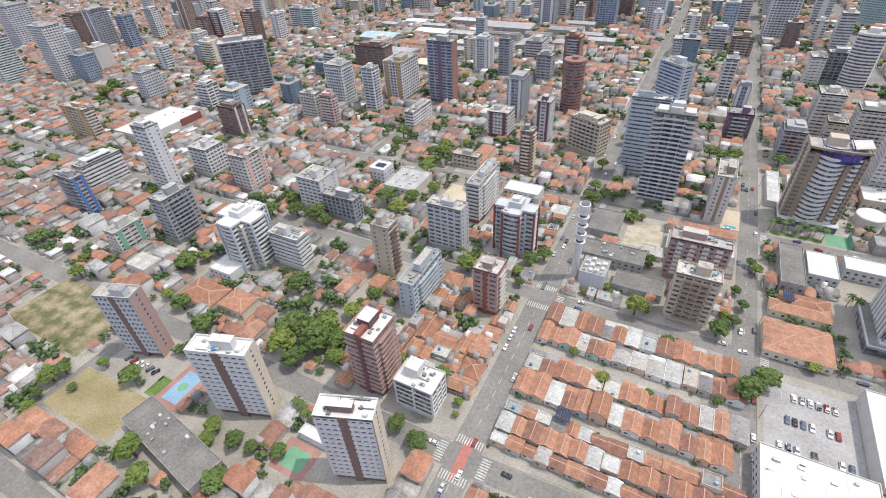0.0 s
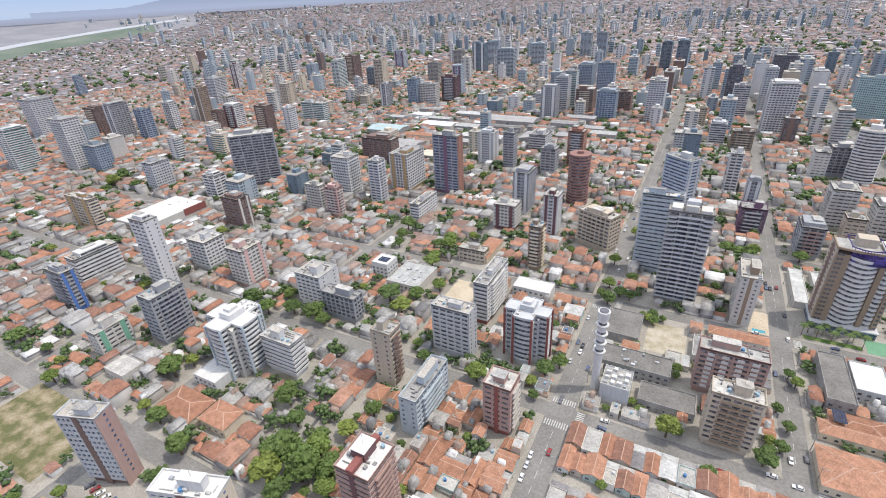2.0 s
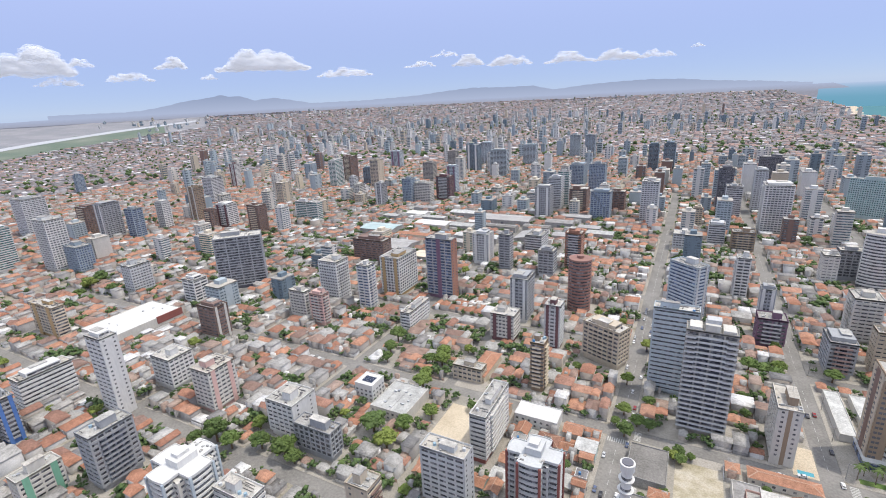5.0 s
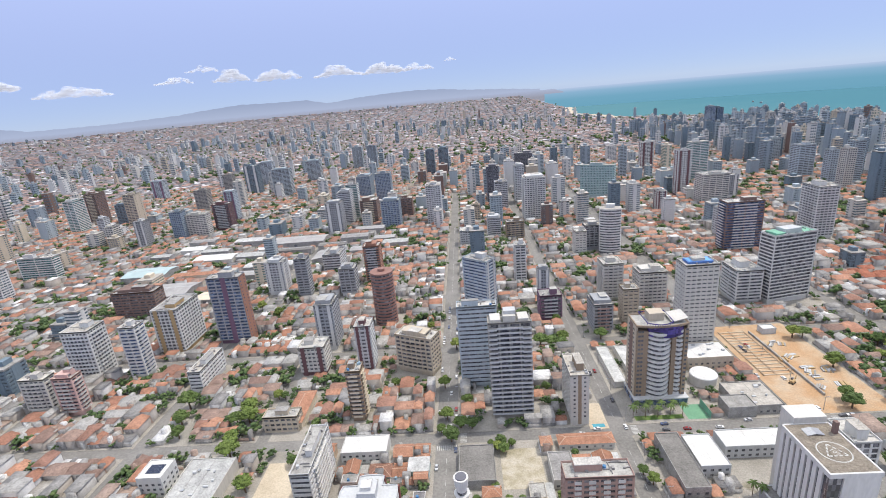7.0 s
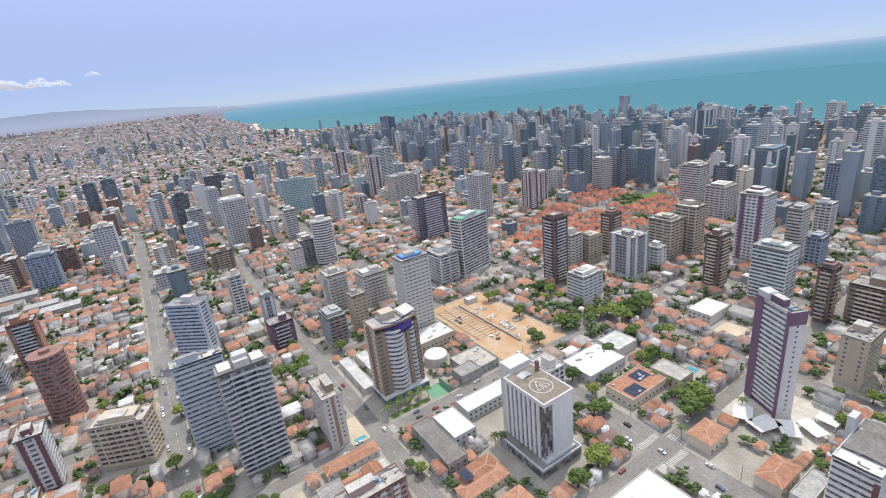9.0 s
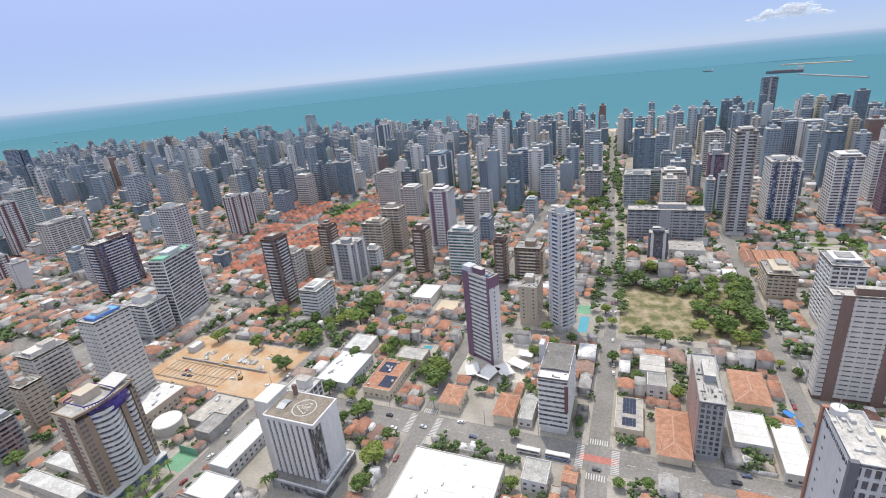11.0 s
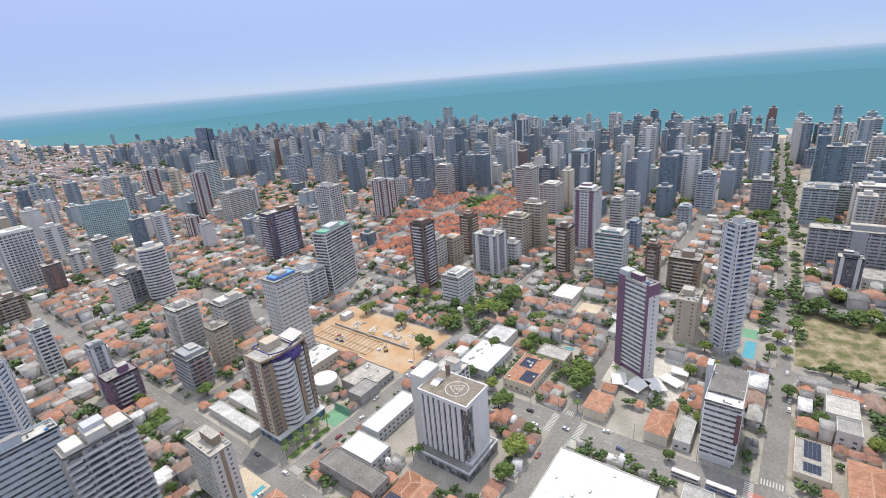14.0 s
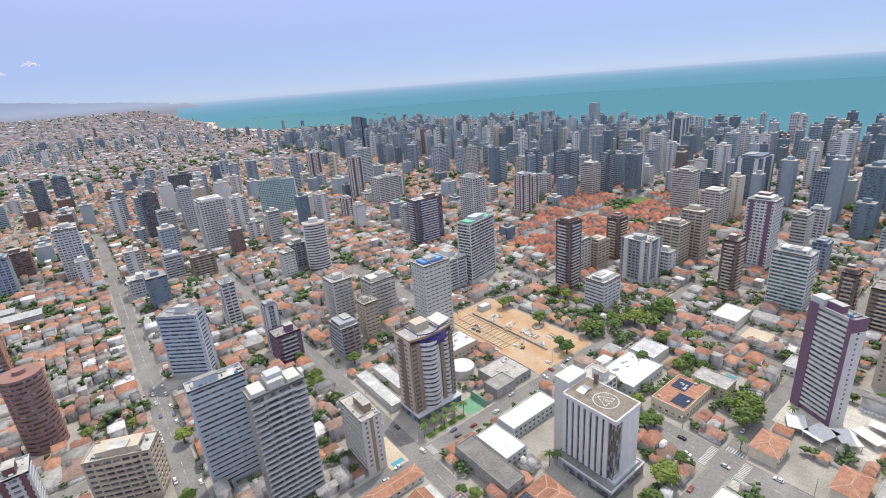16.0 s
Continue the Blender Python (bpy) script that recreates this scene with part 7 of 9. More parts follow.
patch("car_yard", 203, 222, 92, 110, PAVING, "pale paved forecourt", "yard")
flat_building("low building with a pale vaulted roof", 214, 73, 22, 8, 5, OFFWHITE, SHEET, windows="W")
flat_building("grey sheet-roofed halls in a row", 300, 128, 16, 22, 5, OFFWHITE, SHEET, windows="W")
flat_building("white and grey hall roof", 338, 188, 26, 18, 7, OFFWHITE, ROOF_WHITE, windows="W")
patch("sand_court", 318, 338, 158, 174, SAND, "pale sand playing court", "sports court")

# a terrace with a pool at the foot of the slim white block
patch("pool_patio", 64, 75, 238, 262, SAND, "sandy terrace with a small pool", "terrace")
patch("patio_pool", 66, 73, 239.5, 242.5, POOL, "small turquoise pool", "pool", SLAB + 0.03, 0.03, False)
patch("overgrown_lot", -296, -226, -14, 24, SCRUB, "overgrown vacant lot with bare patches", "vacant lot")
tree(236, 137, 6.5)
for x, y, q in ((231.6, 284.8, 4.5), (179, 222.9, 4.5), (265.3, 256.7, 5.5), (274.2, 247.6, 5.5), (287, 241, 6.5), (314.5, 226.1, 8), (297.9, 225.1, 7),
                (238.4, 204.8, 5.5), (293, 191.7, 5), (250.7, 178.8, 4.5), (258, 171.2, 4.5), (210.2, 170.1, 5.5), (190, 165.7, 5)):
    if free(x - 2, x + 2, y - 2, y + 2):
        tree(x, y, q)
        take(x, y, q * 1.1, q * 1.1, 0)
tree(223, 74, 6.0)
tree(226, 68, 5.0)
for x, y, q in ((-124, 46, 9.5), (-112, 42, 8.0), (-113, 56, 7.5), (-134, 47, 6.0), (-103, 48, 5.5)):
    tree(x, y, q)
for x, y in ((293, 59), (266, 57), (276, 31), (272, 81), (257, 17), (284, 70)):
    tree(x, y, 4.6)

# south of the eastward street
patch("vacant_field", 313, 396, -62, 29, SCRUB, "overgrown vacant field with bare sandy patches", "field")
flat_building("long clay-coloured roof with solar panels", 222, 20, 26, 14, 5, CREAM, SHEET, windows="W")
solar_array(228, 20, 5.4, 12, 4)
solar_array(215, 20, 5.4, 6, 4)
hip_building("long clay-tile roof behind a shop front", 213, -1, 34, 15, 5, CREAM, rise=2)
flat_building("white cubic two-storey house with parapet", 250, 6, 12, 10, 9, WHITE, ROOF_GREY, windows="WS")
flat_building("pale hall with a grey flat roof", 268, 8, 18, 14, 8, OFFWHITE, ROOF_GREY, windows="W")
hip_building("villa with a broad clay-tile hip roof", 261, -42, 30, 17, 5, CREAM, rise=2.6)
flat_building("white shed with a ridged roof", 224, -36, 24, 16, 6, WHITE, ROOF_WHITE, windows="W")
flat_building("row of workshops with white roofs", 215, -52, 34, 12, 5, OFFWHITE, ROOF_WHITE, windows="W")
for i, (x, y) in enumerate(((232, -57), (238, -60), (245, -58))):
    t_ = thing("awning", x, y, SLAB, 20 * i, "bright blue fabric awning on posts", "awning", "blue awnings")
    part("fabric", MB().gable(-2.6, 2.6, -2.0, 2.0, 2.6, 0.7, "x", 0.08), AWNING, t_)
    for a in (-1, 1):
        for b in (-1, 1):
            part("post", MB().cyl(a * 2.4, b * 1.8, 0.06, 0, 2.6, 6), STEEL, t_)
patch("pool_deck", 304, 352, 46, 61, PAVING, "paved deck round a long pool", "terrace")
patch("play_court", 336.5, 350, 50.5, 60, COURT_GREEN, "green play court beside a pool", "sports court", SLAB + 0.03, 0.03, False)
patch("pool_long", 309, 332, 50.5, 57, POOL, "long turquoise swimming pool", "pool", SLAB + 0.03, 0.03, False)
flat_building("white block with a clay awning at the corner", 168, 60, 14, 12, 7, WHITE, ROOF_GREY, windows="WS")
flat_building("low hall with a pale vaulted roof beside the slab", 470, -25, 24, 30, 9, OFFWHITE, SHEET, windows="W")
for k in range(4):
    hip_building("long hall under a clay-tile roof", 463, -66 - k * 11 - 8, 30, 9, 4.5, CREAM, rise=2.0)
g = MB()
g.cyl(497, -157, 15, SLAB, SLAB + 0.4, 8)
solid("roundabout", g, PAVING, "pale octagonal paved plaza", "plaza", kind="structure")
TAKEN.append((470, 530, -185, -130))
patch("plaza_garden", 472, 528, -182, -134, GRASS, "green planted plaza", "garden", 0.06, 0.1, False)

# west: fields, courts and roofs under the first towers
patch("playing_field", -213, -165, -38, -14.5, OCHREGROUND, "dry ochre playing field", "field")
patch("court_surround", -165, -149, -14, 9, COURT_RED, "red ball-court surround", "sports court")
patch("ball_court", -162, -152, -11, 6, COURT_BLUE, "blue and green painted ball court", "sports court", SLAB + 0.03, 0.02, False)
g = MB()
g.cyl(-157, -2.5, 2.6, SLAB + 0.05, SLAB + 0.065, 24)
solid("trim_court_circle", g, COURT_GREEN, "green centre circle of a ball court", "court marking", kind="structure")
patch("tower_parking", -201, -171, -5, 0.5, PAVING, "paved residents' parking strip", "car park")
patch("lawn", -172, -165, -13, -2, GRASS, "small fenced lawn with play equipment", "garden")
flat_building("large hall with a grey sheet roof", -134, -25.5, 55, 15, 6, CONCRETE, DARKSHEET, "hall", "hall", rot=-9, windows="S")
patch("second_court", -91, -74, -14, 0.5, COURT_RED, "faded red ball court", "sports court")
patch("second_court_key", -88, -77, -11.5, -2.5, COURT_GREEN, "faded green court centre", "sports court", SLAB + 0.03, 0.02, False)
flat_building("long pavilion with a white roof", -79.5, 4.2, 15, 5, 4, WHITE, ROOF_WHITE, windows="")
hip_building("broad clay-tile roofs of an old school", -196, 47, 26, 16, 6, CREAM, "school_building", "school", 2.6)
hip_building("clay-tile wing of an old school", -172, 50, 18, 13, 6, CREAM, "school_building", "school", 2.2)
flat_building("white two-storey house with a roof pool", -213 + 12, 70, 18, 14, 7, WHITE, ROOF_WHITE, windows="S")
flat_building("low white office with a grey roof", -256, 51, 18, 13, 6, OFFWHITE, ROOF_GREY, "office_building", "office building", windows="SE")
t_ = flat_building("supermarket with a white roof and red fascia", -449, 209, 46, 66, 8, OFFWHITE, ROOF_WHITE, "supermarket", "supermarket", windows="S")
part("fascia", MB().box(22.6, 23.4, 8, 33.2, 2.5, 9.4), REDTILE, t_, "red fascia panel")
flat_building("white-roofed hall behind the tower", -66, 226, 26, 14, 7, WHITE, ROOF_WHITE, windows="S")
patch("gravel_lot", -122, -96, 188, 222, SAND, "bare pale gravel lot", "vacant lot")
flat_building("broad workshop under a grey sheet roof", -152, 205, 26, 30, 7, OFFWHITE, SHEET, "workshop", "workshop", windows="S")
flat_building("white block with solar panels", -178, 208, 14, 14, 12, WHITE, ROOF_WHITE, windows="SE")
solar_array(-178, 208, 12.3, 8, 4)
hip_building("long house under a clay-tile roof", -118, 268, 12, 34, 5, CREAM, rise=2.2)
patch("football_pitch", 549, 640, 415, 440, GRASS, "green football pitch", "sports pitch")

# the belt of workshops and warehouses
def hall(label, x, y, w, d, h, wall, roof):
    """A shed with a low gabled sheet roof, a ridge cap, sheet joints and a loading door."""
    take(x, y, w, d, 0.6)
    t = thing("warehouse", x, y, SLAB, 0, label, "warehouse")
    hw, hd, up = w / 2, d / 2, min(w, d) * 0.07
    long_x = w >= d
    e0, e1 = ((-hw, 0), (hw, 0)) if long_x else ((0, -hd), (0, hd))
    g = MB().box(-hw, hw, -hd, hd, 0, h)
    ends = ((-hw, -hd, hd), (hw, -hd, hd)) if long_x else ((-hd, -hw, hw), (hd, -hw, hw))
    for at, a, b in ends:
        p = [(at, a, h), (at, b, h), (at, 0, h + up)] if long_x else [(a, at, h), (b, at, h), (0, at, h + up)]
        g.add(p, [(0, 1, 2)])
    part("wall", g, wall, t)
    o = 0.5
    g = MB()
    for k in (-1, 1):
        if long_x:
            p = [(-hw - o, k * (hd + o), h - 0.03), (hw + o, k * (hd + o), h - 0.03), (hw + o, 0, h + up + 0.02), (-hw - o, 0, h + up + 0.02)]
        else:
            p = [(k * (hw + o), -hd - o, h - 0.03), (k * (hw + o), hd + o, h - 0.03), (0, hd + o, h + up + 0.02), (0, -hd - o, h + up + 0.02)]
        g.add(p + [(a, b, c + 0.14) for a, b, c in p], [(0, 1, 2, 3), (4, 5, 6, 7), (0, 1, 5, 4), (1, 2, 6, 5), (2, 3, 7, 6), (3, 0, 4, 7)])
    cover = part("roof", g, roof, t)
    z = h + up + 0.12
    part("ridge_cap", MB().box(e0[0] - (0.4 if not long_x else 0), e1[0] + (0.4 if not long_x else 0), e0[1] - (0.4 if long_x else 0), e1[1] + (0.4 if long_x else 0), z, z + 0.12), LGREY, cover)
    for i in range(1, int(max(w, d) / 9)):
        v = -max(hw, hd) + i * 9.0
        p = [(v - 0.15, -hd, h + 0.12), (v + 0.15, -hd, h + 0.12), (v + 0.15, 0, h + up + 0.18), (v - 0.15, 0, h + up + 0.18)]
        p2 = [(a, -b, c) for a, b, c in p]
        if not long_x:
            p, p2 = [(b, a, c) for a, b, c in p], [(-b, a, c) for a, b, c in p]
            p, p2 = [(a * hw / hd, b, c) for a, b, c in p], [(a * hw / hd, b, c) for a, b, c in p2]
        part("sheet_joint", MB().add(p + p2, [(0, 1, 2, 3), (4, 5, 6, 7)]), LGREY, cover)
    part("loading_door", MB().box(-2.2, 2.2, -hd - 0.08, -hd + 0.1, 0, min(4.6, h - 1)), DGREY, t)


for x, y, w, d, mat_, label in (
        (-346, 611, 54, 26, ROOF_WHITE, "wide hall with a bright white roof"), (-403, 663, 36, 20, ROOF_WHITE, "hall with a bright white roof"),
        (-411, 703, 40, 16, SHEET, "long shed with a grey sheet roof"), (-297, 613, 38, 18, SHEET, "shed with a grey sheet roof"),
        (-245, 625, 58, 15, DARKSHEET, "long workshop with a stained dark roof"), (-250, 672, 82, 34, CARPARK, "very wide hall with a pale grey roof"),
        (-328, 690, 48, 20, SHEET, "shed with a grey sheet roof"), (-184, 588, 34, 36, CARPARK, "square hall with a pale grey roof"),
        (-236, 706, 56, 22, SHEET, "long shed with a grey sheet roof"), (-165, 672, 40, 20, SHEET, "shed with a grey sheet roof"),
        (-253, 566, 62, 18, SHEET, "long workshop with a grey sheet roof"), (-281, 536, 60, 16, CARPARK, "long workshop with a pale roof"),
        (-411, 565, 56, 36, TEAL, "wide hall with a pale blue metal roof"), (-339, 496, 46, 40, CARPARK, "large hall with a pale roof"),
        (-286, 474, 22, 22, CREAM, "hall with a cream-coloured roof"), (-441, 641, 28, 14, SHEET, "shed with a grey sheet roof"),
        (-100, 630, 34, 18, SHEET, "shed with a grey sheet roof"), (-146, 611, 26, 18, CARPARK, "hall with a pale grey roof"),
        (-362, 645, 40, 14, SHEET, "shed with a grey sheet roof"), (-190, 637, 38, 16, DARKSHEET, "workshop with a stained dark roof"),
        (-120, 660, 30, 16, CARPARK, "hall with a pale grey roof"), (-290, 642, 24, 12, ROOF_WHITE, "small hall with a white roof"), (-150, 712, 44, 18, CARPARK, "hall with a pale grey roof")):
    if free(x - w / 2 + 1, x + w / 2 - 1, y - d / 2 + 1, y + d / 2 - 1):
        hall(label, x, y, w, d, 8.0 if w > 30 else 6.5, OFFWHITE if mat_ is ROOF_WHITE else CONCRETE, mat_)
hip_building("long school block under a clay-tile roof", -344, 551, 58, 11, 6.5, CREAM, rise=2.2)

# the river plain on the western edge
def strip(name, mat_, label, category, r_in, r_out, a0, a1, up):
    g = MB()
    k = 40
    for i in range(k + 1):
        t = a0 + (a1 - a0) * i / k
        for r in (r_in(t), (r_in(t) + r_out(t)) / 2, r_out(t)):
            x, y = r * math.sin(radians(t)), r * math.cos(radians(t))
            g.v.append((x, y, rise(x, y) + up))
    g.f = [(3 * i + j, 3 * i + j + 1, 3 * i + j + 4, 3 * i + j + 3) for i in range(k) for j in (0, 1)]
    g.m = [0] * len(g.f)
    solid(name, g, mat_, label, category, kind="structure")


strip("marsh_ground", mixed("mangrove_ground", (0.13, 0.17, 0.13), (0.19, 0.215, 0.17), 0.004, third=(0.25, 0.25, 0.22)), "dark green mangrove flat", "marsh", lambda t: 2820 + 52 * (t + 70), lambda t: 3290 + 64 * (t + 68), -74, -57, 1.2)
strip("water_river", surface("pale_river", [(0.46, 0.47, 0.48)], rough=0.5), "pale silty river", "river", lambda t: 3290 + 64 * (t + 68), lambda t: 3420 + 64 * (t + 68) + 10 * math.sin(t), -74, -54, 2.0)

# piers, breakwaters and ships
def bar(name, ax, ay, bx, by, w_, h_, mat_, label, category):
    c, l_ = ((ax + bx) / 2, (ay + by) / 2), math.hypot(bx - ax, by - ay)
    t = thing(name, c[0], c[1], 0, math.degrees(math.atan2(by - ay, bx - ax)), label, category)
    k = max(2, int(l_ / 110))
    for i in range(k):
        s = -l_ / 2 + i * l_ / k
        part("segment", MB().box(s, s + l_ / k + 1, -w_ / 2 - (i % 3) * 1.2, w_ / 2 + (i % 2) * 1.5, -2, h_ + 0.3 * (i % 2)), mat_, t)


bar("breakwater", 1330, 1745, 1870, 1690, 9, 2.2, CONCRETE, "long grey rock breakwater in the sea", "breakwater")
bar("breakwater", 1285, 60, 1420, 75, 9, 2.0, CONCRETE, "short grey rock breakwater off the beach", "breakwater")
bar("jetty", 1310, -75, 1390, -40, 12, 2.5, CONCRETE, "curved concrete jetty off the beach", "jetty")
bar("harbour_pier", 2789, -660, 2358, -771, 14, 4, CONCRETE, "long harbour pier far out at sea", "pier")
bar("breakwater", 3712, -788, 3542, -1085, 30, 5, SAND, "harbour breakwater far out at sea", "breakwater")
for i, (x, y, s, r) in enumerate(((2407, 4083, 0.91, 70), (2979, -646, 1.85, 70), (3649, -377, 0.71, 70), (1678, 2859, 0.54, 70), (1710, 2995, 0.47, 70))):
    t_ = thing("ship", x, y, -1, r, "dark cargo ship at anchor", "ship", "ships off the coast")
    hull = [(-40 * s, -6 * s), (34 * s, -6 * s), (44 * s, 0), (34 * s, 6 * s), (-40 * s, 6 * s)]
    part("hull", MB().prism(hull, 0, 7 * s), DGREY, t_)
    part("bridge", MB().box(-38 * s, -27 * s, -5 * s, 5 * s, 7 * s, 16 * s), OFFWHITE, t_)
    part("deck_house", MB().box(-20 * s, 28 * s, -4 * s, 4 * s, 7 * s, 8.5 * s), RUST, t_)

# row houses south of the first cross street
hrng = random.Random(5)
ROW_N = 0
for y0, y1 in ((33.5, 40), (40.5, 49.5), (50, 56.5), (61.5, 75), (75.5, 89), (95.5, 108.5), (109, 123)):
    x = -12.5
    while x < 75:
        w = hrng.uniform(5.2, 8.2)
        d = y1 - y0 - hrng.uniform(0.4, 2.5)
        k = hrng.random()
        house(x + w / 2, (y0 + y1) / 2, w - 0.5, d, hrng, "gable" if k < 0.70 else "flat" if k < 0.84 else "sheet", low=hrng.random() < 0.85)
        if hrng.random() < 0.4:
            SHRUBS.append((x + hrng.uniform(0, w), hrng.choice((y0 - 0.6, y1)), hrng.uniform(0.8, 1.9)))
        ROW_N += 1
        x += w
TAKEN.append((-13, 78, 33, 124))
solar_array(12, 57, 6.2, 6, 4)

# trees where the streets and gardens show them
tree(-219.9, -28.0, 6.1)
tree(-217.8, -22.7, 4.2)
tree(-203.4, -10.9, 3.7)
tree(-182.5, -10.4, 6.0)
tree(-350.3, 38.5, 7.2)
tree(-288.0, 27.7, 5.4)
tree(-135.0, -18.2, 7.3)
tree(-134.6, -27.7, 8.0)
tree(-145.6, -35.8, 6.5)
tree(-174.7, 27.6, 6.7)
tree(-202.0, 35.2, 6.5)
tree(-164.4, 52.5, 7.0)
tree(-225.9, 61.6, 8.6)
tree(-217.1, 37.8, 4.0)
tree(-123.6, -11.8, 4.4)
tree(-121.7, -17.6, 4.3)
tree(-109.3, -12.8, 4.7)
tree(-124.4, 35.5, 9.1)
tree(-122.8, 45.9, 8.8)
tree(-111.5, 45.4, 9.2)
tree(-101.1, 49.8, 7.2)
tree(-98.1, 41.6, 5.6)
tree(-149.3, 74.0, 7.3)
tree(-135.1, 64.7, 5.7)
tree(-118.4, 63.1, 4.9)
tree(-108.0, 71.1, 5.6)
tree(-104.2, 86.6, 5.1)
tree(-67.5, 131.7, 6.8)
tree(-54.8, 93.4, 2.7)
tree(-34.9, 151.5, 6.2)
tree(-29.0, 159.6, 5.2)
tree(-35.0, 132.1, 3.3)
tree(-50.8, 23.3, 4.8)
tree(-38.3, 19.7, 5.5)
tree(-32.3, 45.7, 2.5)
tree(28.1, 135.3, 6.6)
tree(67.1, 136.5, 5.6)
tree(74.1, 147.3, 4.0)
tree(77.8, 161.5, 3.6)
tree(74.2, 173.4, 3.4)
tree(83.7, 195.1, 3.9)
tree(81.2, 201.9, 3.3)
tree(87.7, 113.3, 6.5)
tree(80.2, 101.8, 6.8)
tree(46.3, 120.9, 3.9)
tree(22.5, 84.7, 3.8)
tree(42.9, 85.6, 2.5)
tree(107.1, 131.5, 3.8)
tree(11.0, 228.7, 3.9)
tree(6.6, 95.0, 2.7)
tree(69.8, 93.9, 2.4)
tree(-208.8, -43.9, 4.6)
tree(-216.5, -36.7, 3.7)
tree(-205.4, -26.7, 2.7)
tree(-89.4, -8.3, 4.1)
tree(-101.2, -11.6, 3.7)
tree(-147.9, 227.9, 7.7)
tree(-127.1, 201.3, 5.9)
tree(-153.2, 242.2, 5.3)
tree(-153.6, 177.1, 9.1)
tree(-138.5, 168.2, 8.0)
tree(-137.4, 185.7, 6.8)
tree(-187.1, 137.7, 7.9)
tree(-205.8, 137.8, 6.7)
tree(-220.4, 150.1, 5.5)
tree(-179.5, 136.7, 5.7)
tree(-235.8, 130.9, 8.3)
tree(-222.5, 130.4, 6.7)
tree(-244.9, 123.2, 5.3)
tree(-200.2, 278.4, 7.6)
tree(-190.6, 247.9, 4.7)
tree(-153.1, 270.9, 7.1)
tree(-11.8, 244.9, 5.2)
tree(-22.6, 287.1, 5.0)
tree(-5.1, 243.4, 4.8)
tree(50.7, 336.8, 6.9)
tree(58.5, 334.0, 6.7)
tree(69.3, 342.6, 5.5)
tree(8.9, 224.5, 3.7)
tree(-41.7, 193.9, 3.4)
tree(-39.4, 140.7, 3.9)
tree(-101.8, 133.6, 4.3)
tree(-110.6, 143.0, 3.9)
tree(-352.7, 202.1, 6.2)
tree(-603.0, 263.5, 9.5)
tree(-596.0, 246.4, 9.5)
tree(-576.0, 226.1, 7.3)
tree(-558.6, 250.7, 7.5)
tree(-224.7, 72.6, 4.4)
tree(-299.9, 37.8, 3.9)
tree(-322.0, 41.5, 4.0)
tree(-293.5, 56.9, 3.4)
tree(-151.6, 155.7, 4.3)
tree(-179.2, 181.5, 3.6)
tree(-139.2, 284.2, 4.3)
tree(-339.4, 180.7, 4.4)
tree(-333.5, 114.4, 5.0)
tree(-474.6, 119.1, 5.0)
tree(-362.6, 101.5, 4.2)
tree(241.0, 326.8, 6.2)
tree(234.5, 287.0, 6.4)
tree(215.3, 245.1, 6.1)
tree(280.1, 297.3, 6.7)
tree(277.6, 284.1, 5.2)
tree(256.7, 247.0, 5.8)
tree(266.7, 240.7, 6.1)
tree(278.7, 240.7, 5.7)
tree(278.0, 263.0, 5.3)
tree(199.9, 198.7, 5.8)
tree(198.5, 181.1, 4.8)
tree(240.4, 203.2, 5.7)
tree(194.1, 170.0, 3.5)
tree(-17.3, 233.1, 6.1)
tree(-20.1, 253.4, 5.0)
tree(-7.3, 266.8, 4.5)
tree(12.3, 222.0, 3.9)
tree(65.6, 330.4, 6.0)
tree(44.8, 277.8, 3.6)
tree(44.3, 299.1, 3.4)
tree(-57.8, 292.0, 4.0)
tree(-76.8, 281.3, 3.5)
tree(-196.5, 261.3, 6.3)
tree(-149.7, 259.8, 7.0)
tree(-157.4, 259.0, 5.3)
tree(-106.8, 219.8, 4.0)
tree(-134.7, 284.3, 3.4)
tree(-103.7, 253.1, 3.2)
tree(-104.5, 243.9, 2.7)
tree(-23.6, 241.2, 3.5)
tree(-217.6, 481.1, 4.8)
tree(-188.8, 421.2, 5.4)
tree(-213.0, 439.8, 5.5)
tree(-232.4, 476.7, 5.4)
tree(69.8, 373.8, 4.1)
tree(164.5, 450.7, 5.5)
tree(-36.1, 587.1, 6.0)
tree(-37.2, 375.1, 4.0)
tree(281.2, 222.7, 8.5)
tree(271.0, 204.8, 6.8)
tree(289.2, 196.4, 5.2)
tree(285.5, 235.4, 8.2)
tree(247.9, 181.8, 5.5)
tree(250.6, 165.5, 4.6)
tree(222.2, 133.4, 7.8)
tree(231.5, 144.5, 5.4)
tree(185.3, 168.8, 5.6)
tree(179.0, 174.7, 4.1)
tree(174.3, 143.5, 3.9)
tree(138.8, 139.4, 5.7)
tree(141.9, 152.0, 5.3)
tree(203.4, 70.5, 4.3)
tree(221.0, 75.0, 4.2)
tree(232.6, 75.8, 4.0)
tree(193.0, 76.4, 3.2)
tree(160.1, 70.3, 4.2)
tree(460.0, 22.0, 6.4)
tree(339.6, 39.2, 4.6)
tree(360.2, 31.2, 5.3)
tree(322.5, 33.8, 4.4)
tree(403.6, 41.4, 5.3)
tree(394.7, 17.7, 7.7)
tree(420.0, 6.8, 7.0)
tree(385.9, -4.3, 6.9)
tree(397.9, -14.0, 5.5)
tree(402.8, -53.2, 8.4)
tree(366.8, -52.1, 8.6)
tree(336.8, -57.0, 8.4)
tree(326.1, -39.2, 7.9)
tree(323.5, -23.4, 7.1)
tree(304.5, -1.1, 6.1)
tree(310.0, 10.7, 5.0)
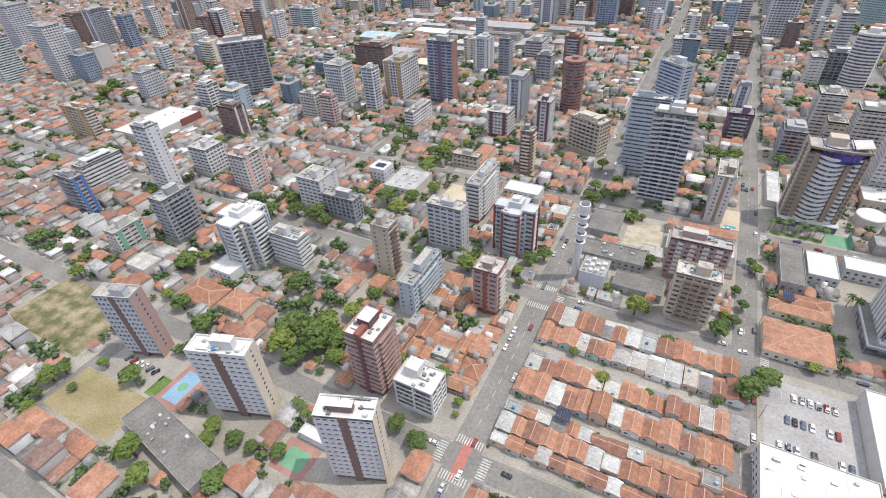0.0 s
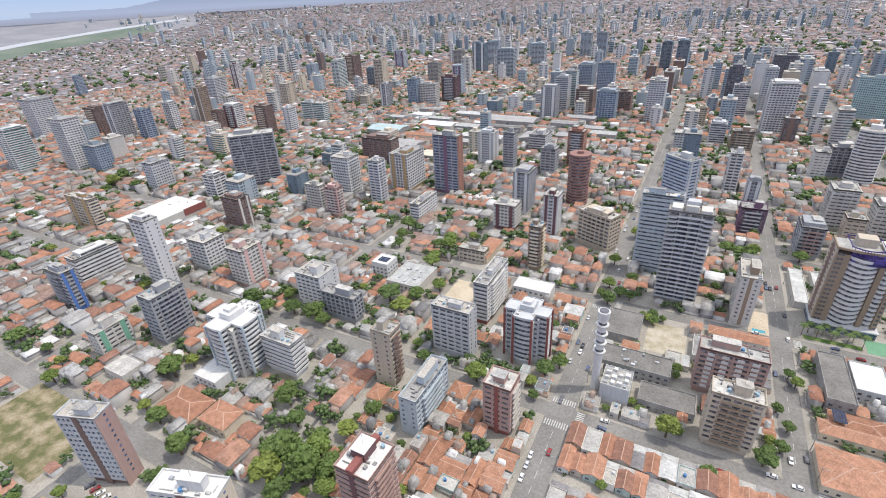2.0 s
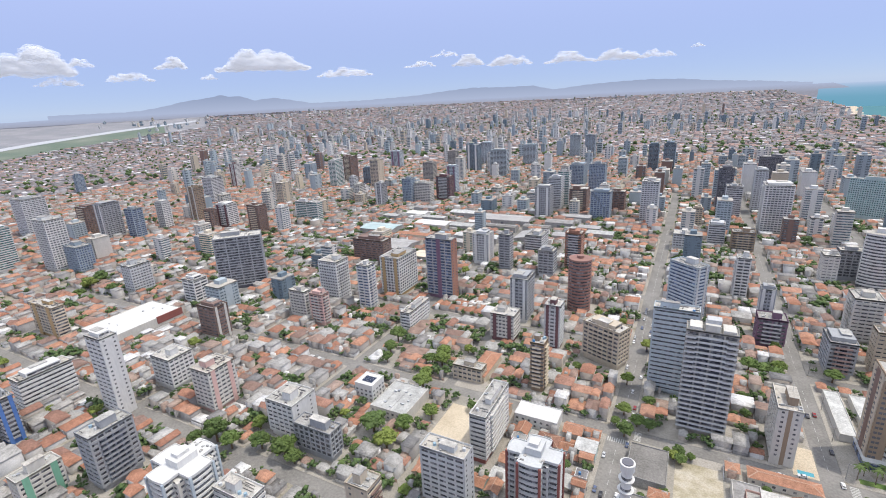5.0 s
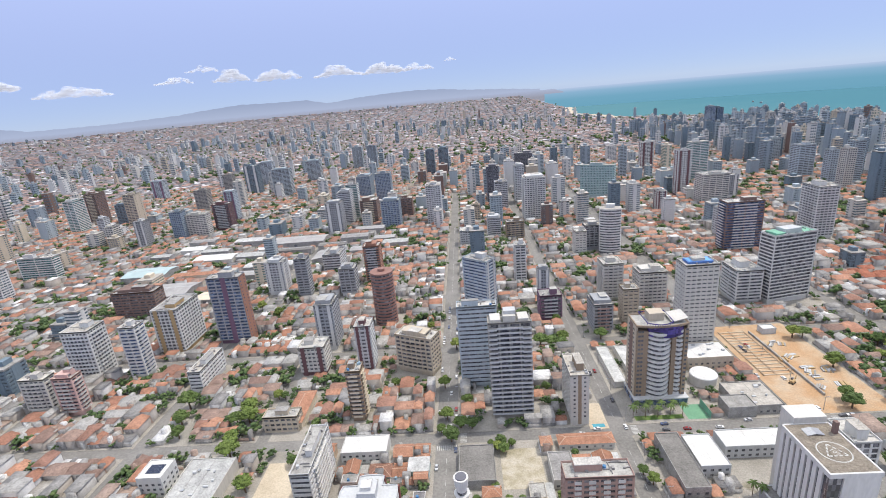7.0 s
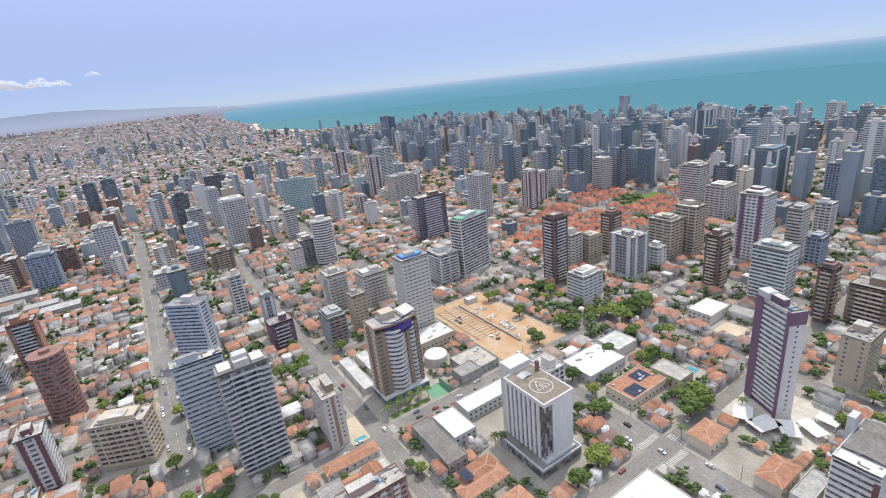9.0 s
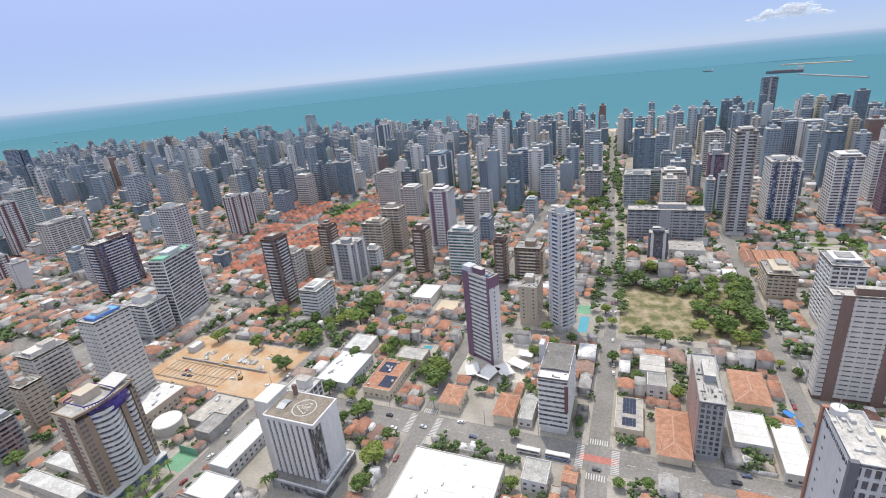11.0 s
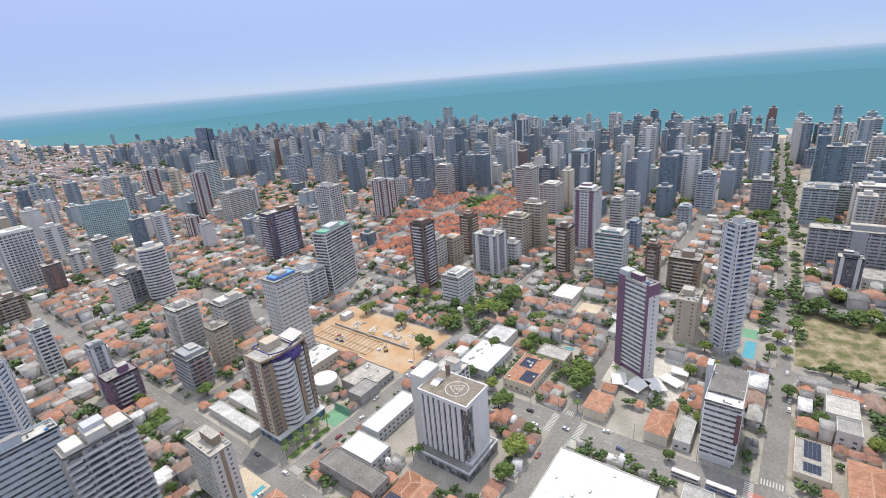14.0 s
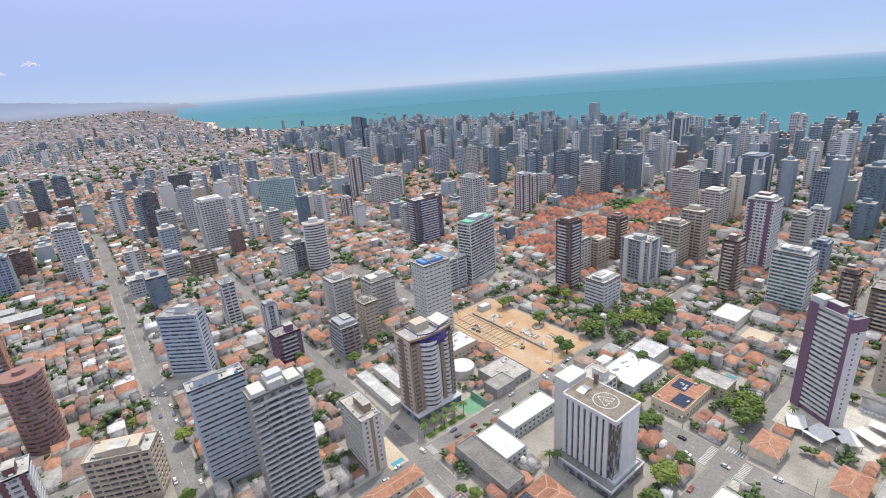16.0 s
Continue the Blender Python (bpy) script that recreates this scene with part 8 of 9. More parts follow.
tree(311.8, -46.1, 6.4)
tree(248.4, -5.0, 4.8)
tree(226.2, -0.2, 3.6)
tree(232.4, -47.2, 5.0)
tree(238.2, -42.6, 4.2)
tree(174.8, 23.4, 3.3)
tree(177.1, 11.0, 3.6)
tree(282.8, -70.4, 3.6)
tree(355.0, -71.4, 4.4)
tree(292.5, -63.8, 3.0)
tree(296.9, 91.6, 3.9)
tree(303.3, 78.0, 4.8)
tree(281.1, 310.4, 6.1)
tree(269.5, 292.7, 4.9)
tree(217.4, 253.3, 5.0)
tree(233.9, 327.1, 5.6)
tree(397.1, 233.4, 5.4)
tree(285.6, 112.5, 3.9)
tree(287.1, 102.3, 3.5)
tree(321.1, 42.7, 4.0)
tree(473.7, 46.6, 6.1)
tree(526.6, 48.7, 6.7)
tree(614.3, -50.3, 7.2)
tree(602.9, 14.7, 8.8)
tree(691.0, 200.0, 9.5)
tree(674.2, 179.0, 9.5)
tree(643.5, 156.6, 8.4)
tree(239.6, 132.3, 3.5)
tree(304.5, 223.8, 9.5)
tree(233.2, 134.8, 8.9)
tree(155.3, 141.2, 8.2)
tree(246.2, 251.2, 7.2)
tree(178.8, 225.3, 5.7)
tree(255.7, 180.2, 5.8)
tree(-14.9, 338.6, 5.9)
tree(98.5, 341.9, 6.0)
tree(-69.1, 406.6, 4.1)
tree(-58.3, 385.3, 4.7)
tree(111.1, 403.2, 5.5)
tree(600.1, 99.6, 6.3)
tree(620.9, 92.2, 6.4)
tree(609.2, 81.0, 6.3)
tree(632.1, 74.7, 6.4)
tree(641.2, 66.5, 5.7)
tree(647.8, 58.7, 5.7)
tree(611.3, 52.2, 5.4)
tree(604.9, 60.7, 6.1)
tree(589.7, 68.8, 6.0)
tree(575.0, 75.6, 5.3)
tree(568.1, 55.1, 5.1)
tree(550.5, 48.3, 5.0)
tree(554.6, 61.2, 5.1)
tree(661.7, 40.2, 5.0)
tree(627.6, 39.8, 4.1)
tree(568.7, 30.1, 4.4)
tree(568.7, 23.0, 4.3)
tree(630.6, 7.1, 4.0)
tree(630.0, -0.2, 4.0)
tree(634.9, -47.4, 5.1)
tree(649.5, -55.1, 5.2)
tree(620.6, -56.6, 4.3)
tree(832.6, -64.7, 4.9)
tree(744.6, 53.6, 5.6)
tree(764.8, 46.9, 4.9)
tree(790.5, 59.7, 5.1)
tree(-131.7, -41.4, 6.0)
tree(-101.4, -29.1, 6.4)
tree(-169.8, 13.6, 4.8)
tree(-115.2, 31.4, 6.9)
for i in range(30):
    x, y = srng.uniform(314, 396), srng.uniform(-62, -16)
    if x > 350 or y < -34:
        tree(x, y, srng.uniform(4.0, 6.8))
for i in range(13):
    tree(srng.uniform(345, 400), srng.uniform(-62, -22), srng.uniform(5.5, 8.5))
for i in range(14):
    tree(srng.uniform(475, 525), srng.uniform(-180, -136), srng.uniform(3, 5))
for i in range(9):
    palm(91 + i * 3.6, 246 + (i % 2) * 4.5, 1.15)
for x, y in ((236, 148), (239, 156), (238, 165), (240, 173), (276, 150), (280, 143), (-93, 12), (-89, 9), (-85, 10), (-97, 13), (-130, 140), (-126, 143), (-150, 143), (160, 196), (126, 186), (129, 184), (205, 128), (250, 120)):
    palm(x, y, 1.1)

# groves and leafy yards farther off
def grove(x, y, rx, ry, turn, n_):
    q = random.Random(int(x * 3 + y))
    c, s = math.cos(radians(turn)), math.sin(radians(turn))
    for _ in range(n_):
        a, k = q.uniform(0, 6.283), math.sqrt(q.random())
        u, v = rx * k * math.cos(a), ry * k * math.sin(a)
        px_, py_ = x + u * c - v * s, y + u * s + v * c
        if not any(x0 + 1 < px_ < x1 - 1 and y0 + 1 < py_ < y1 - 1 for x0, x1, y0, y1 in TAKEN if x1 - x0 < 60):
            SHRUBS.append((px_, py_, q.uniform(2.8, 5.0)))


grove(597, 69, 21, 45, -90, 26)
grove(807, 55, 7, 45, -96, 22)
grove(489, 50, 8, 32, -86, 18)
grove(424, 39, 7, 40, -84, 20)
grove(682, 171, 23, 39, -92, 26)
grove(643, -50, 11, 35, -91, 26)
grove(545, -120, 19, 28, -88, 26)
grove(480, -126, 17, 30, -86, 26)
grove(393, 14, 18, 11, -83, 13)
grove(598, -64, 8, 23, -90, 12)
grove(542, -199, 9, 27, -88, 17)
grove(392, -10, 18, 11, -83, 13)
grove(388, -32, 14, 7, -83, 7)
grove(534, 164, 8, 26, -88, 15)
grove(189, 539, 15, 19, -51, 19)
grove(262, 272, 18, 14, -48, 16)
grove(304, 232, 12, 16, -49, 13)
grove(258, 242, 14, 10, -48, 10)
grove(518, 355, 26, 24, -55, 26)
grove(581, 435, 23, 32, -58, 26)
grove(666, 181, 27, 35, -56, 26)
grove(731, 283, 20, 33, -59, 26)
grove(439, 906, 39, 45, -61, 26)
grove(271, 309, 12, 11, -49, 9)
grove(706, 236, 15, 24, -58, 24)
grove(492, 642, 20, 24, -59, 26)
grove(205, 778, 20, 25, -55, 26)
grove(-454, 435, 33, 15, -7, 26)
grove(-374, 330, 20, 11, -5, 15)
grove(-382, 449, 41, 13, -8, 26)
arng = random.Random(77)
for i in range(120):
    ax = arng.uniform(318, 960)
    ay = 34 + (ax - 300) * 0.0485
    SHRUBS.append((ax, ay + arng.choice((-8.0, 8.0, -9, 9, -11, 12)), arng.uniform(2.8, 5.2)))


def bus(x, y, rot, stripe):
    t = thing("bus", x, y, 0.07, rot, "long white city bus in the street", "bus", "buses in the street")
    part("body", MB().box(-6, 6, -1.25, 1.25, 0.45, 3.1), WHITE, t)
    part("stripe", MB().box(-6.02, 6.02, -1.28, 1.28, 0.6, 1.3), stripe, t)
    part("window_band", MB().box(-5.7, 6.03, -1.29, 1.29, 1.6, 2.6), GLASS, t)
    for a in (-3.8, 3.6):
        for b in (-1.1, 1.1):
            part("wheel", MB().box(a - 0.45, a + 0.45, b - 0.15, b + 0.15, 0, 0.85), RUBBER, t)


bus(185.2, 67.4, 90, LGREY)
bus(185.4, 52.7, 90, BLUE)

# cars
crng = random.Random(3)
for i in range(26):
    x, y = crng.choice((93.5, 96.5, 99.5, 102.5, 105.5, 108.5, 111.5, 114.5, 117.5)), crng.choice((84, 98, 111))
    car(x + crng.uniform(-0.2, 0.2), y, crng.choice((90, -90)), SLAB + 0.03)
for s, span, n_ in ((-20, (-10, 420), 44), (80, (0, 380), 22), (190, (-40, 330), 24)):
    for i in range(n_):
        lane = crng.choice((-1, 1))
        o = lane * (road_w(s) / 2 - 1.3) if crng.random() < 0.6 else lane * 1.9
        car(s + o, crng.uniform(*span), 90 if lane > 0 else -90)
for s, span, n_ in ((34, (-110, 420), 16), (129, (-20, 250), 10), (236, (-120, 230), 10), (-66, (200, 420), 10)):
    for i in range(n_):
        lane = crng.choice((-1, 1))
        o = lane * (cross_w(s) / 2 - 1.2) if crng.random() < 0.6 else lane * 1.7
        x_ = crng.uniform(*span)
        car(x_, ycross(s, x_) + o, 180 if lane > 0 else 0)
for i in range(6):
    car(-198 + i * 4.2, -2.3, 70 + crng.uniform(-5, 5), SLAB + 0.03)
for i in range(22):
    x_ = 430 + i * 17 + crng.uniform(-5, 5)
    car(x_, 34 + (x_ - 300) * 0.0488 + crng.choice((-2.0, 2.0)), 3, SLAB + 0.05)

# poles along the streets
POLE = MB().cyl(0, 0, 0.17, 0, 9.5, 7, 0.11).mesh("pole", CONCRETE)
ARM = MB().box(-1.1, 1.1, -0.07, 0.07, 8.6, 8.75).mesh("crossarm", CONCRETE)
LAMPARM = MB().box(0, 2.0, -0.05, 0.05, 8.9, 9.0).box(1.6, 2.4, -0.15, 0.15, 8.8, 8.95).mesh("lamp_arm", STEEL)
for s in (-20, 80, 190):
    for k in range(12):
        y = 5 + k * 30
        t_ = thing("utility_pole", s + road_w(s) / 2 + 0.9, y if min(abs(y - c) for c in YS) > 8 else y + 12, SLAB, 180 if k % 2 else 0, "grey concrete utility pole with a lamp arm", "utility pole", "street poles")
        shaft = part("pole", POLE, None, t_)
        part("crossarm", ARM, None, shaft)
        part("lamp_arm", LAMPARM, None, shaft)


# clouds low over the land: heaps of many thin puffs
bm_ = bmesh.new()
bmesh.ops.create_icosphere(bm_, subdivisions=2, radius=1)
PUFF_V = np.array([v.co[:] for v in bm_.verts])
PUFF_F = np.array([[v.index for v in f.verts] for f in bm_.faces])
bm_.free()


def cloud(az, el, wide, high, seed, thick=1.0):
    """A flat-based heap at the given azimuth and elevation, its width and height in degrees."""
    q = np.random.default_rng(seed)
    R = 4520
    a = radians(az)
    W, Hh = R * radians(wide), R * radians(high)
    n_ = int(30 + wide * 16 * thick)
    u = q.uniform(-1, 1, n_)
    knolls = q.uniform(-0.8, 0.8, 4)
    env = np.clip((1 - np.abs(u) ** 2.2) * (0.35 + 0.65 * np.exp(-((u[:, None] - knolls[None]) / 0.28) ** 2).max(1)), 0.06, 1)
    t = q.random(n_) ** 0.8
    r = Hh * (0.10 + 0.20 * env * (1 - 0.55 * t)) * q.uniform(0.6, 1.15, n_)
    c = np.stack([u * W / 2, q.uniform(-0.12, 0.12, n_) * W, Hh * (env * t * 0.85 - 0.42) + r * 0.5], 1)
    jit = q.uniform(0.80, 1.2, (n_, len(PUFF_V), 1))
    v = c[:, None, :] + PUFF_V[None] * jit * r[:, None, None] * np.array([1.75, 1.2, 0.85])
    f = (PUFF_F[None] + np.arange(n_)[:, None, None] * len(PUFF_V)).reshape(-1, 3)
    me = bpy.data.meshes.new("cloud")
    me.from_pydata(v.reshape(-1, 3).tolist(), [], f.tolist())
    me.materials.append(CLOUD)
    me.polygons.foreach_set("use_smooth", [True] * len(me.polygons))
    ob = tagged(new("backdrop_cloud", me), "small white fair-weather cloud over the plain", "cloud", kind="structure")
    ob.location = (R * math.sin(a), R * math.cos(a), 190 + R * math.tan(radians(el)))
    ob.rotation_euler = (0, 0, -a)


for i, (az, el, wide, high, thick) in enumerate((
        (-46.6, 4.40, 9.2, 2.1, 1.2), (-66.0, 4.45, 5.4, 2.6, 1.0), (-55.3, 4.35, 2.8, 1.2, 0.7), (-59.0, 3.15, 4.2, 0.9, 0.6), (-38.1, 3.10, 5.9, 1.0, 0.8),
        (-29.7, 3.60, 3.5, 0.7, 0.7), (-24.3, 3.72, 3.4, 1.2, 1.0), (-19.7, 3.50, 4.9, 1.1, 0.9), (-13.2, 3.45, 5.3, 1.2, 0.9), (-8.2, 3.35, 5.0, 1.15, 0.9),
        (-4.7, 3.25, 4.0, 0.8, 0.8), (-26.9, 4.55, 3.1, 0.65, 0.5), (-0.8, 3.75, 1.3, 0.35, 0.6), (-64.6, 2.85, 3.6, 0.8, 0.5), (-62.7, 4.45, 2.2, 0.8, 0.5),
        (-52.0, 3.0, 1.6, 0.5, 0.4), (102.0, 1.70, 6.3, 1.2, 0.8))):
    cloud(az, el, wide, high, i + 1, thick)


# ---- what fills the blocks: houses, then the farther roofs, woods and towers ----
rng = random.Random(11)
near_n, tree_n = 0, 0
NEAR_MAX, TREE_MAX = 252 - ROW_N, 34
far_walls, far_roofs, far_trees = [], [], list(SHRUBS)
# the street to the sea is lined with trees
lrng = random.Random(77)
for i in range(74):
    x = 690 + i * 6.6 + lrng.uniform(-3, 3)
    far_trees.append((x, 34 + (x - 300) * 0.0488 + lrng.choice((-1, 1)) * lrng.uniform(6.5, 10), lrng.uniform(3.2, 5.2)))
near_mid = (20, 110)
YARD = []


def lots(x0, x1, y0, y1, rng, out):
    w, d = x1 - x0, y1 - y0
    lim = rng.uniform(10.5, 18)
    if w > lim and w >= d:
        c = x0 + w * rng.uniform(0.38, 0.62)
        lots(x0, c, y0, y1, rng, out), lots(c, x1, y0, y1, rng, out)
    elif d > lim:
        c = y0 + d * rng.uniform(0.38, 0.62)
        lots(x0, x1, y0, c, rng, out), lots(x0, x1, c, y1, rng, out)
    else:
        out.append((x0, x1, y0, y1))




def in_estate(x, y):
    """The housing estate: a slanted quarter between the towers."""
    edge = ((340, 316), (421, 301), (676, 366), (604, 532), (352, 450))
    return all((bx - ax) * (y - ay) - (by - ay) * (x - ax) > 0 for (ax, ay), (bx, by) in zip(edge, edge[1:] + edge[:1]))


blocks = []
for a, b in zip(XS, XS[1:]):
    for c, d in zip(YS, YS[1:]):
        x0, x1, y0, y1 = a + road_w(a) / 2 + 2, b - road_w(b) / 2 - 2, max(ycross(c, a), ycross(c, b)) + cross_w(c) / 2 + 2, min(ycross(d, a), ycross(d, b)) - cross_w(d) / 2 - 2
        if x1 - x0 > 130:
            blocks += [(x0, -139.5, y0, y1), (-129.5, x1, y0, y1)] if y0 > 230 else [(x0, -119, y0, y1), (-113, x1, y0, y1)]
        else:
            blocks.append((x0, x1, y0, y1))
blocks.sort(key=lambda q: math.hypot((q[0] + q[1]) / 2 - near_mid[0], (q[2] + q[3]) / 2 - near_mid[1]))
for blk in blocks:
    cell = []
    lots(*blk, rng, cell)
    for x0, x1, y0, y1 in cell:
        gx, gy = rng.uniform(0.2, 1.6), rng.uniform(0.2, 1.6)
        x, y, w, d = (x0 + x1) / 2, (y0 + y1) / 2, x1 - x0 - gx, y1 - y0 - gy
        if w < 4 or d < 4 or in_estate(x, y):
            continue
        ok = free(x - w / 2, x + w / 2, y - d / 2, y + d / 2)
        if not ok:
            # a smaller building or a tree where a neighbour leaves room
            for sx, sy in ((-1, -1), (1, -1), (-1, 1), (1, 1)):
                xa, ya = x + sx * w * 0.25, y + sy * d * 0.25
                if free(xa - w / 4, xa + w / 4, ya - d / 4, ya + d / 4):
                    dist = math.hypot(xa - near_mid[0], ya - near_mid[1])
                    if rng.random() < 0.45:
                        if tree_n < TREE_MAX and dist < 430:
                            tree(xa, ya, rng.uniform(1.8, 3.4))
                            tree_n += 1
                        else:
                            far_trees.append((xa, ya, rng.uniform(2, 3.5)))
                    elif w > 8 and d > 8:
                        if near_n < NEAR_MAX:
                            house(xa, ya, w / 2 - 0.4, d / 2 - 0.4, rng, rng.choice(("gable", "flat", "sheet")))
                            near_n += 1
                        else:
                            far_walls.append((xa, ya, w / 2, d / 2, 3.2))
                            far_roofs.append((xa, ya, w / 2 + 0.4, d / 2 + 0.4, 3.2, 1.2))
            continue
        if rng.random() < 0.30:
            far_trees.append((x0 + rng.uniform(-0.5, 0.5), y0 + rng.uniform(0, 3), rng.uniform(0.9, 2.2)))
        if math.hypot(x - 60, y - 110) < 330:
            YARD.append((x0, y, 0.2, y1 - y0, 0, 2.2))
            YARD.append((x, y0, x1 - x0, 0.2, 0, 2.2))
        for _ in range(2 if math.hypot(x - 60, y - 110) < 520 else 0):
            a, b = rng.uniform(1.5, 4.5), rng.uniform(1.5, 4.5)
            YARD.append((rng.uniform(x0 + 2, x1 - 2), rng.choice((y0 + 1.5, y1 - 1.5)), a, b, 0, rng.uniform(2.3, 7.2)))
        p = rng.random()
        if p < (0.10 if near_n < NEAR_MAX else 0.19):
            dist = math.hypot(x - near_mid[0], y - near_mid[1])
            if tree_n < TREE_MAX and dist < 430:
                tree(x, y, rng.uniform(3.0, 5.0))
                tree_n += 1
            else:
                far_trees.append((x, y, rng.uniform(3, 5)))
                far_trees.append((x + 4, y + 3, rng.uniform(2.5, 5)))
                far_trees.append((x - 4, y + 2, rng.uniform(2, 4.5)))
        elif near_n < NEAR_MAX:
            house(x, y, w, d, rng)
            near_n += 1
        else:
            h = rng.choice((3.2, 3.2, 3.5, 6.2, 6.2, 9.0))
            far_walls.append((x, y, w, d, h))
            far_roofs.append((x, y, w + 0.8, d + 0.8, h, rng.choice((1.6, 2.0, 2.2, 0.3, 0.3))))
            if rng.random() < 0.3:
                far_trees.append((x0, y0, rng.uniform(2, 3.6)))

# roofs beyond the near streets, out to the haze
AVOID = np.array(TAKEN)
nr = np.random.default_rng(5)


def scatter(r0, r1, step, size):
    xs = np.arange(-r1, min(r1, 1290), step)
    ys = np.arange(-900, r1, step)
    gx, gy = np.meshgrid(xs, ys)
    p = np.stack([gx.ravel(), gy.ravel()], 1) + nr.uniform(-step * 0.22, step * 0.22, (gx.size, 2))
    r = np.hypot(p[:, 0], p[:, 1])
    az = np.degrees(np.arctan2(p[:, 0], p[:, 1]))
    shore = np.array([coast(float(v)) for v in np.linspace(-900, 5200, 200)])
    lim = np.interp(p[:, 1], np.linspace(-900, 5200, 200), shore) - 55
    inside = (p[:, 0] > XS[0]) & (p[:, 0] < XS[-1]) & (p[:, 1] > YS[0]) & (p[:, 1] < YS[-1])
    keep = (r > r0) & (r < r1) & (az > -80) & (az < 122) & (p[:, 0] < lim) & ~inside & (nr.random(len(p)) < 0.9)
    street = (np.abs((p[:, 0] + 20) % 105 - 0) < step * 0.3) & (r < 2200)
    river = (az < -53) & (r > 2760 + 56 * (az + 70))
    keep &= ~street & ~river
    p = p[keep]
    for a, b, c, d in AVOID[(AVOID[:, 0] > XS[-1] - 80) | (AVOID[:, 1] < XS[0] + 80) | (AVOID[:, 2] > YS[-1] - 80)]:
        p = p[~((p[:, 0] > a - 6) & (p[:, 0] < b + 6) & (p[:, 1] > c - 6) & (p[:, 1] < d + 6))]
    s = nr.uniform(0.62, 0.95, (len(p), 2)) * size
    h = nr.choice([3.2, 3.5, 5.5, 6.5, 9.0], len(p))
    return np.column_stack([p, s, h])


def boxes(name, arr, mat_, label, category, top=False, ridge="x"):
    """Many boxes, or low gabled roofs, in one mesh."""
    x, y, w, d, z0, z1 = (arr[:, i] for i in range(6))
    n_ = len(arr)
    if not top:
        c = np.array([(-1, -1, 0), (1, -1, 0), (1, 1, 0), (-1, 1, 0), (-1, -1, 1), (1, -1, 1), (1, 1, 1), (-1, 1, 1)], float)
        f = np.array([(0, 1, 5, 4), (1, 2, 6, 5), (2, 3, 7, 6), (3, 0, 4, 7), (4, 5, 6, 7)])
    else:
        c = np.array([(-1, -1, 0), (1, -1, 0), (1, 1, 0), (-1, 1, 0), (-1, 0, 1), (1, 0, 1)], float)
        if ridge == "y":
            c[:, :2] = np.stack([-c[:, 1], c[:, 0]], 1)
        f = np.array([(0, 1, 5, 4), (2, 3, 4, 5), (1, 2, 5, 5), (3, 0, 4, 4)])
    v = np.empty((n_, len(c), 3))
    v[:, :, 0] = x[:, None] + c[None, :, 0] * w[:, None] / 2
    v[:, :, 1] = y[:, None] + c[None, :, 1] * d[:, None] / 2
    v[:, :, 2] = z0[:, None] + c[None, :, 2] * (z1 - z0)[:, None]
    faces = (f[None] + np.arange(n_)[:, None, None] * len(c)).reshape(-1, 4)
    loops, starts, totals = [], [], []
    if top:
        tri = np.tile(np.array([False, False, True, True]), n_)
        totals = np.where(tri, 3, 4)
        loops = np.concatenate([q[:3] if t else q for q, t in zip(faces, tri)])
        starts = np.concatenate([[0], np.cumsum(totals)[:-1]])
    else:
        loops, totals = faces.ravel(), np.full(len(faces), 4)
        starts = np.arange(len(faces)) * 4
    me = bpy.data.meshes.new(name)
    me.vertices.add(v.shape[0] * v.shape[1])
    me.vertices.foreach_set("co", v.ravel())
    me.loops.add(len(loops))
    me.loops.foreach_set("vertex_index", loops.astype(np.int32))
    me.polygons.add(len(starts))
    me.polygons.foreach_set("loop_start", starts.astype(np.int32))
    me.update(calc_edges=True)
    me.materials.append(mat_)
    return tagged(new(name, me), label, category, kind="stuff")


mid = scatter(0, 1500, 12.4, 12.4)
far1 = scatter(1500, 2700, 20, 20)
far2 = scatter(2700, 4640, 36, 31)
fw = np.array(far_walls)
allw = np.vstack([np.column_stack([fw[:, :4], fw[:, 4]]), mid, far1, far2])
wz = np.array([rise(x, y) for x, y in allw[:, :2]])
wq = np.column_stack([allw[:, :4], wz - 2.0 * (wz > 0), wz + allw[:, 4]])
# walls beyond 1500 m take the colours greyed for haze
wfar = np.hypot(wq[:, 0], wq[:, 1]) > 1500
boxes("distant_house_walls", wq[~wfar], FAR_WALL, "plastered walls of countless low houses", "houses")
boxes("outer_house_walls", wq[wfar], HAZED_WALL, "haze-greyed walls of countless houses of the outer city", "houses")
fr = np.array(far_roofs)
extra = np.vstack([mid, far1, far2])
pitch = nr.choice([0.3, 1.6, 2.2, 2.2], len(extra))
roofs = np.vstack([fr, np.column_stack([extra[:, 0], extra[:, 1], extra[:, 2] * 1.06, extra[:, 3] * 1.06, extra[:, 4], pitch])])
roofs[:, 4] += [rise(x, y) for x, y in roofs[:, :2]]
turn = roofs[:, 2] + nr.uniform(-4, 4, len(roofs)) < roofs[:, 3]
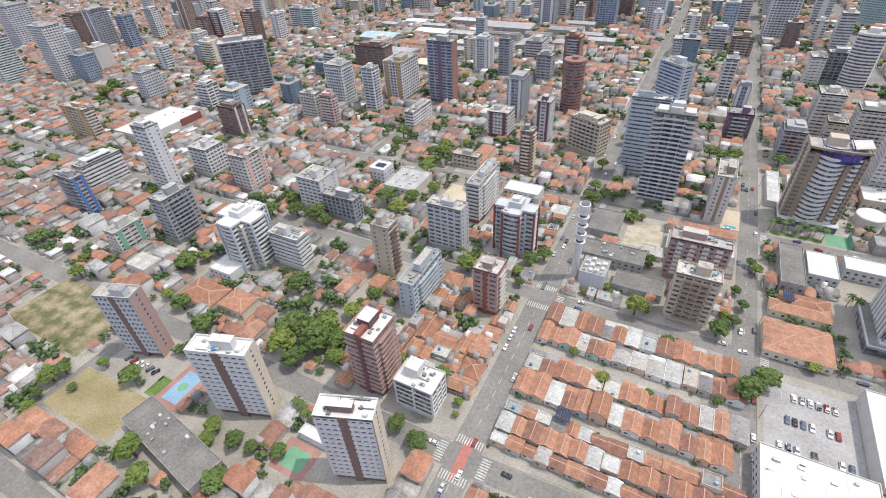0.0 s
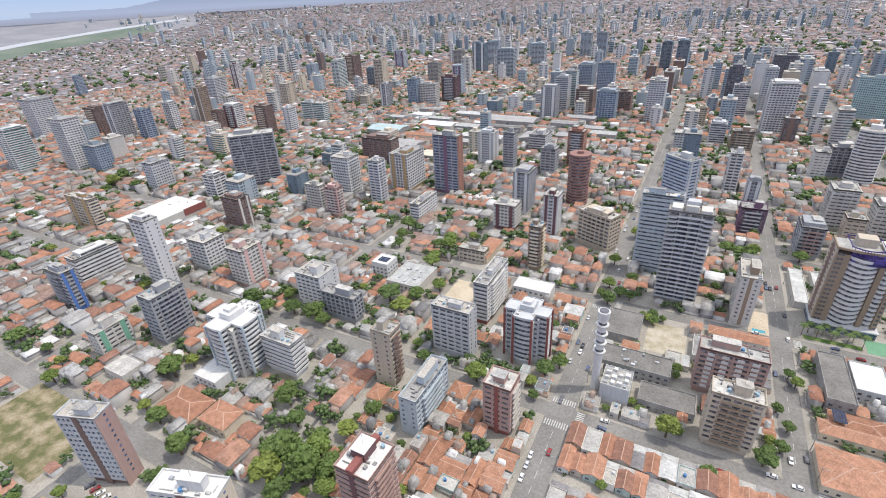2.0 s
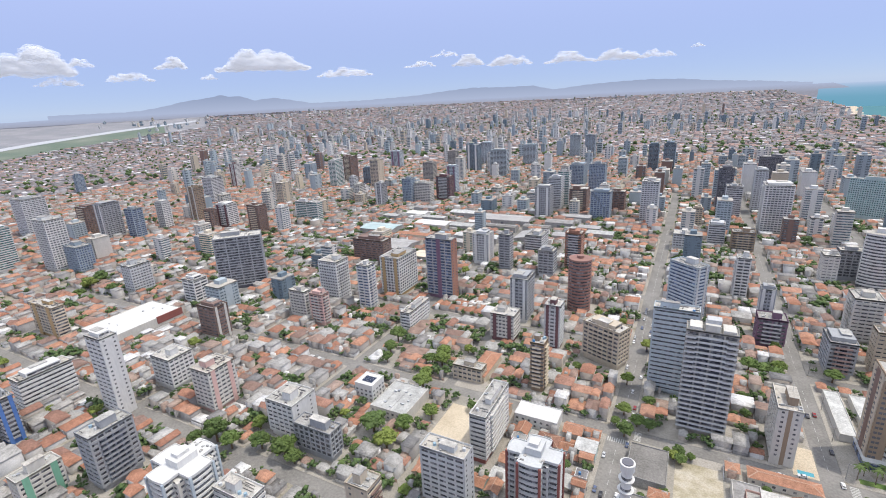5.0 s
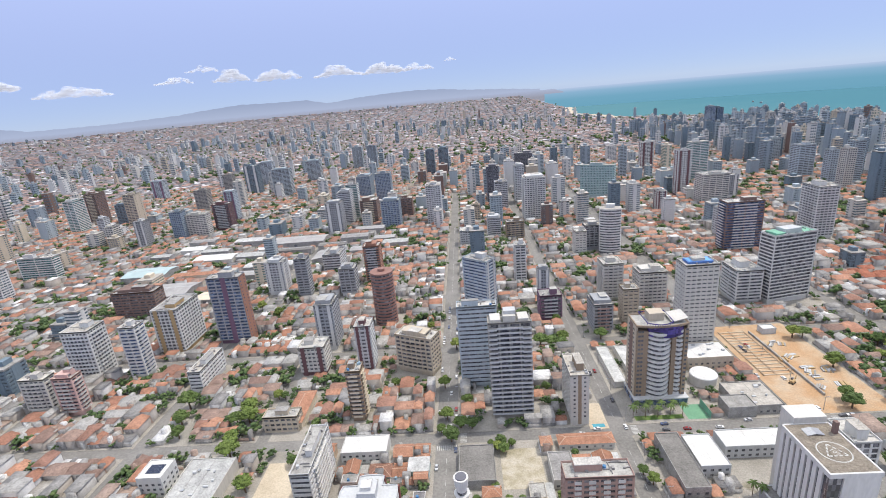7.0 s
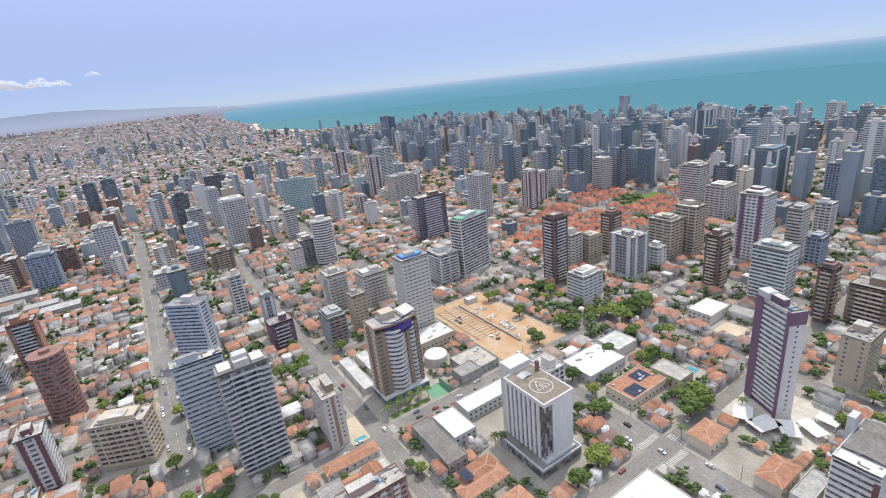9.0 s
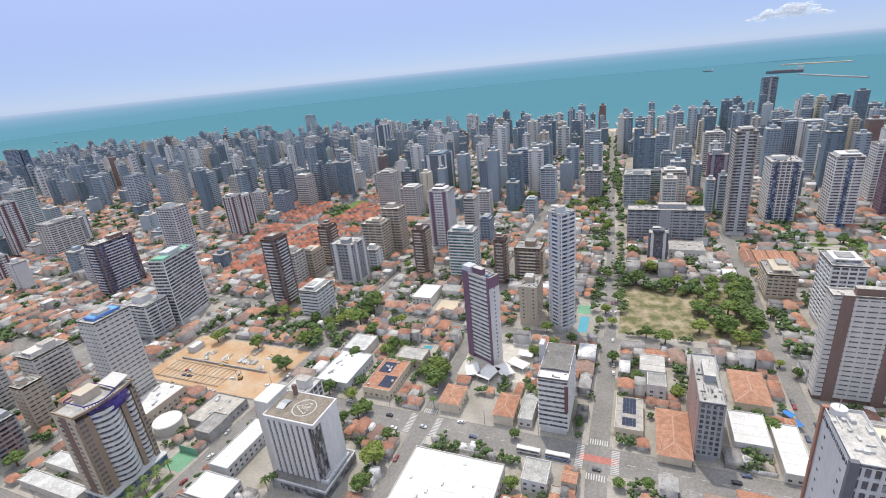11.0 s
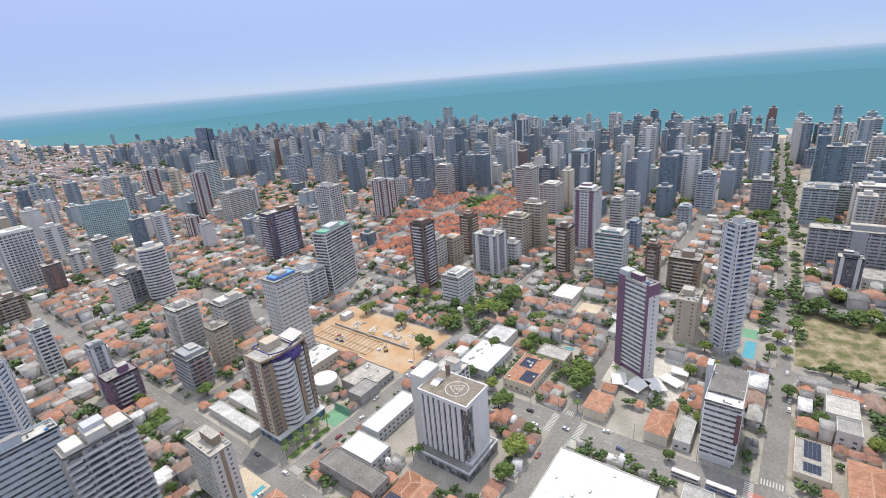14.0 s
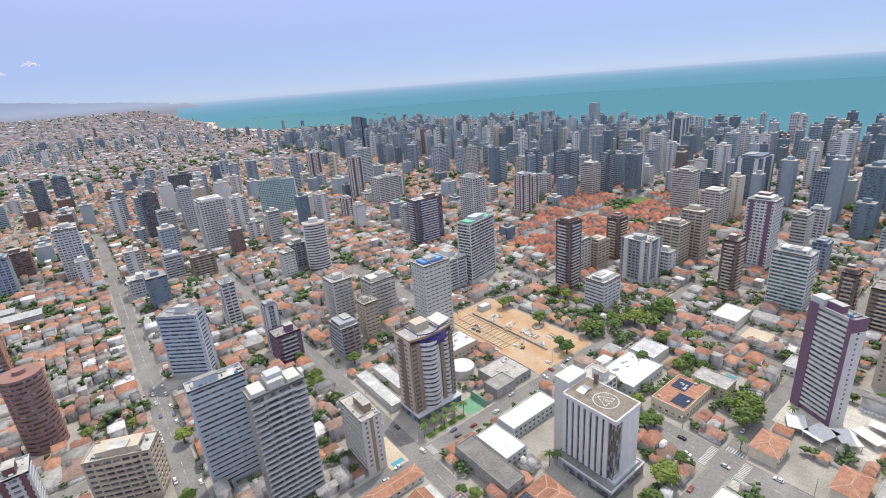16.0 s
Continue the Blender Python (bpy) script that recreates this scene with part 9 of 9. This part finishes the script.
for ax_, sel in (("x", ~turn), ("y", turn)):
    # far and seaside roofs take the colours greyed for haze
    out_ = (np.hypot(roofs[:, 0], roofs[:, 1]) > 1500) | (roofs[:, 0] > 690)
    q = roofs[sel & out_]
    boxes("outer_roofs", np.column_stack([q[:, :4], q[:, 4] + 0.02, q[:, 4] + q[:, 5]]), HAZED_ROOF, "haze-greyed clay and grey roofs of the outer city", "roofs", top=True, ridge=ax_)
    flat_ = roofs[:, 5] < 0.6
    q = roofs[sel & ~out_ & flat_]
    boxes("distant_flat_roofs", np.column_stack([q[:, :4], q[:, 4] + 0.02, q[:, 4] + q[:, 5]]), FLAT_ROOF, "grey and white flat roofs of countless low buildings", "roofs")
    q = roofs[sel & ~out_ & ~flat_]
    boxes("distant_roofs", np.column_stack([q[:, :4], q[:, 4] + 0.02, q[:, 4] + q[:, 5]]), FAR_ROOF, "clay-tile roofs of countless low houses", "roofs", top=True, ridge=ax_)
boxes("yard_walls", np.array(YARD), FLAT_ROOF, "plastered yard walls, lean-tos and sheds between houses", "yard walls")

# an estate of small red-roofed houses
er = []
for i in range(36):
    for j in range(24):
        x, y = 336 + i * 10.0 + 2 * math.sin(j), 298 + j * 9.9 + 2 * math.sin(i * 1.7)
        if in_estate(x, y) and free(x - 4, x + 4, y - 4, y + 4) and min(abs(x - s) for s in XS) > 8 and min(abs(y - s) for s in YS) > 8:
            er.append((x, y, rng.uniform(8.4, 10.4), rng.uniform(8.4, 10.4), rng.choice((3.4, 6.6, 6.6)), 2.4))
er = np.array(er)
boxes("estate_house_walls", np.column_stack([er[:, :2], er[:, 2:4] - 1, np.zeros(len(er)), er[:, 4]]), FAR_WALL, "plastered walls of a dense housing estate", "houses")
boxes("estate_roofs", np.column_stack([er[:, :4], er[:, 4], er[:, 4] + er[:, 5]]), TILE_RED, "bright clay-tile roofs of a dense housing estate", "roofs", top=True)

# trees farther off: small ragged clumps in one mesh
tr1 = scatter(0, 1500, 27, 1.0)
tr2 = scatter(1500, 3000, 48, 1.0)
tr3 = scatter(2600, 4600, 120, 1.0)
pts = [(x, y, r) for x, y, r in far_trees] + [(q[0] + 7, q[1] + 7, 3 + 2.5 * nr.random()) for q in tr1] + [(q[0], q[1], 6 + 5 * nr.random()) for q in tr2] + [(q[0], q[1], 7 + 7 * nr.random()) for q in tr3]
octa = np.array([(1, 0, 0), (0, 1, 0), (-1, 0, 0), (0, -1, 0), (0, 0, 1), (0, 0, -0.8)], float)
of = np.array([(0, 1, 4), (1, 2, 4), (2, 3, 4), (3, 0, 4), (1, 0, 5), (2, 1, 5), (3, 2, 5), (0, 3, 5)])
cl = []
for x, y, r in pts:
    dist = math.hypot(x, y)
    k = 16 if dist < 450 else 8 if dist < 900 else 4 if dist < 1800 else 2
    if 900 < dist < 1800:
        r *= 1.3
    for _ in range(k):
        o = nr.normal(0, 0.42, 3) * r
        cl.append((x + o[0], y + o[1], rise(x, y) + 0.85 * r + abs(o[2]) * 0.7, r * nr.uniform(0.3, 0.62) * (0.75 if k == 16 else 1), nr.uniform(0, 6.3)))
cl = np.array(cl)
ca, sa = np.cos(cl[:, 4])[:, None], np.sin(cl[:, 4])[:, None]
jit = nr.uniform(0.7, 1.35, (len(cl), 6))
ox, oy, oz = octa[None, :, 0] * jit, octa[None, :, 1] * jit, octa[None, :, 2] * jit * 0.8
v = np.stack([cl[:, 0:1] + (ox * ca - oy * sa) * cl[:, 3:4], cl[:, 1:2] + (ox * sa + oy * ca) * cl[:, 3:4], cl[:, 2:3] + oz * cl[:, 3:4]], -1)
fcs = (of[None] + np.arange(len(cl))[:, None, None] * 6).reshape(-1, 3)
me = bpy.data.meshes.new("distant_trees")
me.vertices.add(v.shape[0] * 6)
me.vertices.foreach_set("co", v.ravel())
me.loops.add(fcs.size)
me.loops.foreach_set("vertex_index", fcs.ravel().astype(np.int32))
me.polygons.add(len(fcs))
me.polygons.foreach_set("loop_start", (np.arange(len(fcs)) * 3).astype(np.int32))
me.update(calc_edges=True)
me.materials.append(FAR_LEAF)
tagged(new("distant_trees", me), "scattered green trees between the roofs", "trees", kind="stuff")

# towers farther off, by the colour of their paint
PAINTS = (("white", WHITE, GLASS_FAR), ("off_white", OFFWHITE, GLASS_FAR), ("grey", HAZE_GREY, GLASS_FAR), ("blue_grey", BLUEGREY, GLASS_FAR), ("brown", BROWN, GLASS_FAR),
          ("beige", BEIGE, GLASS_FAR), ("dark", HAZE_SLATE, GLASS_FAR), ("maroon", MAROON, GLASS_FAR), ("cream", CREAM, GLASS_GREEN))
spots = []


# the seaside mix leans to blue-greys, so haze sits in its paint colours
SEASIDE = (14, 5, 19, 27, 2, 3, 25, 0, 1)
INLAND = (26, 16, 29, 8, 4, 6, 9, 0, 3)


def try_tower(x, y, w, d, h):
    for a, b, c, e in spots:
        if abs(x - a) < (w + c) / 2 + 5 and abs(y - b) < (d + e) / 2 + 5:
            return
    for a, b, c, e in TAKEN:
        if x - w / 2 < b + 3 and x + w / 2 > a - 3 and y - d / 2 < e + 3 and y + d / 2 > c - 3:
            return
    if min(abs(x - s) for s in XS) < w / 2 + 5 or min(abs(y - s) for s in YS) < d / 2 + 5:
        if x < XS[-1] and y < YS[-1]:
            return
    spots.append((x, y, w, d))
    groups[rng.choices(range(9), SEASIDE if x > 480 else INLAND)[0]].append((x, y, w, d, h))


groups = [[] for _ in PAINTS]
for _ in range(3200):        # the dense seaside quarter
    y = rng.uniform(-900, 1950)
    x = rng.uniform(560, 1230)
    if rng.random() < 0.35 + 0.65 * (x - 560) / 670:
        s = rng.uniform(10.5, 17)
        try_tower(x, y, s, s * rng.uniform(0.75, 1.3), rng.uniform(34, 76) * (0.75 if y > 1300 else 1))
for _ in range(900):         # scattered towers inland
    a, r = radians(rng.uniform(-72, 25)), rng.uniform(680, 3300)
    x, y = r * math.sin(a), r * math.cos(a)
    if noise.noise(Vector((x * 0.0019, y * 0.0019, 3.1))) > -0.06 and x < coast(y) - 120 and not (x < -1500 and y < 1500):
        s = rng.uniform(12, 22)
        try_tower(x, y, s, s * rng.uniform(0.7, 1.4), rng.uniform(22, 56))
for _ in range(180):         # mid-rise blocks between the near towers
    x, y = rng.uniform(-640, 620), rng.uniform(240, 960)
    s = rng.uniform(12, 20)
    if (x > 200 or y > 420 or x < -300) and not (60 < x < 330 and y < 620):
        try_tower(x, y, s, s * rng.uniform(0.8, 1.4), rng.uniform(12, 34))
for _ in range(420):         # the farthest towers, out on the plain
    a, r = radians(rng.uniform(-68, 9)), rng.uniform(2300, 4500)
    x, y = r * math.sin(a), r * math.cos(a)
    if noise.noise(Vector((x * 0.0016, y * 0.0016, 8.4))) > -0.12 and x < coast(y) - 120 and not (x < -1500 and y < 1900):
        s = rng.uniform(13, 20)
        try_tower(x, y, s, s * rng.uniform(0.8, 1.3), rng.uniform(18, 46) * (1.0 if r < 3200 else 0.6))
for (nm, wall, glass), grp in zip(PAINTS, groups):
    g = MB()
    for x, y, w, d, h in grp:
        dist, gz, v0 = math.hypot(x, y), rise(x, y), len(g.v)
        if in_estate(x, y):
            continue         # the low estate stays open
        if dist > 1300:      # slimmer out of the centre
            w, d = w * 0.82, d * 0.82
        g.box(x - w / 2 + 0.4, x + w / 2 - 0.4, y - d / 2 + 0.4, y + d / 2 - 0.4, 0, h, 1)
        st = 3.1 if dist < 1300 else 6.2
        sp = 1.5 if dist < 1300 else 3.0
        z = 4.0
        if rng.random() < 0.68:      # piers across the bands
            for n_, c, half in ((int(w / 4.2), x, w / 2), (int(d / 4.2), y, d / 2)):
                for i in range(n_ + 1):
                    o = c - half + 0.9 + (2 * half - 1.8) * i / max(1, n_)
                    wd = rng.choice((0.3, 0.45, 0.65))
                    if c == x:
                        g.box(o - wd, o + wd, y - d / 2 + 0.2, y + d / 2 - 0.2, 0, h - 0.8, 0)
                    else:
                        g.box(x - w / 2 + 0.2, x + w / 2 - 0.2, o - wd, o + wd, 0, h - 0.8, 0)
        while z < h:
            x0, x1, y0, y1, a, b = x - w / 2, x + w / 2, y - d / 2, y + d / 2, z - sp / 2, z + sp / 2
            g.add([(x0, y0, a), (x1, y0, a), (x1, y1, a), (x0, y1, a), (x0, y0, b), (x1, y0, b), (x1, y1, b), (x0, y1, b)],
                  [(0, 1, 5, 4), (1, 2, 6, 5), (2, 3, 7, 6), (3, 0, 4, 7), (4, 5, 6, 7)] if dist < 1300 else [(0, 1, 5, 4), (1, 2, 6, 5), (2, 3, 7, 6), (3, 0, 4, 7)], 0)
            z += st
        k = rng.random()
        if k < 0.6:      # plain end walls or corner piers
            g.box(x - w / 2 - 0.1, x + w / 2 + 0.1, y - d * 0.18, y + d * 0.18, 0, h, 0)
        if k > 0.35:
            g.box(x - w * 0.16, x + w * 0.16, y - d / 2 - 0.1, y + d / 2 + 0.1, 0, h, 0)
        g.box(x - w / 2, x + w / 2, y - d / 2, y + d / 2, h - 0.6, h + 0.8, 2)
        g.box(x - w * 0.2, x + w * 0.18, y - d * 0.2, y + d * 0.22, h + 0.8, h + 4.6, 0)
        if gz:
            g.v[v0:] = [(a, b, c + gz) for a, b, c in g.v[v0:]]
    if g.v:
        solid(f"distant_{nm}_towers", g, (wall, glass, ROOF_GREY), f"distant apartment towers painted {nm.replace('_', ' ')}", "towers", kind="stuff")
